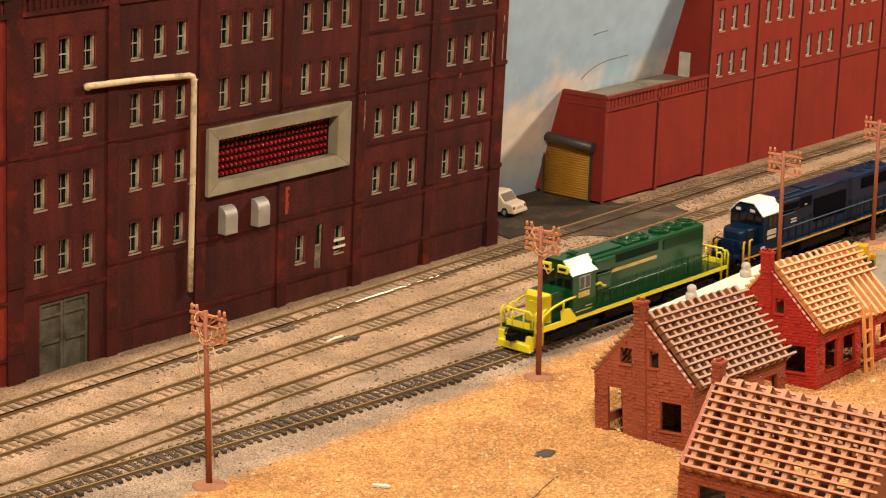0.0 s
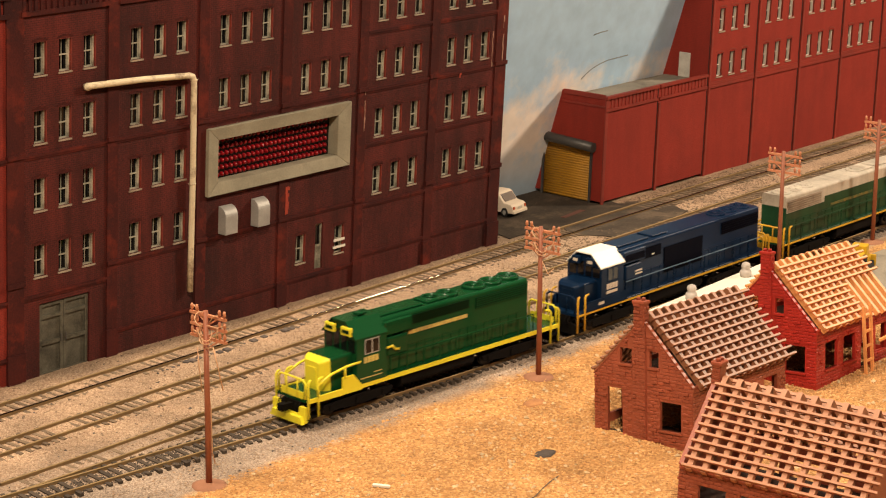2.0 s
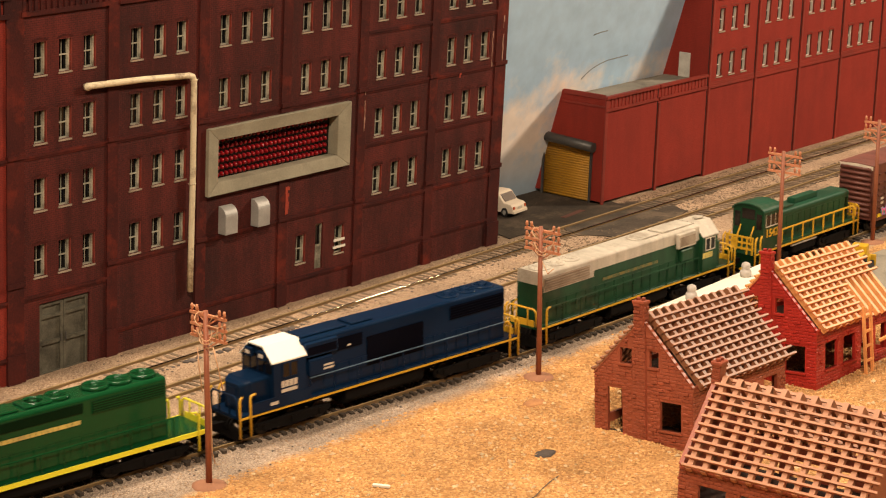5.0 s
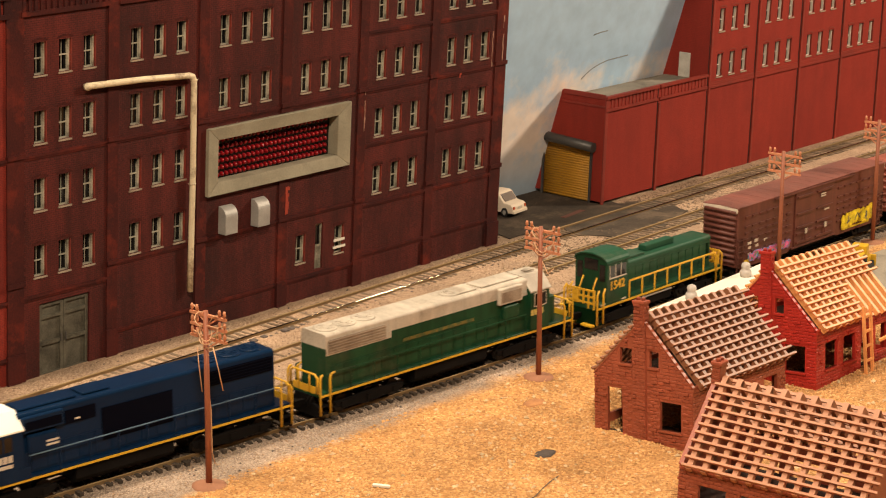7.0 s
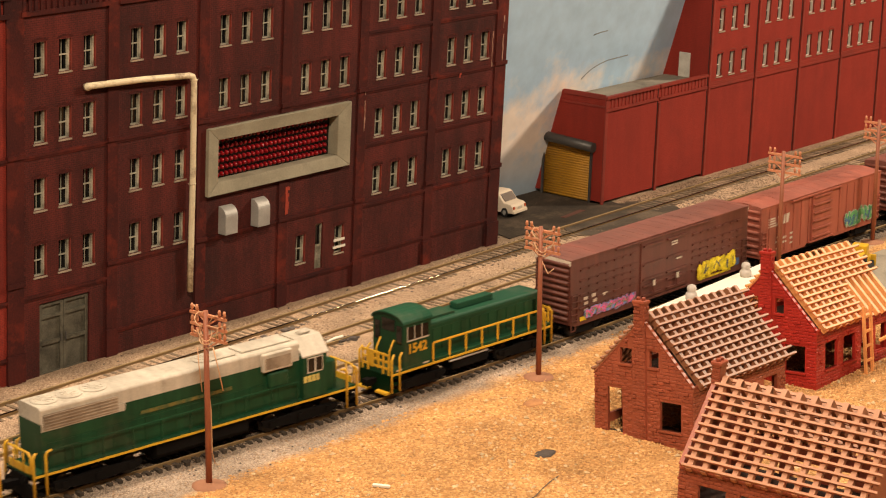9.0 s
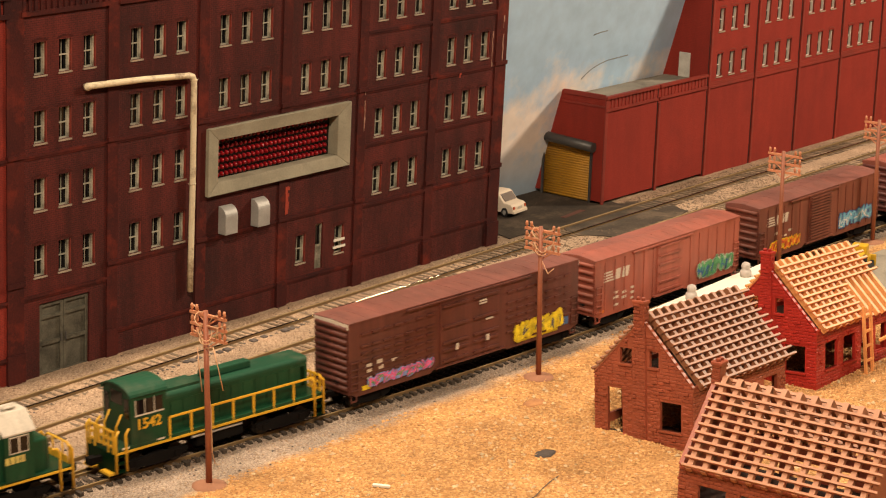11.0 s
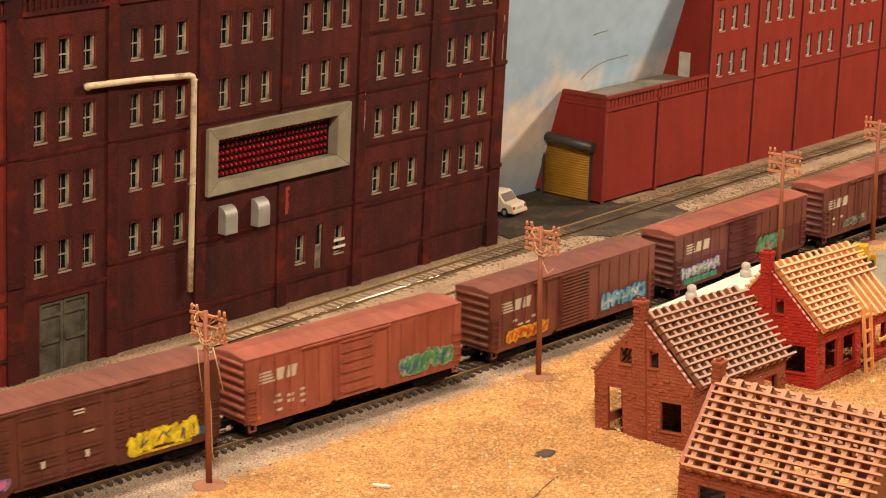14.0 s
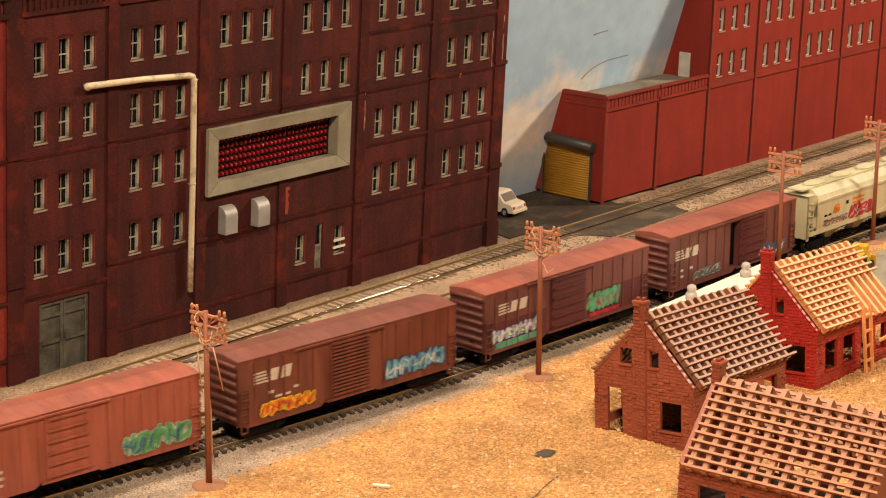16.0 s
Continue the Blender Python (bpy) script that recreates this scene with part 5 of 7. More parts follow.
ROOF_DUST = mat("dusty_red_roof", (0.37, 0.105, 0.070), 0.5, other=(0.20, 0.075, 0.055), patch=20, bump=0.1, dirt=(0.12, 0.06, 0.05), dirt_amount=0.6, dirt_scale=30)
ROOF_BROWN = mat("dusty_brown_roof", (0.21, 0.068, 0.050), 0.6, other=(0.14, 0.058, 0.044), patch=20, bump=0.1, dirt=(0.09, 0.045, 0.038), dirt_amount=0.6, dirt_scale=30)
CREAM = mat("cream_hopper_paint", (0.56, 0.52, 0.34), 0.5, other=(0.48, 0.44, 0.28), patch=20, bump=0.05, dirt=(0.36, 0.29, 0.15), dirt_amount=0.5)

for painted, much in ((BOX_BROWN, 0.30), (BOX_RED, 0.26), (BOX_RUST, 0.34), (BOX_PLUM, 0.34), (ROOF_DUST, 0.22), (ROOF_BROWN, 0.22), (GREEN_DULL, 0.3), (ROOF_WHITE, 0.2), (CREAM, 0.15)):
    streaked(painted, much)


def spray(name, colour):
    return mat(name, colour, 0.5, other=[c * 0.6 for c in colour], patch=220, mix=0.25, bump=0)


SPRAY = {k: spray(k + "_spray_paint", c) for k, c in dict(lemon=(0.88, 0.72, 0.03), yellow=(0.80, 0.60, 0.02), blue=(0.05, 0.13, 0.32), pink=(0.78, 0.14, 0.34), green=(0.10, 0.36, 0.14), pale=(0.40, 0.46, 0.36), orange=(0.80, 0.22, 0.02), red=(0.50, 0.05, 0.03), sky=(0.16, 0.42, 0.56), white=(0.66, 0.64, 0.60), teal=(0.10, 0.40, 0.26), grey=(0.13, 0.13, 0.14), periwinkle=(0.22, 0.32, 0.66), magenta=(0.55, 0.02, 0.06)).items()}


def bogie(root, x, axles, gap):
    """A truck: side frames, springs and wheel sets, in black."""
    half = gap * (axles - 1) / 2
    bm = bmesh.new()
    for s in (-1, 1):
        y0, y1 = (11.2, 13.2) if s > 0 else (-13.2, -11.2)
        prism(bm, [(x - half - 7, 6.2), (x - half - 5, 4.4), (x - 4, 2.4), (x + 4, 2.4), (x + half + 5, 4.4), (x + half + 7, 6.2), (x + half + 7, 8.2), (x + 3, 9.4), (x - 3, 9.4), (x - half - 7, 8.2)], y0, y1, "y")
        for i in range(axles):
            cx = x - half + i * gap
            box(bm, cx - 2.2, cx + 2.2, y0 - 0.6 if s < 0 else y1, y0 if s < 0 else y1 + 0.6, 3.6, 7.8)
    box(bm, x - 5, x + 5, -11, 11, 6.2, 9.6)
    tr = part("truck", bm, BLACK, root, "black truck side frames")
    for i in range(axles):
        cx = x - half + i * gap
        bm = bmesh.new()
        tube(bm, (cx, -10, 5.6), (cx, 10, 5.6), 1.1, seg=8)
        for s in (-1, 1):
            tube(bm, (cx, s * 7.4, 5.6), (cx, s * 10.0, 5.6), 5.6, seg=20)
            tube(bm, (cx, s * 6.9, 5.6), (cx, s * 7.4, 5.6), 6.1, seg=20)
        part("wheel_set", bm, WHEEL, tr)


def coupler(root, x, s):
    bm = bmesh.new()
    box(bm, min(x, x + s * 8), max(x, x + s * 8), -1.6, 1.6, 8.2, 11.4)
    box(bm, min(x + s * 6, x + s * 11), max(x + s * 6, x + s * 11), -2.8, 2.4, 7.6, 12)
    part("coupler", bm, BLACK, root)


def blob(bm, cx, cz, w, h, y0, y1, rng, n=9):
    """A ragged rounded patch of paint on a side."""
    pts = []
    for i in range(n):
        t = 2 * math.pi * i / n
        k = rng.uniform(0.62, 1.18)
        c, s = math.cos(t), math.sin(t)
        pts.append((cx + w / 2 * k * math.copysign(abs(c) ** 0.7, c), cz + h / 2 * k * math.copysign(abs(s) ** 0.7, s)))
    prism(bm, pts, y0, y1, "y")


def sweep(bm, pts, width, y0, y1):
    """A bent spray stroke on a side, swelling in the middle."""
    n = len(pts) - 1
    for i, ((ax, az), (bx, bz)) in enumerate(zip(pts, pts[1:])):
        dx, dz = bx - ax, bz - az
        d = math.hypot(dx, dz) or 1.0
        ux, uz = dx / d, dz / d
        wa, wb = width * (0.75 + 0.5 * math.sin(math.pi * i / n)) / 2, width * (0.75 + 0.5 * math.sin(math.pi * (i + 1) / n)) / 2
        ea, eb = wa * 0.5, wb * 0.5
        prism(bm, [(ax - ux * ea - uz * wa, az - uz * ea + ux * wa), (ax - ux * ea + uz * wa, az - uz * ea - ux * wa), (bx + ux * eb + uz * wb, bz + uz * eb - ux * wb), (bx + ux * eb - uz * wb, bz + uz * eb + ux * wb)], y0, y1 + 0.004 * i, "y")


def graffiti(root, x0, x1, z0, z1, y, fill, outline, accent, seed, letters=6, label="sprayed graffiti in bright colours"):
    """Painted scrawl that cannot be read: crossing bent strokes over a wider outline, on the side y."""
    rng = random.Random(seed)
    step, h = (x1 - x0) / letters, z1 - z0
    back, front, line = bmesh.new(), bmesh.new(), bmesh.new()
    for i in range(letters):
        cx, cz = x0 + step * (i + 0.5) + rng.uniform(-0.15, 0.15) * step, (z0 + z1) / 2 + rng.uniform(-0.08, 0.08) * h
        lean = rng.uniform(-0.35, 0.1) * step
        blob(back, cx, cz, step * 1.15, h * 0.8, y, y + 0.10 + 0.008 * i, rng)
        for j in range(4):
            if j < 2:
                a = (cx + (j - 0.5) * step * 0.7 + lean, cz + h * rng.uniform(0.30, 0.48))
                b = (cx + (j - 0.5) * step * 0.8 - lean, cz - h * rng.uniform(0.25, 0.45))
            else:
                a = (cx - step * rng.uniform(0.25, 0.6), cz + h * rng.uniform(-0.4, 0.4))
                b = (cx + step * rng.uniform(0.25, 0.6), cz + h * rng.uniform(-0.4, 0.4))
            m = ((a[0] + b[0]) / 2 + rng.uniform(-0.4, 0.4) * step, (a[1] + b[1]) / 2 + rng.uniform(-0.2, 0.2) * h)
            pts = [((1 - t) ** 2 * a[0] + 2 * t * (1 - t) * m[0] + t * t * b[0], (1 - t) ** 2 * a[1] + 2 * t * (1 - t) * m[1] + t * t * b[1]) for t in (0, 0.2, 0.4, 0.6, 0.8, 1.0)]
            wd = h * rng.uniform(0.13, 0.20)
            sweep(back, pts, wd * 1.9, y, y + 0.12 + 0.011 * (i + j))
            sweep(front, pts, wd, y + 0.1, y + 0.30 + 0.011 * (i + j))
            if accent and rng.random() < 0.55:
                o = wd * 0.6
                sweep(line, [(u + o, v - o * 0.5) for u, v in pts[1:5]], wd * 0.4, y + 0.1, y + 0.46 + 0.01 * (i + j))
    g = tagged(part("graffiti", front, fill, root, label), kind="stuff")
    tagged(part("graffiti_outline", back, outline, g), kind="stuff")
    if accent and line.verts:
        tagged(part("graffiti_accent", line, accent, g), kind="stuff")
    else:
        line.free()


def bars(root, spots, y, material, name="lettering"):
    bm = bmesh.new()
    for x0, x1, z0, z1 in spots:
        box(bm, x0, x1, y, y + 0.18, z0, z1)
    part(name, bm, material, root)


def emblem(root, x, z, y, k=1.0):
    """A plain mark: white stripes running into two slanted blocks."""
    bm = bmesh.new()
    for i in range(4):
        box(bm, x - (11.0 - i * 0.6) * k, x, y, y + 0.18, z + i * 2.0 * k, z + (i * 2.0 + 1.15) * k)
    for a, b in ((11.6, 6.2), (20.6, 7.0)):
        prism(bm, [(x - a * k, z), (x - (a + b) * k, z), (x - (a + b + 1.6) * k, z + 7.4 * k), (x - (a + 1.6) * k, z + 7.4 * k)], y, y + 0.2, "y")
    tagged(part("emblem", bm, LETTER_WHITE, root, "faded white striped emblem"), kind="stuff")


def ladder(root, x0, x1, y, z0, z1, n, material):
    bm = bmesh.new()
    for i in range(n):
        z = z0 + (z1 - z0) * i / (n - 1)
        box(bm, x0, x1, y, y + 1.0, z, z + 0.8)
    for x in (x0, x1 - 0.6):
        box(bm, x, x + 0.6, y, y + 0.7, z0 - 1.0, z1 + 1.5)
    part("ladder", bm, material, root)


def boxcar(front, rear, body, roof_m, label, eave=51.0, floor=11.2, style="ribbed", door=(-12, 20), door_m=None, open_gap=None):
    root = rolling("boxcar", front, rear, label, "boxcar", "freight cars")
    h, w = (front - rear) / 2, 15.6
    door_m = door_m or body
    bm = bmesh.new()
    if open_gap:
        a, b = open_gap
        box(bm, -h, a, -w, w, floor, eave)
        part("body_half", b_of(b, h, -w, w, floor, eave), body, root)
        part("far_wall", b_of(a, b, -w, w - 5, floor, eave), body, root)
        part("door_header", b_of(a, b, w - 5, w, eave - 3, eave), body, root)
        part("door_sill", b_of(a, b, w - 5, w, floor, floor + 2), body, root)
    else:
        box(bm, -h, h, -w, w, floor, eave)
    b = part("body", bm, body, root)
    # black sheet stands in for the shade inside the open door
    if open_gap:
        part("door_shade_sheet", b_of(open_gap[0], open_gap[1], w - 4.9, w - 4.4, floor + 2, eave - 3), BLACK, root)
    # roof: low ridge with cross ribs and an eave strip
    bm = bmesh.new()
    rise = 2.6 if style != "hicube" else 1.2
    prism(bm, [(-w - 0.5, eave), (w + 0.5, eave), (w + 0.5, eave + 0.8), (0, eave + rise), (-w - 0.5, eave + 0.8)], -h - 0.3, h + 0.3, "x")
    r = part("roof", bm, roof_m, root)
    n = 14 if style != "hicube" else 18
    for i in range(n):
        x = -h + 2 * h * (i + 0.5) / n
        bm = bmesh.new()
        prism(bm, [(-w, eave + 0.6), (w, eave + 0.6), (w, eave + 0.85), (0, eave + rise + 0.1), (-w, eave + 0.85)], x - 0.4, x + 0.4, "x")
        part("roof_rib", bm, roof_m, r)
    # ends with pressed ribs
    for s in (-1, 1):
        x = s * h
        bm = bmesh.new()
        k = 7 if style != "hicube" else 10
        for i in range(k):
            z = floor + 4 + (eave - floor - 7) * i / (k - 1)
            tube(bm, (x + s * 0.2, -w + 1.2, z), (x + s * 0.2, w - 1.2, z), 1.45, seg=8)
        part("end_rib", bm, body, root)
        bm = bmesh.new()
        prism(bm, [(-w, eave - 3.2), (w, eave - 3.2), (w, eave), (0, eave + rise - 0.4), (-w, eave)], x - 0.5 if s < 0 else x, x if s < 0 else x + 0.5, "x")
        part("end_panel", bm, LETTER_WHITE if style == "hicube" else roof_m, root)
        tube_bm = bmesh.new()
        tube(tube_bm, (x + s * 2.4, 4, 19), (x + s * 2.4, 8.5, 19), 0.5, seg=6)
        tube(tube_bm, (x + s * 0.5, 6, 19), (x + s * 2.4, 6, 19), 0.4, seg=6)
        part("brake_fitting", tube_bm, BLACK, root)
    for side in (1, -1):
        y = w if side > 0 else -w - 0.0

        def rel(o0, o1):
            return (y + o0, y + o1) if side > 0 else (y - o1, y - o0)
        d0, d1 = door
        y0, y1 = rel(0.0, 1.0)
        ztop = eave - 1.5
        bm = bmesh.new()
        box(bm, d0, d1, y0, y1, floor + 1.2, ztop)
        dr = part("door", bm, door_m, root)
        y0, y1 = rel(1.0, 2.2)
        if style == "hicube":
            for a, c in ((d0, (d0 + d1) / 2 - 0.5), ((d0 + d1) / 2 + 0.5, d1)):
                for z in (floor + 3, floor + 10, floor + 15, floor + 26, eave - 6):
                    bm = bmesh.new()
                    box(bm, a + 2, c - 2, y0, y1, z, z + 1.6)
                    part("door_rib", bm, door_m, dr)
                bm = bmesh.new()
                tube(bm, ((a + c) / 2, y1, floor + 4), ((a + c) / 2, y1, floor + 14), 0.6, seg=6)
                part("lock_bar", bm, door_m, dr)
                bm = bmesh.new()
                lo_y, hi_y = sorted((y1 + side * 0.4, y1 + side * 0.9) if side > 0 else (y0 - 0.9, y0 - 0.4))
                box(bm, (a + c) / 2 - 1.3, (a + c) / 2 + 1.3, lo_y, hi_y, floor + 10, floor + 14)
                part("lock_plate", bm, LETTER_WHITE, dr)
        else:
            k = 6 if style == "ribbed" else 15
            for i in range(k):
                z = floor + 3 + (ztop - floor - 5.5) * i / (k - 1)
                bm = bmesh.new()
                box(bm, d0 + 1.2, d1 - 1.2, y0, y1, z, z + 1.2)
                part("door_rib", bm, door_m, dr)
        # door rails
        y0, y1 = rel(0.0, 1.7)
        bm = bmesh.new()
        box(bm, min(d0, -26) if style != "hicube" else d0 - 30, max(d1, 46) if style != "hicube" else d1 + 30, y0, y1, eave - 1.5, eave - 0.4)
        part("door_rail", bm, body, root)
        part("door_rail", b_of(d0 - 4, d1 + 4, y0, y1, floor - 0.2, floor + 1.1), body, root)
        # side panels
        y0, y1 = rel(0.0, 0.5)
        if style == "hicube":
            bm = bmesh.new()
            for x in list(np.arange(-h + 8, d0 - 7, 9.5)) + list(np.arange(d1 + 5, h - 14, 9.5)):
                for z in (floor + 9, floor + 14, floor + 19, floor + 24, floor + 29, eave - 9):
                    box(bm, x, x + 6.8, min(y, y + side * 0.9), max(y, y + side * 0.9), z, z + 1.5)
            tagged(part("side_pressing", bm, body, root), kind="stuff")
        else:
            x = -h + 6
            while x < h - 4:
                if not d0 - 3 < x < d1 + 3 and not (open_gap and open_gap[0] - 2 < x < open_gap[1] + 1):
                    part("side_rib", b_of(x, x + 0.9, y0, y1, floor + 1, eave - 2), body, root)
                x += 11.3
        for x0, x1 in ((-h + 2, d0 - 4), (d1 + 4, h - 2)):
            bm = bmesh.new()
            prism(bm, [(x0, floor), (x1, floor), (x1 - 4, floor - 2.2), (x0 + 4, floor - 2.2)], *rel(-1.4, -0.2), axis="y")
            part("side_sill", bm, body, root)
        y0 = w + 0.2 if side > 0 else -w - 1.2
        ladder(root, h - 7.5, h - 0.8, y0, floor + 2, floor + 20, 5, body)
        ladder(root, -h + 0.8, -h + 7.5, y0, floor + 2, floor + 20, 5, body)
        for x in (h - 7, -h + 2):
            bm = bmesh.new()
            yy = w - 1 if side > 0 else -w + 0.2
            box(bm, x, x + 0.7, yy, yy + 0.8, floor - 5, floor)
            box(bm, x + 4.6, x + 5.3, yy, yy + 0.8, floor - 5, floor)
            box(bm, x, x + 5.3, yy, yy + 0.8, floor - 5.6, floor - 4.8)
            part("step", bm, body, root)
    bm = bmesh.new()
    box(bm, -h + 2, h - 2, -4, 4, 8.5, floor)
    # widened beyond a real frame: black block fills in shade between the trucks
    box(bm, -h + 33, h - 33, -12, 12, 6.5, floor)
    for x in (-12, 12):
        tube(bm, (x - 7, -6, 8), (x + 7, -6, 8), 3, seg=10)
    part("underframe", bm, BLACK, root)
    for s in (-1, 1):
        bogie(root, s * (h - 21), 2, 20)
        coupler(root, s * (h - 1), s)
    return root


# ---- locomotives ----
def shouldered(w, z0, z1, r, n=6):
    """Cross-section of a hood: upright sides and rounded shoulders."""
    turn = [(w - r + r * math.cos(t), z1 - r + r * math.sin(t)) for t in np.linspace(0, math.pi / 2, n)]
    return [(-w, z0), (w, z0)] + turn + [(-y, z) for y, z in reversed(turn)]



def railing(root, x0, x1, y, deck, top, n, post_m, rail_m, step=None):
    bm = bmesh.new()
    tube(bm, (x0, y, top), (x1, y, top), 0.42, seg=6)
    r = part("handrail", bm, rail_m, root)
    for i in range(n):
        x = x0 + (x1 - x0) * i / max(1, n - 1)
        bm = bmesh.new()
        tube(bm, (x, y, deck - 3), (x, y, top), 0.5, seg=6)
        part("stanchion", bm, post_m, r)


def bent(root, pts, r, material, name="grab_rail"):
    bm = bmesh.new()
    path_tube(bm, pts, r, 6)
    return part(name, bm, material, root)


def fan(root, x, z, r, material, dark):
    bm = bmesh.new()
    q = 1.0 if material is GREEN_GLOSS else 0.4
    lathe(bm, [(r + 0.8, -0.2), (r + 0.8, 1.4 * q), (r, 2.2 * q), (r - 0.8, 2.2 * q), (r - 1.0, 1.4 * q)], (x, 0, z), 20)
    f = part("roof_fan", bm, material, root)
    bm = bmesh.new()
    lathe(bm, [(2.2, 1.2 * q), (1.8, 2.0 * q), (0.8, 2.3 * q)], (x, 0, z), 12)
    for k in range(8):
        t = math.pi * k / 4
        tube(bm, (x, 0, z + 1.8 * q), (x + (r - 0.6) * math.cos(t), (r - 0.6) * math.sin(t), z + 1.8 * q), 0.25, seg=4)
    part("fan_grille", bm, material, f)


def road_diesel(name, front, rear, label, body, roof_m, cab_roof_m, sill_m, end_m, rail_m, grille, cab, nose_end, hood_end, deck=19.5, sill=3.8, hood_w=10.8, hood_top=51.5, white_line=None, flip=False, fans=(), eave=45.5, peak=56.0, pilot_m=None, nose_m=None, box_x=None, stripe=None):
    """A six-axle road locomotive, cab forward in its own space; x forward, z from the rail head."""
    c = (front + rear) / 2
    root = rolling(name, front, rear, label, "locomotive", "locomotives")
    k = -1 if flip else 1
    h = (front - rear) / 2
    cab0, cab1 = cab  # rear and front of the cab

    def X(a, b):
        return (min(k * a, k * b), max(k * a, k * b))

    def bx(bm, a, b, y0, y1, z0, z1):
        p, q = X(a, b)
        box(bm, p, q, y0, y1, z0, z1)
    # frame and walkway
    bm = bmesh.new()
    bx(bm, -h + 1, h - 1, -14.6, 14.6, deck - sill, deck)
    soften(bm, 0.3, 1)
    part("walkway", bm, body, root)
    for y0, y1 in ((14.6, 15.3), (-15.3, -14.6)):
        bm = bmesh.new()
        bx(bm, -h + 1, h - 1, y0, y1, deck - sill, deck + 0.2 if nose_m else deck - sill + 1.2)
        part("sill_stripe", bm, sill_m, root)
    # long hood
    bm = bmesh.new()
    p, q = X(hood_end, cab0)
    ht = hood_top
    split = white_line if white_line else ht - 6
    prism(bm, [(-hood_w, deck), (hood_w, deck), (hood_w, split), (-hood_w, split)], p, q, "x")
    part("hood", bm, body, root)
    bm = bmesh.new()
    prism(bm, shouldered(hood_w, split, ht + 1.2, 2.2), p, q, "x")
    top = part("hood_top", bm, roof_m, root)
    # hood doors
    n = 16
    for side in (1, -1):
        y0, y1 = (hood_w, hood_w + 0.35) if side > 0 else (-hood_w - 0.35, -hood_w)
        for i in range(n):
            a = hood_end + 4 + (cab0 - hood_end - 10) * i / n
            bm = bmesh.new()
            bx(bm, a, a + (cab0 - hood_end - 10) / n - 1.0, y0, y1, deck + 2, deck + 15)
            part("hood_door", bm, body, root)
        # radiator intake at the rear, with slats
        bm = bmesh.new()
        y2 = y1 if side > 0 else y0
        lo, hi = (split - 3.5, ht - 2.2)
        if grille is BLUE_DARK:
            lo, hi = ht - 11.5, ht - 2.5
        if white_line:
            lo, hi = split - 3.6, split + 5.5
        bx(bm, hood_end + 1.5, hood_end + 50, min(y2, y2 + side * 0.25), max(y2, y2 + side * 0.25), lo, hi)
        g = part("radiator_grille", bm, GRIME if white_line else grille, root)
        for i in range(5):
            z = lo + (hi - lo) * (i + 0.5) / 5
            bm = bmesh.new()
            bx(bm, hood_end + 1.5, hood_end + 50, min(y2, y2 + side * 0.7), max(y2, y2 + side * 0.7), z - 0.35, z + 0.25)
            part("slat", bm, grille if grille is BLUE_DARK else (GRIME if white_line else roof_m), g)
        # equipment box beside the cab
        if box_x:
            a, b = box_x
            bm = bmesh.new()
            ya, yb = (hood_w, hood_w + 3.2) if side > 0 else (-hood_w - 3.2, -hood_w)
            bx(bm, a, b, ya, yb, split - 3.5, ht - 0.5)
            soften(bm, 0.5, 1)
            part("intake_box", bm, roof_m, root)
            bm = bmesh.new()
            bx(bm, a + 4, b - 3, ya, yb, deck + 12, split - 5)
            soften(bm, 1.6, 3)
            part("blower_duct", bm, body, root)
            bm = bmesh.new()
            ys = yb if side > 0 else ya
            bx(bm, a + 1.5, b - 1.5, min(ys, ys + side * 0.2), max(ys, ys + side * 0.2), split - 2, ht - 3)
            part("intake_screen", bm, GRIME if white_line else (roof_m if nose_m else grille), root)
            if white_line:
                for p0, p1, q0 in ((hood_end + 0.2, hood_end + 55, split - 4.2), (cab0 - 26, cab0 - 0.5, split - 2.2)):
                    bm = bmesh.new()
                    bx(bm, p0, p1, min(y0, y1), max(y0, y1) + (0.15 if side > 0 else 0), q0, split + 0.2)
                    part("roof_skirt", bm, roof_m, root)
            if grille is BLUE_DARK:
                bars(root, [(44, 52, deck + 15, deck + 16.2), (44, 52, deck + 17.2, deck + 18.4), (30, 33, deck + 26, deck + 27)], hood_w + 3.25 if side > 0 else -hood_w - 3.45, LETTER_WHITE, "small_lettering")
                for p0, p1, q0, q1 in ((-34, 14, deck + 8, deck + 27), (18, 38, ht - 11, ht - 3.2), (44, 62, deck + 17.5, deck + 25.5)):
                    bm = bmesh.new()
                    bx(bm, p0, p1, min(y0, y1 + side * 0.2) if side > 0 else y0 - 0.2, max(y0, y1 + side * 0.2) if side > 0 else y1, q0, q1)
                    part("dark_panel", bm, grille, root)
        if stripe:
            a, b, z0, z1, sm = stripe
            bm = bmesh.new()
            x = a
            ys = y1 if side > 0 else y0
            while x < b - 1:
                wd = 3.2 if int(x * 3) % 7 else 5.2
                bx(bm, x, min(x + wd, b), min(ys, ys + side * 0.25), max(ys, ys + side * 0.25), z0, z1)
                x += wd + 0.35
            part("lettering", bm, sm, root)
    # nose: sloping top and chamfered front corners
    bm = bmesh.new()
    p, q = X(cab1, nose_end - 5)
    nz = deck + (20.5 if nose_m else 19.0)
    prism(bm, shouldered(hood_w, deck, nz, 1.6, 4), p, q, "x")
    part("nose", bm, body, root)
    bm = bmesh.new()
    rings = []
    for xx, ww, zz in ((nose_end - 5, hood_w - 0.02, nz - 0.1), (nose_end - 1.5, hood_w - 1.6, nz - 1.0), (nose_end + 0.9, hood_w - 4.2, nz - 2.4)):
        rings.append([bm.verts.new((k * xx, yy, z)) for yy, z in shouldered(ww, deck, zz, 1.6, 4)])
    bm.faces.new(rings[0])
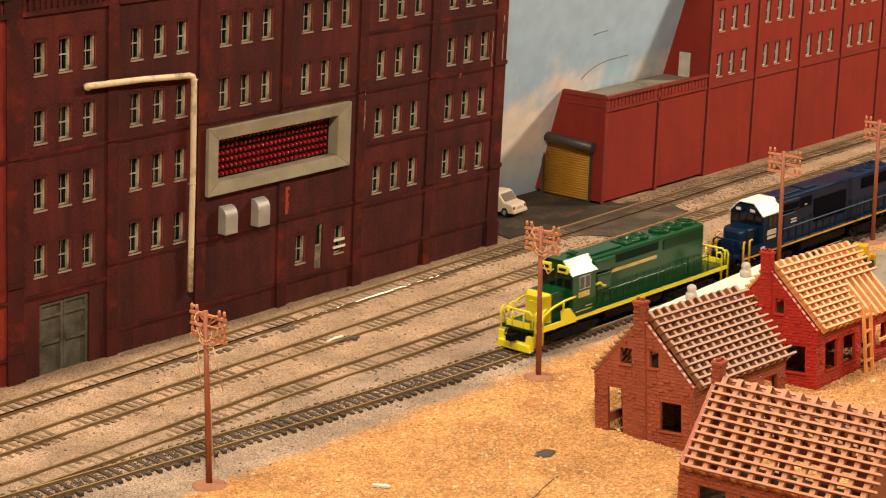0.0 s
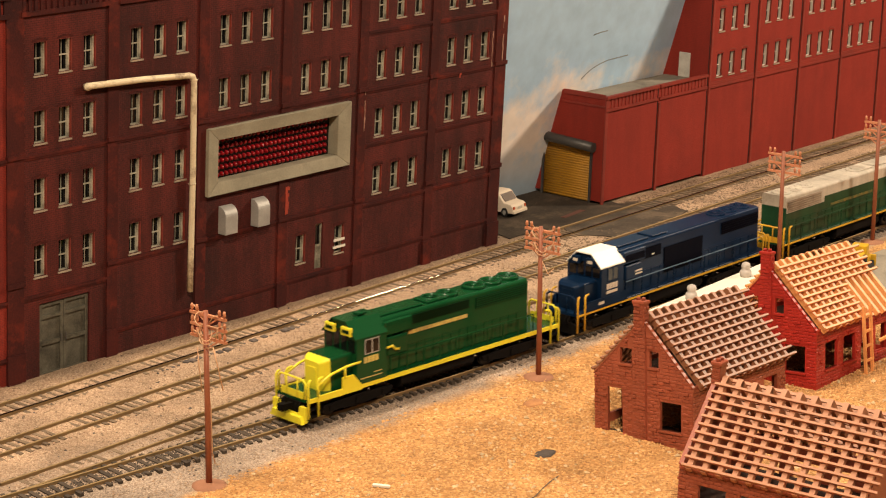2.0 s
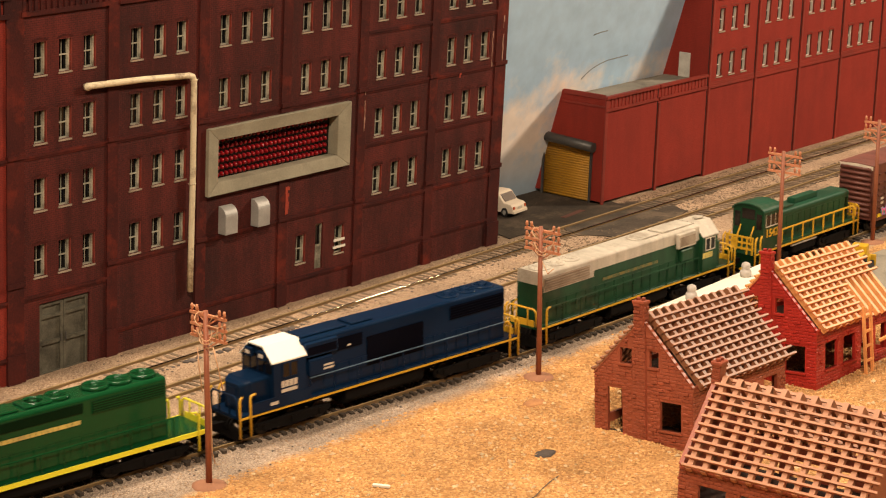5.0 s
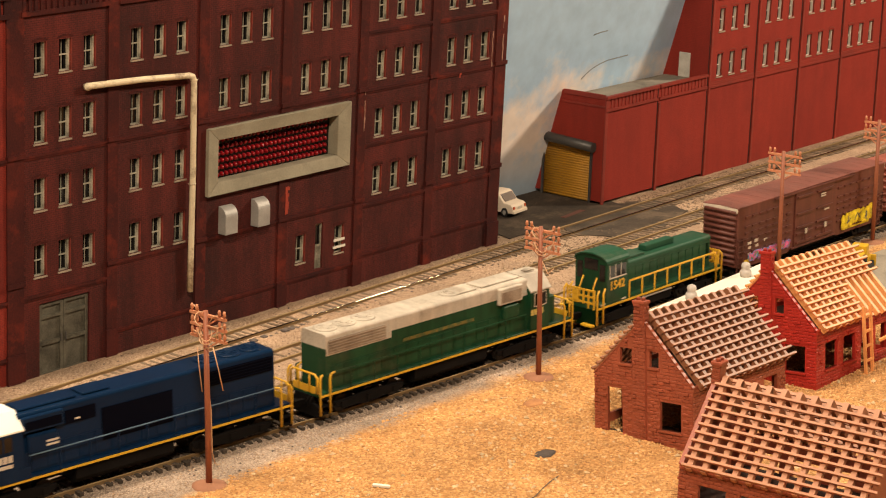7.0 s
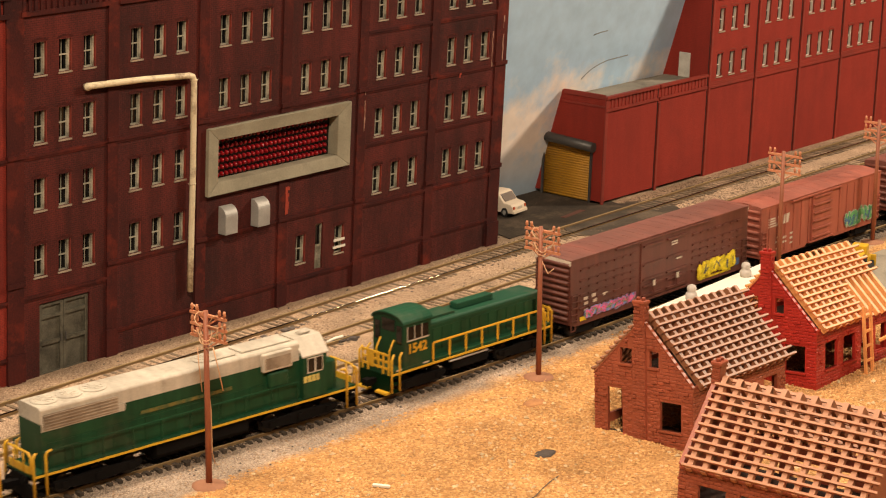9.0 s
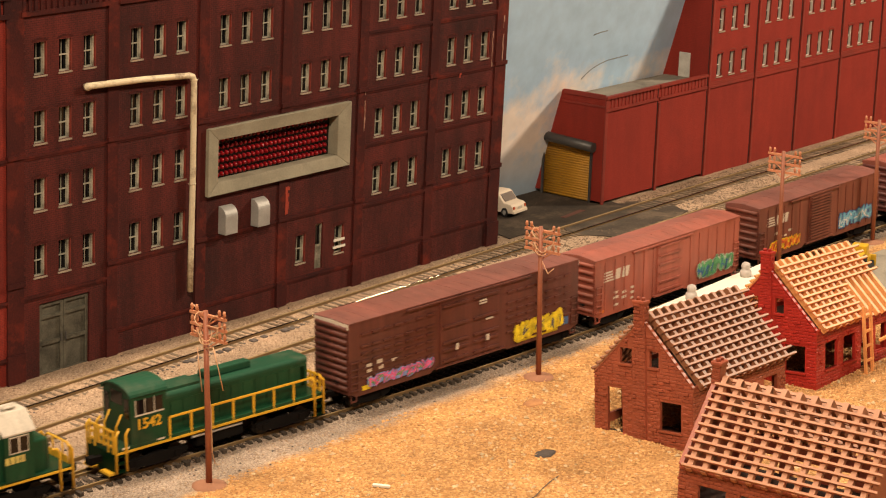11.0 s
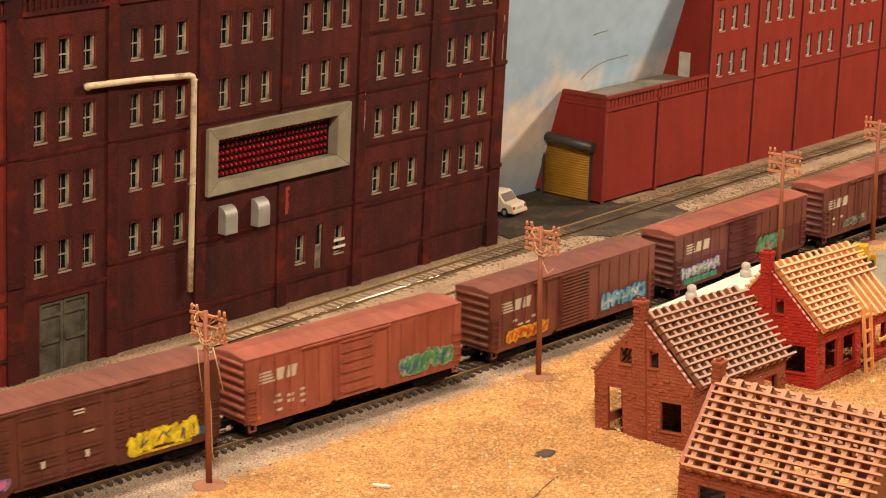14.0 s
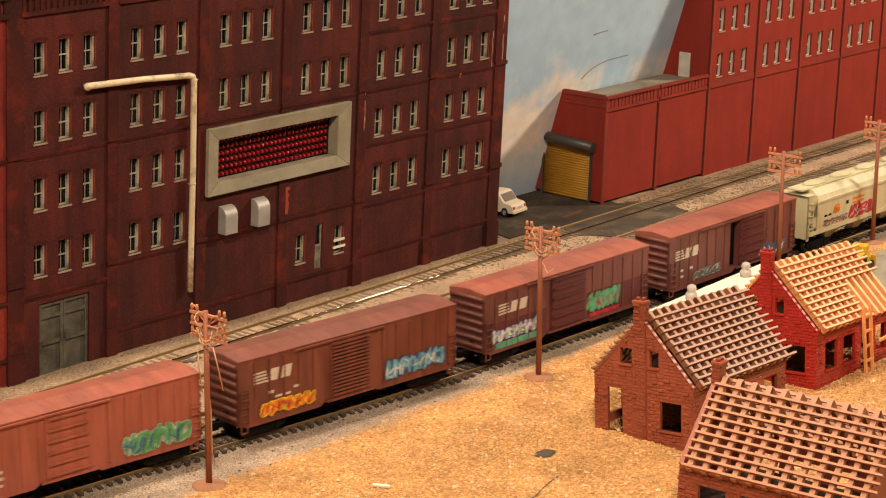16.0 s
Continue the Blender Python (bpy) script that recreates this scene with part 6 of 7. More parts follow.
    bm.faces.new(rings[-1])
    for ra, rb in zip(rings, rings[1:]):
        for i in range(len(ra)):
            bm.faces.new((ra[i], ra[(i + 1) % len(ra)], rb[(i + 1) % len(ra)], rb[i]))
    bmesh.ops.recalc_face_normals(bm, faces=bm.faces[:])
    nf = part("nose_front", bm, nose_m or body, root)
    bm = bmesh.new()
    bx(bm, nose_end + 0.9, nose_end + 1.3, -4.2, 4.2, deck + 2, deck + 14.5)
    part("nose_door", bm, nose_m or body, nf)
    # cab
    w = 15.3
    p, q = X(cab0, cab1)
    bm = bmesh.new()
    prism(bm, [(-w, deck), (w, deck), (w, eave - 0.4), (6.5, peak - 0.9), (-6.5, peak - 0.9), (-w, eave - 0.4)], p, q, "x")
    cb = part("cab", bm, body, root)
    bm = bmesh.new()
    p2, q2 = X(cab0 - 0.8, cab1 + 1.6)
    prism(bm, [(-w - 0.4, eave - 0.6), (-6.8, peak - 0.6), (6.8, peak - 0.6), (w + 0.4, eave - 0.6), (w + 0.4, eave + 0.3), (6.9, peak + 0.3), (-6.9, peak + 0.3), (-w - 0.4, eave + 0.3)], p2, q2, "x")
    part("cab_roof", bm, cab_roof_m, cb)
    for side in (1, -1):
        ya, yb = (w, w + 0.3) if side > 0 else (-w - 0.3, -w)
        cx = (cab0 + cab1) / 2
        wz = eave - 10.4
        for a in (cx - 5.6, cx + 0.4):
            bm = bmesh.new()
            bx(bm, a, a + 5.0, ya, yb, wz, eave - 1.9)
            wn = part("cab_window", bm, GLASS_DARK, cb)
            bm = bmesh.new()
            for e0, e1, z0, z1 in ((a - 0.5, a + 5.5, wz - 0.6, wz), (a - 0.5, a + 5.5, eave - 1.9, eave - 1.3), (a - 0.5, a, wz, eave - 1.9), (a + 5.0, a + 5.5, wz, eave - 1.9)):
                bx(bm, e0, e1, ya - 0.05, yb + 0.15, z0, z1)
            part("window_frame", bm, LETTER_WHITE if cab_roof_m is ROOF_WHITE else (VENT_GREY if nose_m else body), wn)
    bm = bmesh.new()
    for y0, y1 in ((-13.5, -7.5), (-6, -0.8), (0.8, 6), (7.5, 13.5)):
        bx(bm, cab1, cab1 + 0.3, y0, y1, deck + 20.5, eave - 1 if abs(y0 + y1) > 12 else peak - 6.5)
    part("windshield", bm, GLASS_DARK, cb)
    for y0, y1 in (((-12.2, -3.0), (3.0, 12.2)) if nose_m else ((-10, -3), (3, 10))):
        bm = bmesh.new()
        bx(bm, cab1 + 0.4, cab1 + 2.6, y0, y1, peak - 8.6, peak - 3.0)
        soften(bm, 0.4, 1)
        part("number_board", bm, end_m if nose_m else body, cb)
        bm = bmesh.new()
        bx(bm, cab1 + 2.6, cab1 + 2.8, y0 + 1.4, y1 - 1.4, peak - 6.9, peak - 4.7)
        part("number_bar", bm, LETTER_WHITE if not nose_m else GREEN_DARK, cb)
    for side in (1, -1):
        ya, yb = (w, w + 0.25) if side > 0 else (-w - 0.25, -w)
        bm = bmesh.new()
        for i in range(4):
            bx(bm, cab1 - 8.4 - i * 3.2, cab1 - 5.8 - i * 3.2, ya, yb, wz - 6.2, wz - 2.2)
        if grille is BLUE_DARK:
            bx(bm, cab1 - 18, cab1 - 5.8, ya, yb, wz - 9.4, wz - 7.4)
        if nose_m:
            bx(bm, cab1 - 21, cab1 - 3, ya, yb, deck + 3.2, deck + 3.8)
            bx(bm, cab1 - 21, cab1 - 14, ya, yb, deck + 5.6, deck + 6.2)
        part("number_bar", bm, LETTER_WHITE if grille is BLUE_DARK else PALE_GOLD, cb)
        if pilot_m:
            bm = bmesh.new()
            ya, yb = (14.6, 15.5) if side > 0 else (-15.5, -14.6)
            p, q = X(cab1 - 4, h - 9)
            prism(bm, [(p, deck - sill - 0.6), (q, deck - sill - 0.6), (q, deck + 0.8), (cab1 + 12, deck + 0.8), (cab1 + 12, deck + 8), (cab1 + 3, deck + 8), (p, deck)], ya, yb, "y")
            part("front_side_panel", bm, pilot_m, root)
            yy = 15.3 * side
            bent(root, [(h - 9, yy, deck), (h - 9, yy, deck + 8), (nose_end - 2, yy, deck + 12.5), (cab1 + 9, yy, deck + 14.5), (cab1 - 3, yy, deck + 15)], 0.8, end_m, "nose_handrail")
            bent(root, [(cab1 + 10, yy, deck + 7), (cab1 + 10, yy, deck + 14.2)], 0.7, end_m, "stanchion")
            bent(root, [(cab0 - 0.5, yy, deck + 19), (cab0 - 5, yy, deck + 19.4), (cab0 - 8, yy, deck + 16.6), (cab0 - 11, yy, deck + 16.2)], 0.8, end_m, "grab_rail")
        if grille is BLUE_DARK:
            bm = bmesh.new()
            ya, yb = (14.6, 15.5) if side > 0 else (-15.5, -14.6)
            prism(bm, [(cab0 - 4, deck - 0.6), (h - 9, deck - 0.6), (h - 9, deck + 2.5), (nose_end - 4, deck + 6.5), (cab0 - 4, deck + 6.5)], ya, yb, "y")
            part("front_side_panel", bm, body, root)
            bm = bmesh.new()
            ys = yb if side > 0 else ya
            bx(bm, cab1 - 3, cab1 + 3, min(ys, ys + side * 0.2), max(ys, ys + side * 0.2), deck + 2, deck + 4)
            part("number_bar", bm, LETTER_WHITE, cb)
    if nose_m:
        for side in (1, -1):
            ya, yb = (hood_w, hood_w + 0.45) if side > 0 else (-hood_w - 0.45, -hood_w)
            bm = bmesh.new()
            bx(bm, -30, 24, ya, yb, ht - 7.5, ht - 1.8)
            part("dark_panel", bm, grille, root)
    # roof fans
    for x, r in fans:
        fan(root, k * x, ht + 1.2, r, roof_m, grille)
    for a, b in ((cab0 - 40, cab0 - 3), (cab0 - 62, cab0 - 44)):
        bm = bmesh.new()
        bx(bm, a, b, -7, 7, ht + 1.2, ht + 2.6)
        soften(bm, 0.5, 1)
        part("roof_hatch", bm, roof_m, top)
    # horn
    if cab_roof_m is not CAB_WHITE:
        bm = bmesh.new()
        for o in (-1.6, 0, 1.6):
            tube(bm, (k * (cab0 + 6), o + 2, peak + 1.6), (k * (cab0 + 14), o + 2, peak + 1.8), 0.4, 1.0, 8)
        tube(bm, (k * (cab0 + 7), 2, peak), (k * (cab0 + 7), 2, peak + 1.6), 0.4, seg=6)
        part("horn", bm, cab_roof_m, root)
    # walkway handrails on both sides
    for y in (14.6, -14.6):
        x0, x1 = (hood_end - 2, cab0 - 4)
        railing(root, k * x0, k * x1, y, deck, deck + 12, 10, rail_m, RAIL_BLUE if rail_m is BLUE else rail_m)
    # end platforms: posts, pilots, steps
    for s, edge in ((1, h), (-1, -h)):
        e = k * edge
        d = k * s
        bm = bmesh.new()
        prism(bm, [(-14.5, 2.2), (14.5, 2.2), (14.5, 9), (8, 10.5), (8, deck - sill), (-8, deck - sill), (-8, 10.5), (-14.5, 9)], min(e, e - d * 2.0), max(e, e - d * 2.0), "x")
        part("pilot", bm, BLACK, root)
        if pilot_m and s > 0:
            bm = bmesh.new()
            prism(bm, [(-15.2, 1.4), (15.2, 1.4), (15.2, 11.5), (10, 11.5), (8.5, 6.0), (-8.5, 6.0), (-10, 11.5), (-15.2, 11.5)], min(e, e + d * 2.0), max(e, e + d * 2.0), "x")
            prism(bm, [(-15.0, 1.0), (15.0, 1.0), (13, 5.5), (-13, 5.5)], min(e + d * 2.0, e + d * 4.5), max(e + d * 2.0, e + d * 4.5), "x")
            part("plow", bm, pilot_m, root, "yellow snow plow")
        for y in (-1, 1):
            bm = bmesh.new()
            for i, z in enumerate((3.2, 8.2, 13.0)):
                bx_lo, bx_hi = sorted((e - d * 1.0, e - d * 8.0))
                ya, yb = sorted((y * 11.5, y * 15.0))
                box(bm, bx_lo, bx_hi, ya, yb, z, z + 0.9)
            part("step", bm, BLACK, root)
            for xo in (1.0, 9.0):
                xx = e - d * xo
                bent(root, [(xx, y * 15.2, 3.5), (xx, y * 15.2, deck + 9.5), (xx - d * 1.2, y * 14.6, deck + 11.6), (xx - d * (4.5 if xo > 5 else 2.4), y * 14.4, deck + 12)], 0.75, end_m)
        # end railing
        bent(root, [(e - d * 1.0, -12.5, deck), (e - d * 1.0, -12.5, deck + 10), (e - d * 1.0, -10, deck + 12), (e - d * 1.0, 10, deck + 12), (e - d * 1.0, 12.5, deck + 10), (e - d * 1.0, 12.5, deck)], 0.7, body if grille is BLUE_DARK and s > 0 else end_m, "end_railing")
        for y in (-5, 5):
            bent(root, [(e - d * 1.0, y, deck), (e - d * 1.0, y, deck + 12)], 0.5, body if grille is BLUE_DARK and s > 0 else end_m, "stanchion")
        if end_m in (YELLOW, YELLOW_DULL) and not (grille is BLUE_DARK and s > 0):
            bm = bmesh.new()
            lo, hi = sorted((e - d * 1.4, e - d * 0.9))
            box(bm, lo, hi, -10.5, 10.5, deck - 0.5, deck + 4.0)
            part("end_sill", bm, end_m, root)
        for y in (-9, -6, 6, 9):
            bm = bmesh.new()
            path_tube(bm, [(e, y, deck - 2), (e + d * 2.4, y, deck - 5), (e + d * 2.0, y, 8)], 0.4, 5)
            part("air_hose", bm, BLACK, root)
        coupler(root, e - d * 2, d)
    # tank, trucks
    bm = bmesh.new()
    prism(bm, [(-13, 13.5), (13, 13.5), (13, 7), (10.5, 4.2), (-10.5, 4.2), (-13, 7)], -33, 33, "x")
    part("fuel_tank", bm, BLACK, root)
    part("underframe", b_of(-h + 4, h - 4, -9, 9, 10.5, deck - sill), BLACK, root)
    for s in (-1, 1):
        bogie(root, s * (h - 44), 3, 22)
    return root


def switcher(front, rear):
    root = rolling("switcher_locomotive", front, rear, "weathered green switcher locomotive with golden yellow handrails", "locomotive", "locomotives")
    c = (front + rear) / 2
    h = (front - rear) / 2
    deck = 18.0
    part("walkway", b_of(-h + 1, h - 1, -14.4, 14.4, deck - 3.2, deck), GREEN_DULL, root)
    for y0, y1 in ((14.4, 15.1), (-15.1, -14.4)):
        part("sill_stripe", b_of(-h + 1, h - 1, y0, y1, deck - 3.2, deck - 1.9), YELLOW_DULL, root)
    c0, c1 = 1085 - c, 1109 - c
    # cab with a curved roof
    w = 14.2
    bm = bmesh.new()
    arc = [(w * math.cos(t), 46.5 + 5.2 * math.sin(t)) for t in np.linspace(0.0, math.pi, 11)]
    prism(bm, [(-w, deck), (w, deck)] + arc, c0, c1, "x")
    cab = part("cab", bm, GREEN_DULL, root)
    bm = bmesh.new()
    outer = [((w + 0.8) * math.cos(t), 46.6 + 6.0 * math.sin(t)) for t in np.linspace(0.0, math.pi, 13)]
    inner = [((w + 0.2) * math.cos(t), 46.2 + 5.3 * math.sin(t)) for t in np.linspace(math.pi, 0.0, 13)]
    prism(bm, outer + inner, c0 - 1.2, c1 + 1.2, "x")
    part("cab_roof", bm, GREEN_DUSTY, cab)
    for side in (1, -1):
        ya, yb = (w, w + 0.3) if side > 0 else (-w - 0.3, -w)
        for a in (c0 + 2.4, c0 + 8.8, c0 + 15.2):
            part("cab_window", b_of(a, a + 5.4, ya, yb, 35.5, 44), GLASS_DARK, cab)
            part("window_post", b_of(a + 5.6, a + 6.0, ya, yb + 0.1, 35, 44.5), LETTER_WHITE, cab)
        part("window_ledge", b_of(c0 + 2, c0 + 21.4, ya, yb + 0.3, 34.6, 35.4), LETTER_WHITE, cab)
    for x in (c1, c0 - 0.3):
        for y0, y1 in ((-12.5, -7.5), (7.5, 12.5)):
            part("cab_window", b_of(x, x + 0.3, y0, y1, 33, 45), GLASS_DARK, cab)
    part("cab_window", b_of(c1, c1 + 0.3, -6, 6, 40, 48), GLASS_DARK, cab)
    # number in the road's own painted figures
    txt = bpy.data.curves.new("number", "FONT")
    txt.body, txt.size, txt.extrude = "1542", 8.8 * MM, 0.12 * MM
    txt.offset = 0.22 * MM
    tmp = bpy.data.objects.new("number", txt)
    scene.collection.objects.link(tmp)
    me = bpy.data.meshes.new_from_object(tmp.evaluated_get(bpy.context.evaluated_depsgraph_get()))
    bpy.data.objects.remove(tmp)
    me.materials.clear()
    me.materials.append(YELLOW_DULL)
    num = piece("number", me, cab, Matrix.Translation((0, 0, 0)) @ at(c1 - 3.0, w + 0.15, 26.5, 90, 0, 180))
    # hood
    e = -h + 9
    hw = 9.6
    bm = bmesh.new()
    prism(bm, shouldered(hw, deck, 41.4, 2.4), e, c0, "x")
    hood = part("hood", bm, GREEN_DULL, root)
    bm = bmesh.new()
    prism(bm, shouldered(hw + 0.15, 38.4, 41.8, 2.5), e - 0.3, c0, "x")
    part("hood_top", bm, GREEN_DUSTY, hood)
    bm = bmesh.new()
    box(bm, 1016 - c, 1050 - c, -3.6, 3.6, 41.8, 46.2)
    soften(bm, 0.8, 2)
    part("exhaust_casing", bm, GREEN_DUSTY, hood)
    part("roof_hatch", b_of(1056 - c, 1082 - c, -7, 7, 41.8, 43.4), GREEN_DUSTY, hood)
    for side in (1, -1):
        ya, yb = (hw, hw + 0.35) if side > 0 else (-hw - 0.35, -hw)
        for i in range(11):
            a = e + 6 + i * 8.7
            part("hood_door", b_of(a, a + 7.9, ya, yb, deck + 2, 36.5), GREEN_DULL, hood)
        part("hood_vent", b_of(e + 2, e + 5, ya, yb, 24, 36), GREEN_DARK, hood)
    part("radiator_grille", b_of(e - 0.5, e, -7, 7, deck + 5, 38), GREEN_DARK, hood)
    for y in (14.4, -14.4):
        railing(root, e - 1, c0 - 2, y, deck, deck + 11, 8, YELLOW_DULL, YELLOW_DULL)
        bm = bmesh.new()
        for i in range(8):
            x = (e - 1) + (c0 - 2 - e + 1) * i / 7
            box(bm, x - 0.7, x + 0.7, y - 0.3, y + 0.3, deck, deck + 11)
        for xx in (0,):
            box(bm, e - 1, c0 - 2, y - 0.35, y + 0.35, deck + 10.4, deck + 11.6)
        part("handrail_plate", bm, YELLOW_DULL, root)
    for s in (1, -1):
        x = s * h
        bm = bmesh.new()
        prism(bm, [(-14, 3), (14, 3), (14, deck - 3), (-14, deck - 3)], min(x, x - s * 1.6), max(x, x - s * 1.6), "x")
        part("pilot", bm, GREEN_DARK, root)
        lo, hi = min(x - s * 0.4, x - s * 1.2), max(x - s * 0.4, x - s * 1.2)
        frame_bm = bmesh.new()
        box(frame_bm, lo, hi, -7, -2.4, deck, deck + 9)
        gate = part("end_railing", frame_bm, YELLOW_DULL, root)
        for z in (deck + 0.5, deck + 5, deck + 9.5):
            part("rail_bar", b_of(lo, hi, -12, 12, z, z + 1.3), YELLOW_DULL, gate)
        for y in (-12, -7, -2.4, 2.4, 7, 12):
            part("rail_post", b_of(lo - 0.1, hi + 0.1, y - 0.6, y + 0.6, deck - 6 if abs(y) > 5 else deck, deck + 11), YELLOW_DULL, gate)
        for y in (-1, 1):
            for xo in (0.6, 7.5):
                bent(root, [(x - s * xo, y * 15.0, 4), (x - s * xo, y * 15.0, deck + 8), (x - s * (xo + 2.4), y * 14.5, deck + 11)], 0.75, YELLOW_DULL)
            bm = bmesh.new()
            for z in (3.5, 8.5, 13):
                ya, yb = sorted((y * 11.5, y * 14.8))
                box(bm, min(x - s * 0.8, x - s * 7.4), max(x - s * 0.8, x - s * 7.4), ya, yb, z, z + 0.9)
            part("step", bm, GREEN_DARK, root)
        coupler(root, x - s * 2, s)
    part("footboard", b_of(h - 0.4, h + 3.4, -13.5, -3.5, 3.0, 4.4), YELLOW_DULL, root)
    part("footboard", b_of(h - 0.4, h + 3.4, 3.5, 13.5, 3.0, 4.4), YELLOW_DULL, root)
    bars(root, [(c1 + 2, c1 + 7, deck - 0.9, deck + 0.2), (c0 + 2, c0 + 7, deck - 0.9, deck + 0.2)], 14.5, LETTER_WHITE, "step_marking")
    for y in (-6, 6):
        bent(root, [(c1 + 5, y, deck), (c1 + 5, y, deck + 10), (c1 + 1, y, deck + 17)], 0.6, YELLOW_DULL)
    part("underframe", b_of(-h + 4, h - 4, -8, 8, 10, deck - 3), BLACK, root)
    bm = bmesh.new()
    box(bm, -16, 18, -12.5, 12.5, 5, 14)
    soften(bm, 1.5, 2)
    part("fuel_tank", bm, BLACK, root)
    tb = bmesh.new()
    tube(tb, (-14, 13.2, 12.6), (22, 13.2, 12.6), 0.9, seg=8)
    part("air_pipe", tb, VENT_GREY, root)
    for s in (-1, 1):
        bogie(root, s * (h - 30), 2, 28)
    return root


def hopper(front, rear):
    root = rolling("covered_hopper", front, rear, "cream covered hopper car with graffiti along its side", "hopper car", "freight cars")
    h, w = (front - rear) / 2, 15.6
    bm = bmesh.new()
    prism(bm, [(-w, 19), (w, 19), (w + 0.6, 42), (w - 1.5, 46.5), (w - 5.5, 51), (-w + 5.5, 51), (-w + 1.5, 46.5), (-w - 0.6, 42)], -h + 14, h - 14, "x")
    body = part("body", bm, CREAM, root)
    for s in (-1, 1):
        bm = bmesh.new()
        a, b = s * (h - 14), s * (h - 1.5)
        box(bm, min(b, b - s * 1.4), max(b, b - s * 1.4), -w + 1, w - 1, 13, 48)
        for y in (-w + 0.8, w - 2.0):
            box(bm, min(a, b), max(a, b), y, y + 1.2, 30, 48)
            prism(bm, [(a, 20), (a, 40), (b, 30), (b, 26)], y, y + 1.2, "y")
            box(bm, min(b, b - s * 1.8), max(b, b - s * 1.8), y, y + 1.2, 12, 32)
        box(bm, min(a, b), max(a, b), -w + 1, w - 1, 46.5, 48)
        part("end_frame", bm, CREAM, root)
        bm = bmesh.new()
        prism(bm, [(a, 14), (a, 46), (a + s * 9, 44), (a + s * 2, 14)], -w + 3, w - 3, "y")
        part("slope_sheet", bm, CREAM, root)
        ladder(root, min(b, b - s * 6.5), max(b, b - s * 6.5), w - 0.4, 16, 42, 6, CREAM)
        bogie(root, s * (h - 21), 2, 20)
        coupler(root, s * (h - 1), s)
    bm = bmesh.new()
    box(bm, -h + 3, h - 3, -w + 8.6, w - 8.6, 51, 52.2)
    part("roof_walk", bm, CREAM, root)
    for i in range(4):
        x = -h + 32 + i * (2 * h - 64) / 3
        bm = bmesh.new()
        lathe(bm, [(6.2, 0), (6.2, 1.4), (5.2, 2.0)], (x, 0, 52), 20)
        for v in bm.verts:
            v.co.x = x + (v.co.x - x) * 2.2
        part("roof_hatch", bm, CREAM, root)
    for side in (1, -1):
        y0, y1 = (w + 0.4, w + 1.3) if side > 0 else (-w - 1.3, -w - 0.4)
        part("side_rail", b_of(-h + 12, h - 12, y0, y1, 41, 43), CREAM, root)
        y0, y1 = (w - 0.3, w + 0.7) if side > 0 else (-w - 0.7, -w + 0.3)
        part("side_sill", b_of(-h + 2, h - 2, y0, y1, 15.8, 19), CREAM, root)
    for i in range(3):
        x = -h + 48 + i * (2 * h - 96) / 2
        bm = bmesh.new()
        lo = [bm.verts.new(c) for c in ((x - 4, -5, 5), (x + 4, -5, 5), (x + 4, 5, 5), (x - 4, 5, 5))]
        hi = [bm.verts.new(c) for c in ((x - 18, -13, 19), (x + 18, -13, 19), (x + 18, 13, 19), (x - 18, 13, 19))]
        bm.faces.new(lo[::-1])
        bm.faces.new(hi)
        for j in range(4):
            bm.faces.new((lo[j], lo[(j + 1) % 4], hi[(j + 1) % 4], hi[j]))
        part("outlet", bm, CREAM, root)
    part("underframe", b_of(-h + 2, h - 2, -3, 3, 8.5, 13), BLACK, root)
    y = w + 0.62
    bars(root, [(h - 28, h - 24, 28, 29.6), (h - 34, h - 30, 28, 29.6), (h - 30, h - 24, 23.5, 25), (h - 60, h - 44 - 12, 33, 36)], y - 0.35, BLACK)
    bars(root, [(h - 84, h - 66, 35, 36.6), (h - 84, h - 66, 31.8, 33.4)], y - 0.2, SPRAY["orange"])
    graffiti(root, h - 58, h - 22, 19.5, 26, y - 0.45, SPRAY["grey"], SPRAY["white"], SPRAY["orange"], 31, 7)
    graffiti(root, h - 96, h - 62, 20, 31, y - 0.35, SPRAY["magenta"], SPRAY["red"], SPRAY["white"], 32, 5)
    graffiti(root, h - 46, h - 38, 28, 36, y - 0.2, SPRAY["orange"], SPRAY["orange"], None, 33, 2)
    return root


road_diesel("road_locomotive", 1885, 1657, "glossy green and yellow six-axle diesel locomotive leading the train", GREEN_GLOSS, GREEN_GLOSS, GREEN_GLOSS, YELLOW, YELLOW, GREEN_GLOSS, GREEN_DARK,
            cab=(1819 - 1771, 1844 - 1771), nose_end=1867 - 1771, hood_end=1685 - 1771, fans=((-77, 7.2), (-60.5, 7.2), (-45, 7.2), (-20, 6.8), (-5, 6.2)), deck=15.8, sill=2.6, pilot_m=YELLOW, nose_m=YELLOW, box_x=(24, 48), stripe=(-28, 25, 37.8, 40.2, PALE_GOLD), eave=45.5, peak=55.5)
road_diesel("road_locomotive", 1638, 1400, "dark blue six-axle diesel locomotive with a white cab roof", BLUE, BLUE, CAB_WHITE, YELLOW_DULL, YELLOW_DULL, BLUE, BLUE_DARK,
            cab=(1586 - 1519, 1611 - 1519), nose_end=1630 - 1519, hood_end=1411 - 1519, deck=17.0, sill=2.2, fans=((-98, 7.0), (-82, 7.0), (-66, 7.0)), box_x=(40, 66), eave=45.0, peak=54.0, hood_top=51.3, hood_w=11.2)
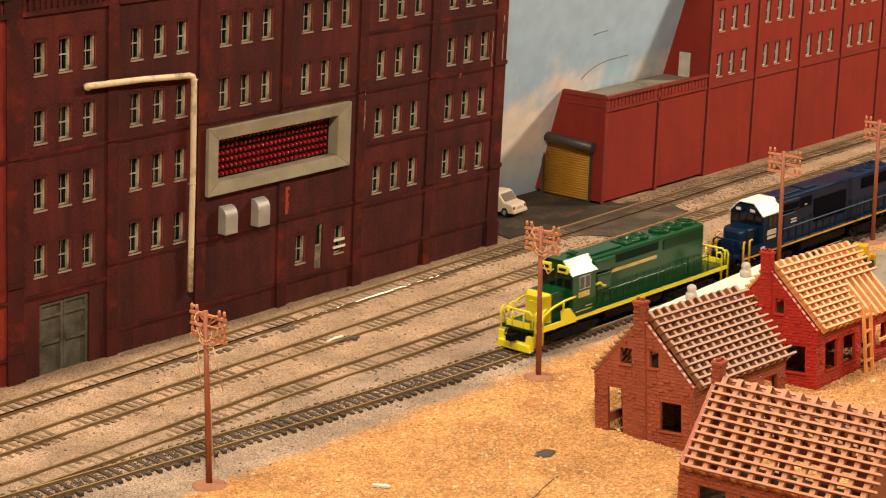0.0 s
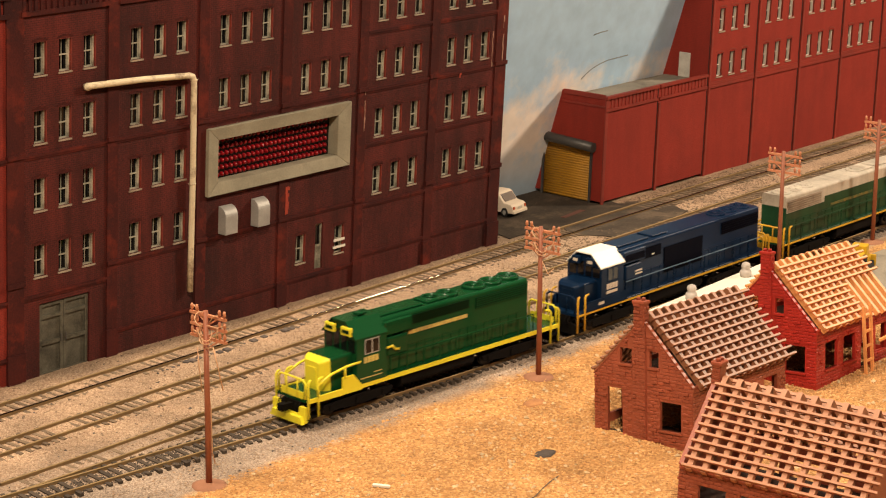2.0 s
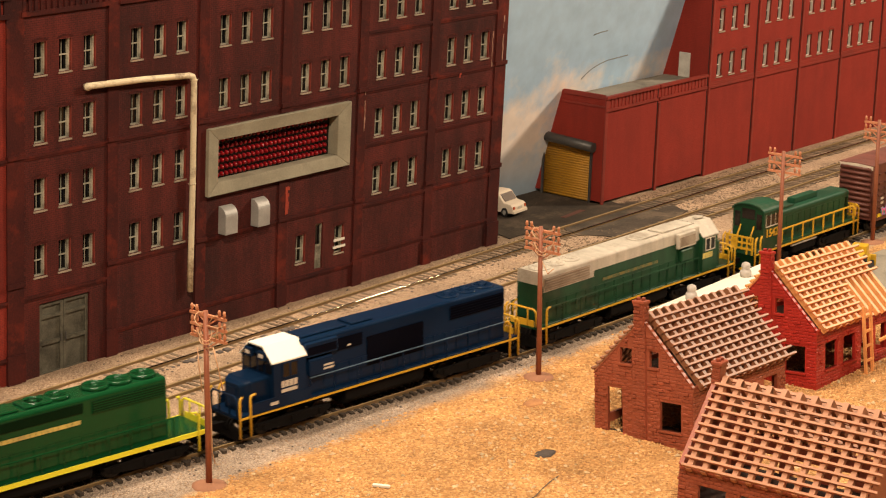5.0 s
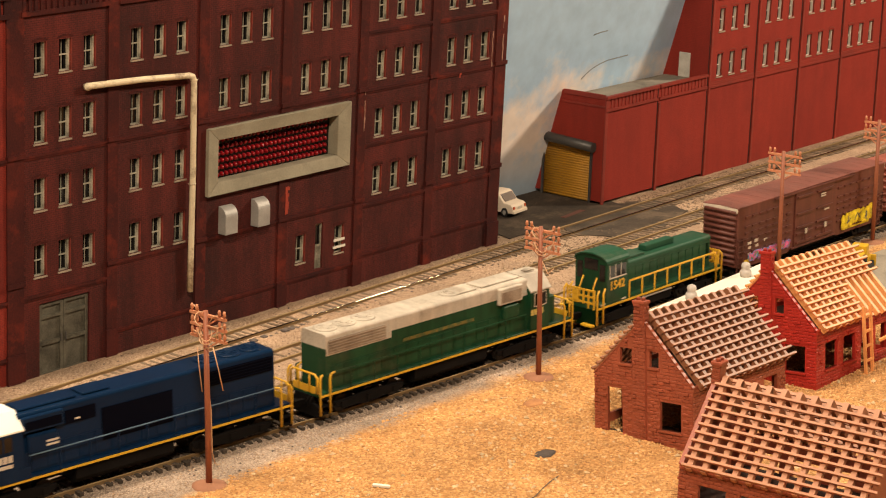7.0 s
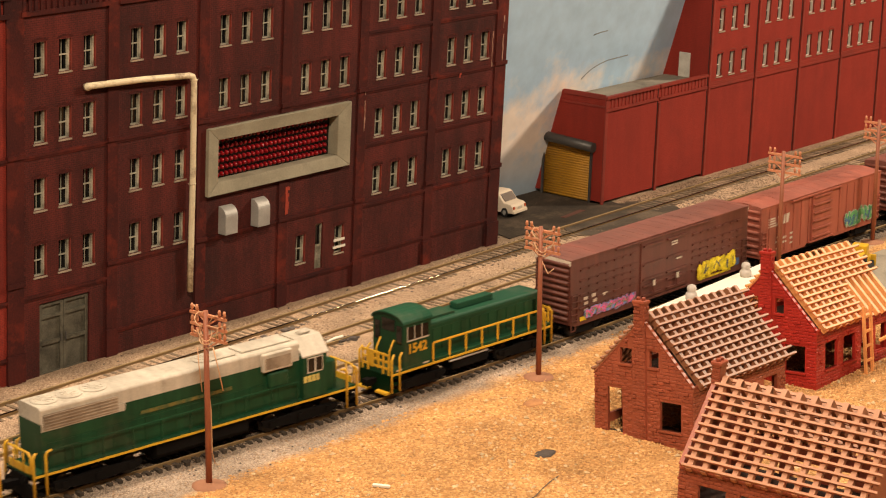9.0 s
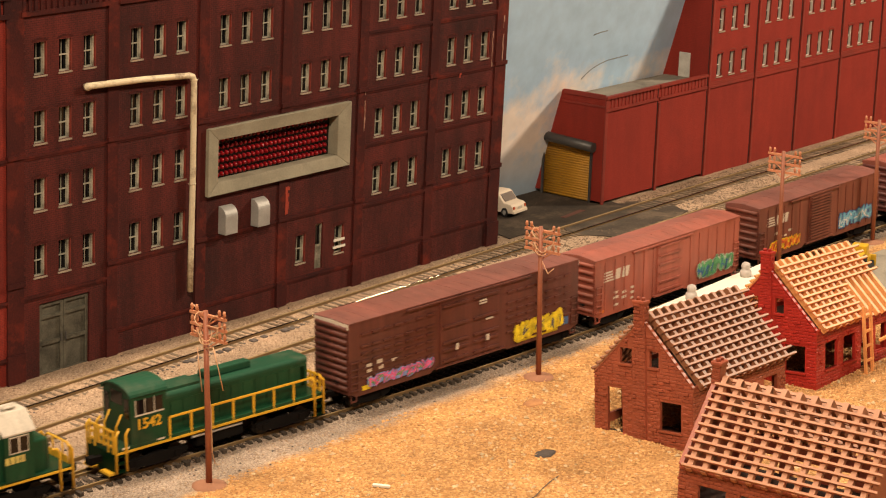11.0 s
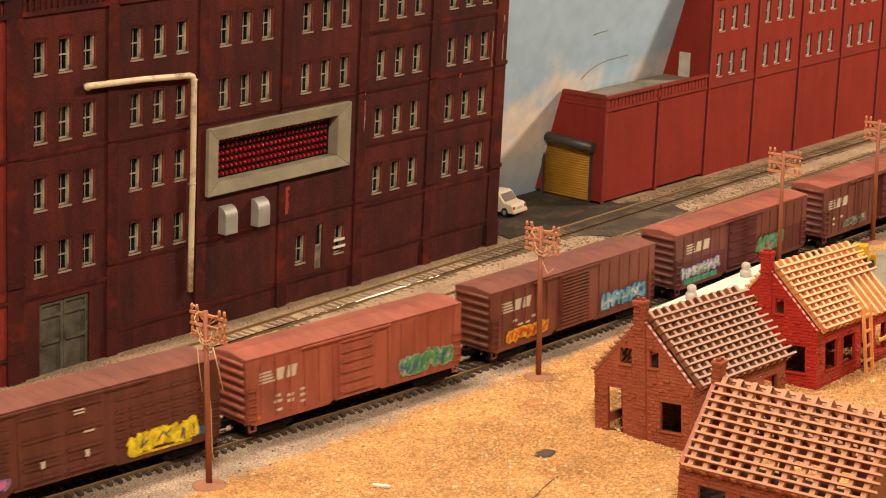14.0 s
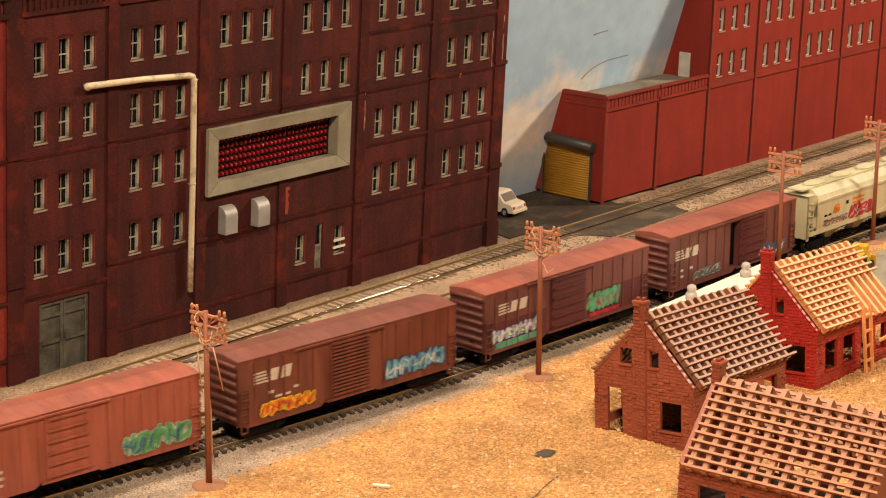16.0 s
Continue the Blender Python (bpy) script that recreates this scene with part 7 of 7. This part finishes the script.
road_diesel("road_locomotive", 1381, 1148, "weathered green diesel locomotive with a dirty white roof running backwards", GREEN_DULL, ROOF_WHITE, ROOF_WHITE, YELLOW_DULL, YELLOW_DULL, GREEN_DULL, GREEN_DARK,
            cab=(1264.5 - 1191, 1264.5 - 1173), nose_end=1264.5 - 1160, hood_end=1264.5 - 1372, deck=17.0, sill=2.2, flip=True, white_line=43.5, fans=((-98, 7.0), (-82, 7.0), (-66, 7.0), (10, 6.0)), box_x=(44, 66), eave=43.8, peak=53.4, hood_top=51.6, hood_w=11.4, stripe=(-42, 22, 34.2, 36.4, mat("worn_gold_lettering", (0.16, 0.13, 0.03), 0.5, other=(0.05, 0.09, 0.035), patch=260, mix=0.2)))
switcher(1121, 969)

car = boxcar(951, 737, BOX_BROWN, ROOF_BROWN, "tall brown boxcar with double doors and yellow graffiti", eave=57.0, style="hicube", door=(-28, 28))
graffiti(car, -90, -42, 12.5, 26.0, 16.55, SPRAY["lemon"], SPRAY["yellow"], SPRAY["grey"], 5, 6, "yellow and blue sprayed graffiti")
bars(car, [(-86, -46, 11.6, 13.0)], 15.7, SPRAY["yellow"], "paint_stroke")
bars(car, [(-97, -86, 14, 19.5)], 15.68, SPRAY["blue"], "paint_stroke")
graffiti(car, 36, 90, 13.0, 20.5, 16.55, SPRAY["pink"], SPRAY["periwinkle"], SPRAY["green"], 8, 8, "pink and blue sprayed graffiti")
bars(car, [(88, 92.5, 26.5, 28.6), (79, 83.5, 27, 29.4), (66, 71, 25.4, 27.4), (88, 92, 23, 25.2), (78, 82, 23, 25.4), (88, 92, 18.4, 20.2)], 15.9, LETTER_WHITE)
bars(car, [(-14, -7, 48.6, 49.6), (-14, -7, 46.8, 47.8), (-20, -13, 35, 36.2)], 17.6, LETTER_WHITE)
bars(car, [(89, 96, 12, 15)], 15.7, SPRAY["yellow"], "paint_stroke")

car = boxcar(718, 542, BOX_RED, ROOF_DUST, "faded red boxcar with a ribbed door and green graffiti", style="ribbed", door=(-12, 16))
emblem(car, 78, 34.2, 15.7)
bars(car, [(62, 66, 23.6, 25.4), (52, 57, 22, 23.8), (43, 47, 23.6, 25.2), (61, 67, 20, 21.8), (52, 57, 18.4, 20.2), (42, 47, 19.8, 21.6), (61, 66, 14.6, 16.2), (43, 47, 16, 17.4)], 15.75, LETTER_WHITE)
graffiti(car, -79, -34, 12.5, 26.5, 16.3, SPRAY["green"], SPRAY["pale"], SPRAY["blue"], 12, 6, "green and grey sprayed graffiti")
bars(car, [(76, 82, 12.5, 14.5)], 15.75, SPRAY["orange"], "paint_patch")

car = boxcar(515, 338, BOX_RUST, ROOF_BROWN, "rust brown boxcar with a fine-ribbed door and orange and blue graffiti", style="fine", door=(-14, 18))
emblem(car, 77, 35.0, 15.7)
graffiti(car, 31, 72, 12.5, 22.5, 16.3, SPRAY["orange"], SPRAY["yellow"], SPRAY["red"], 14, 6, "orange, red and yellow sprayed graffiti")
graffiti(car, -77, -29, 14.5, 27.5, 16.3, SPRAY["sky"], SPRAY["blue"], SPRAY["white"], 15, 7, "light blue sprayed graffiti")
bars(car, [(62, 66, 27, 28.8), (43, 47, 26.6, 28.2), (56, 61, 23.6, 25), (49, 53, 23.6, 25)], 15.75, LETTER_WHITE)

car = boxcar(312, 137, BOX_PLUM, ROOF_DUST, "plum brown boxcar with a maroon door and green and red graffiti", style="ribbed", door=(-16, 20), door_m=DOOR_PLUM)
emblem(car, 74, 34.8, 15.7)
graffiti(car, 32, 80, 16.5, 26, 16.3, SPRAY["white"], SPRAY["periwinkle"], SPRAY["green"], 17, 7, "white and green sprayed graffiti")
bars(car, [(34, 78, 11.8, 16)], 15.78, SPRAY["teal"], "paint_stroke")
part("paint_band", b_of(24, 86, 15.6, 15.72, 12, 30), DOOR_PLUM, car)
part("paint_band", b_of(-85, -19, 15.6, 15.72, 12, 31), DOOR_PLUM, car)
graffiti(car, -53, -21, 16, 30, 16.3, SPRAY["teal"], SPRAY["green"], SPRAY["magenta"], 18, 4, "green and red sprayed graffiti")
bars(car, [(-54, -22, 12.5, 15)], 15.78, SPRAY["magenta"], "paint_stroke")

car = boxcar(111, -56, BOX_PLUM, ROOF_DUST, "dusty brown boxcar with its door partly open", style="ribbed", door=(-38, -6), door_m=DOOR_PLUM, open_gap=(-6, 6))
emblem(car, 76, 32.5, 15.7)
bars(car, [(66, 70, 23, 24.8), (54, 58, 23, 24.8), (66, 70, 18.5, 20.2)], 15.75, LETTER_WHITE)
graffiti(car, 20, 52, 13.5, 21, 16.3, SPRAY["grey"], SPRAY["pale"], None, 21, 5, "faint grey sprayed graffiti")
graffiti(car, -68, -34, 13, 23, 16.3, SPRAY["grey"], SPRAY["blue"], SPRAY["white"], 22, 5, "dark grey sprayed graffiti")

hopper(-75, -258)


def motions():
    times = [0.5 * i for i in range(33)]
    for root, centre, base in TRAIN:
        walk(root, [(t, car_pose(centre, base, t)) for t in times])


motions()
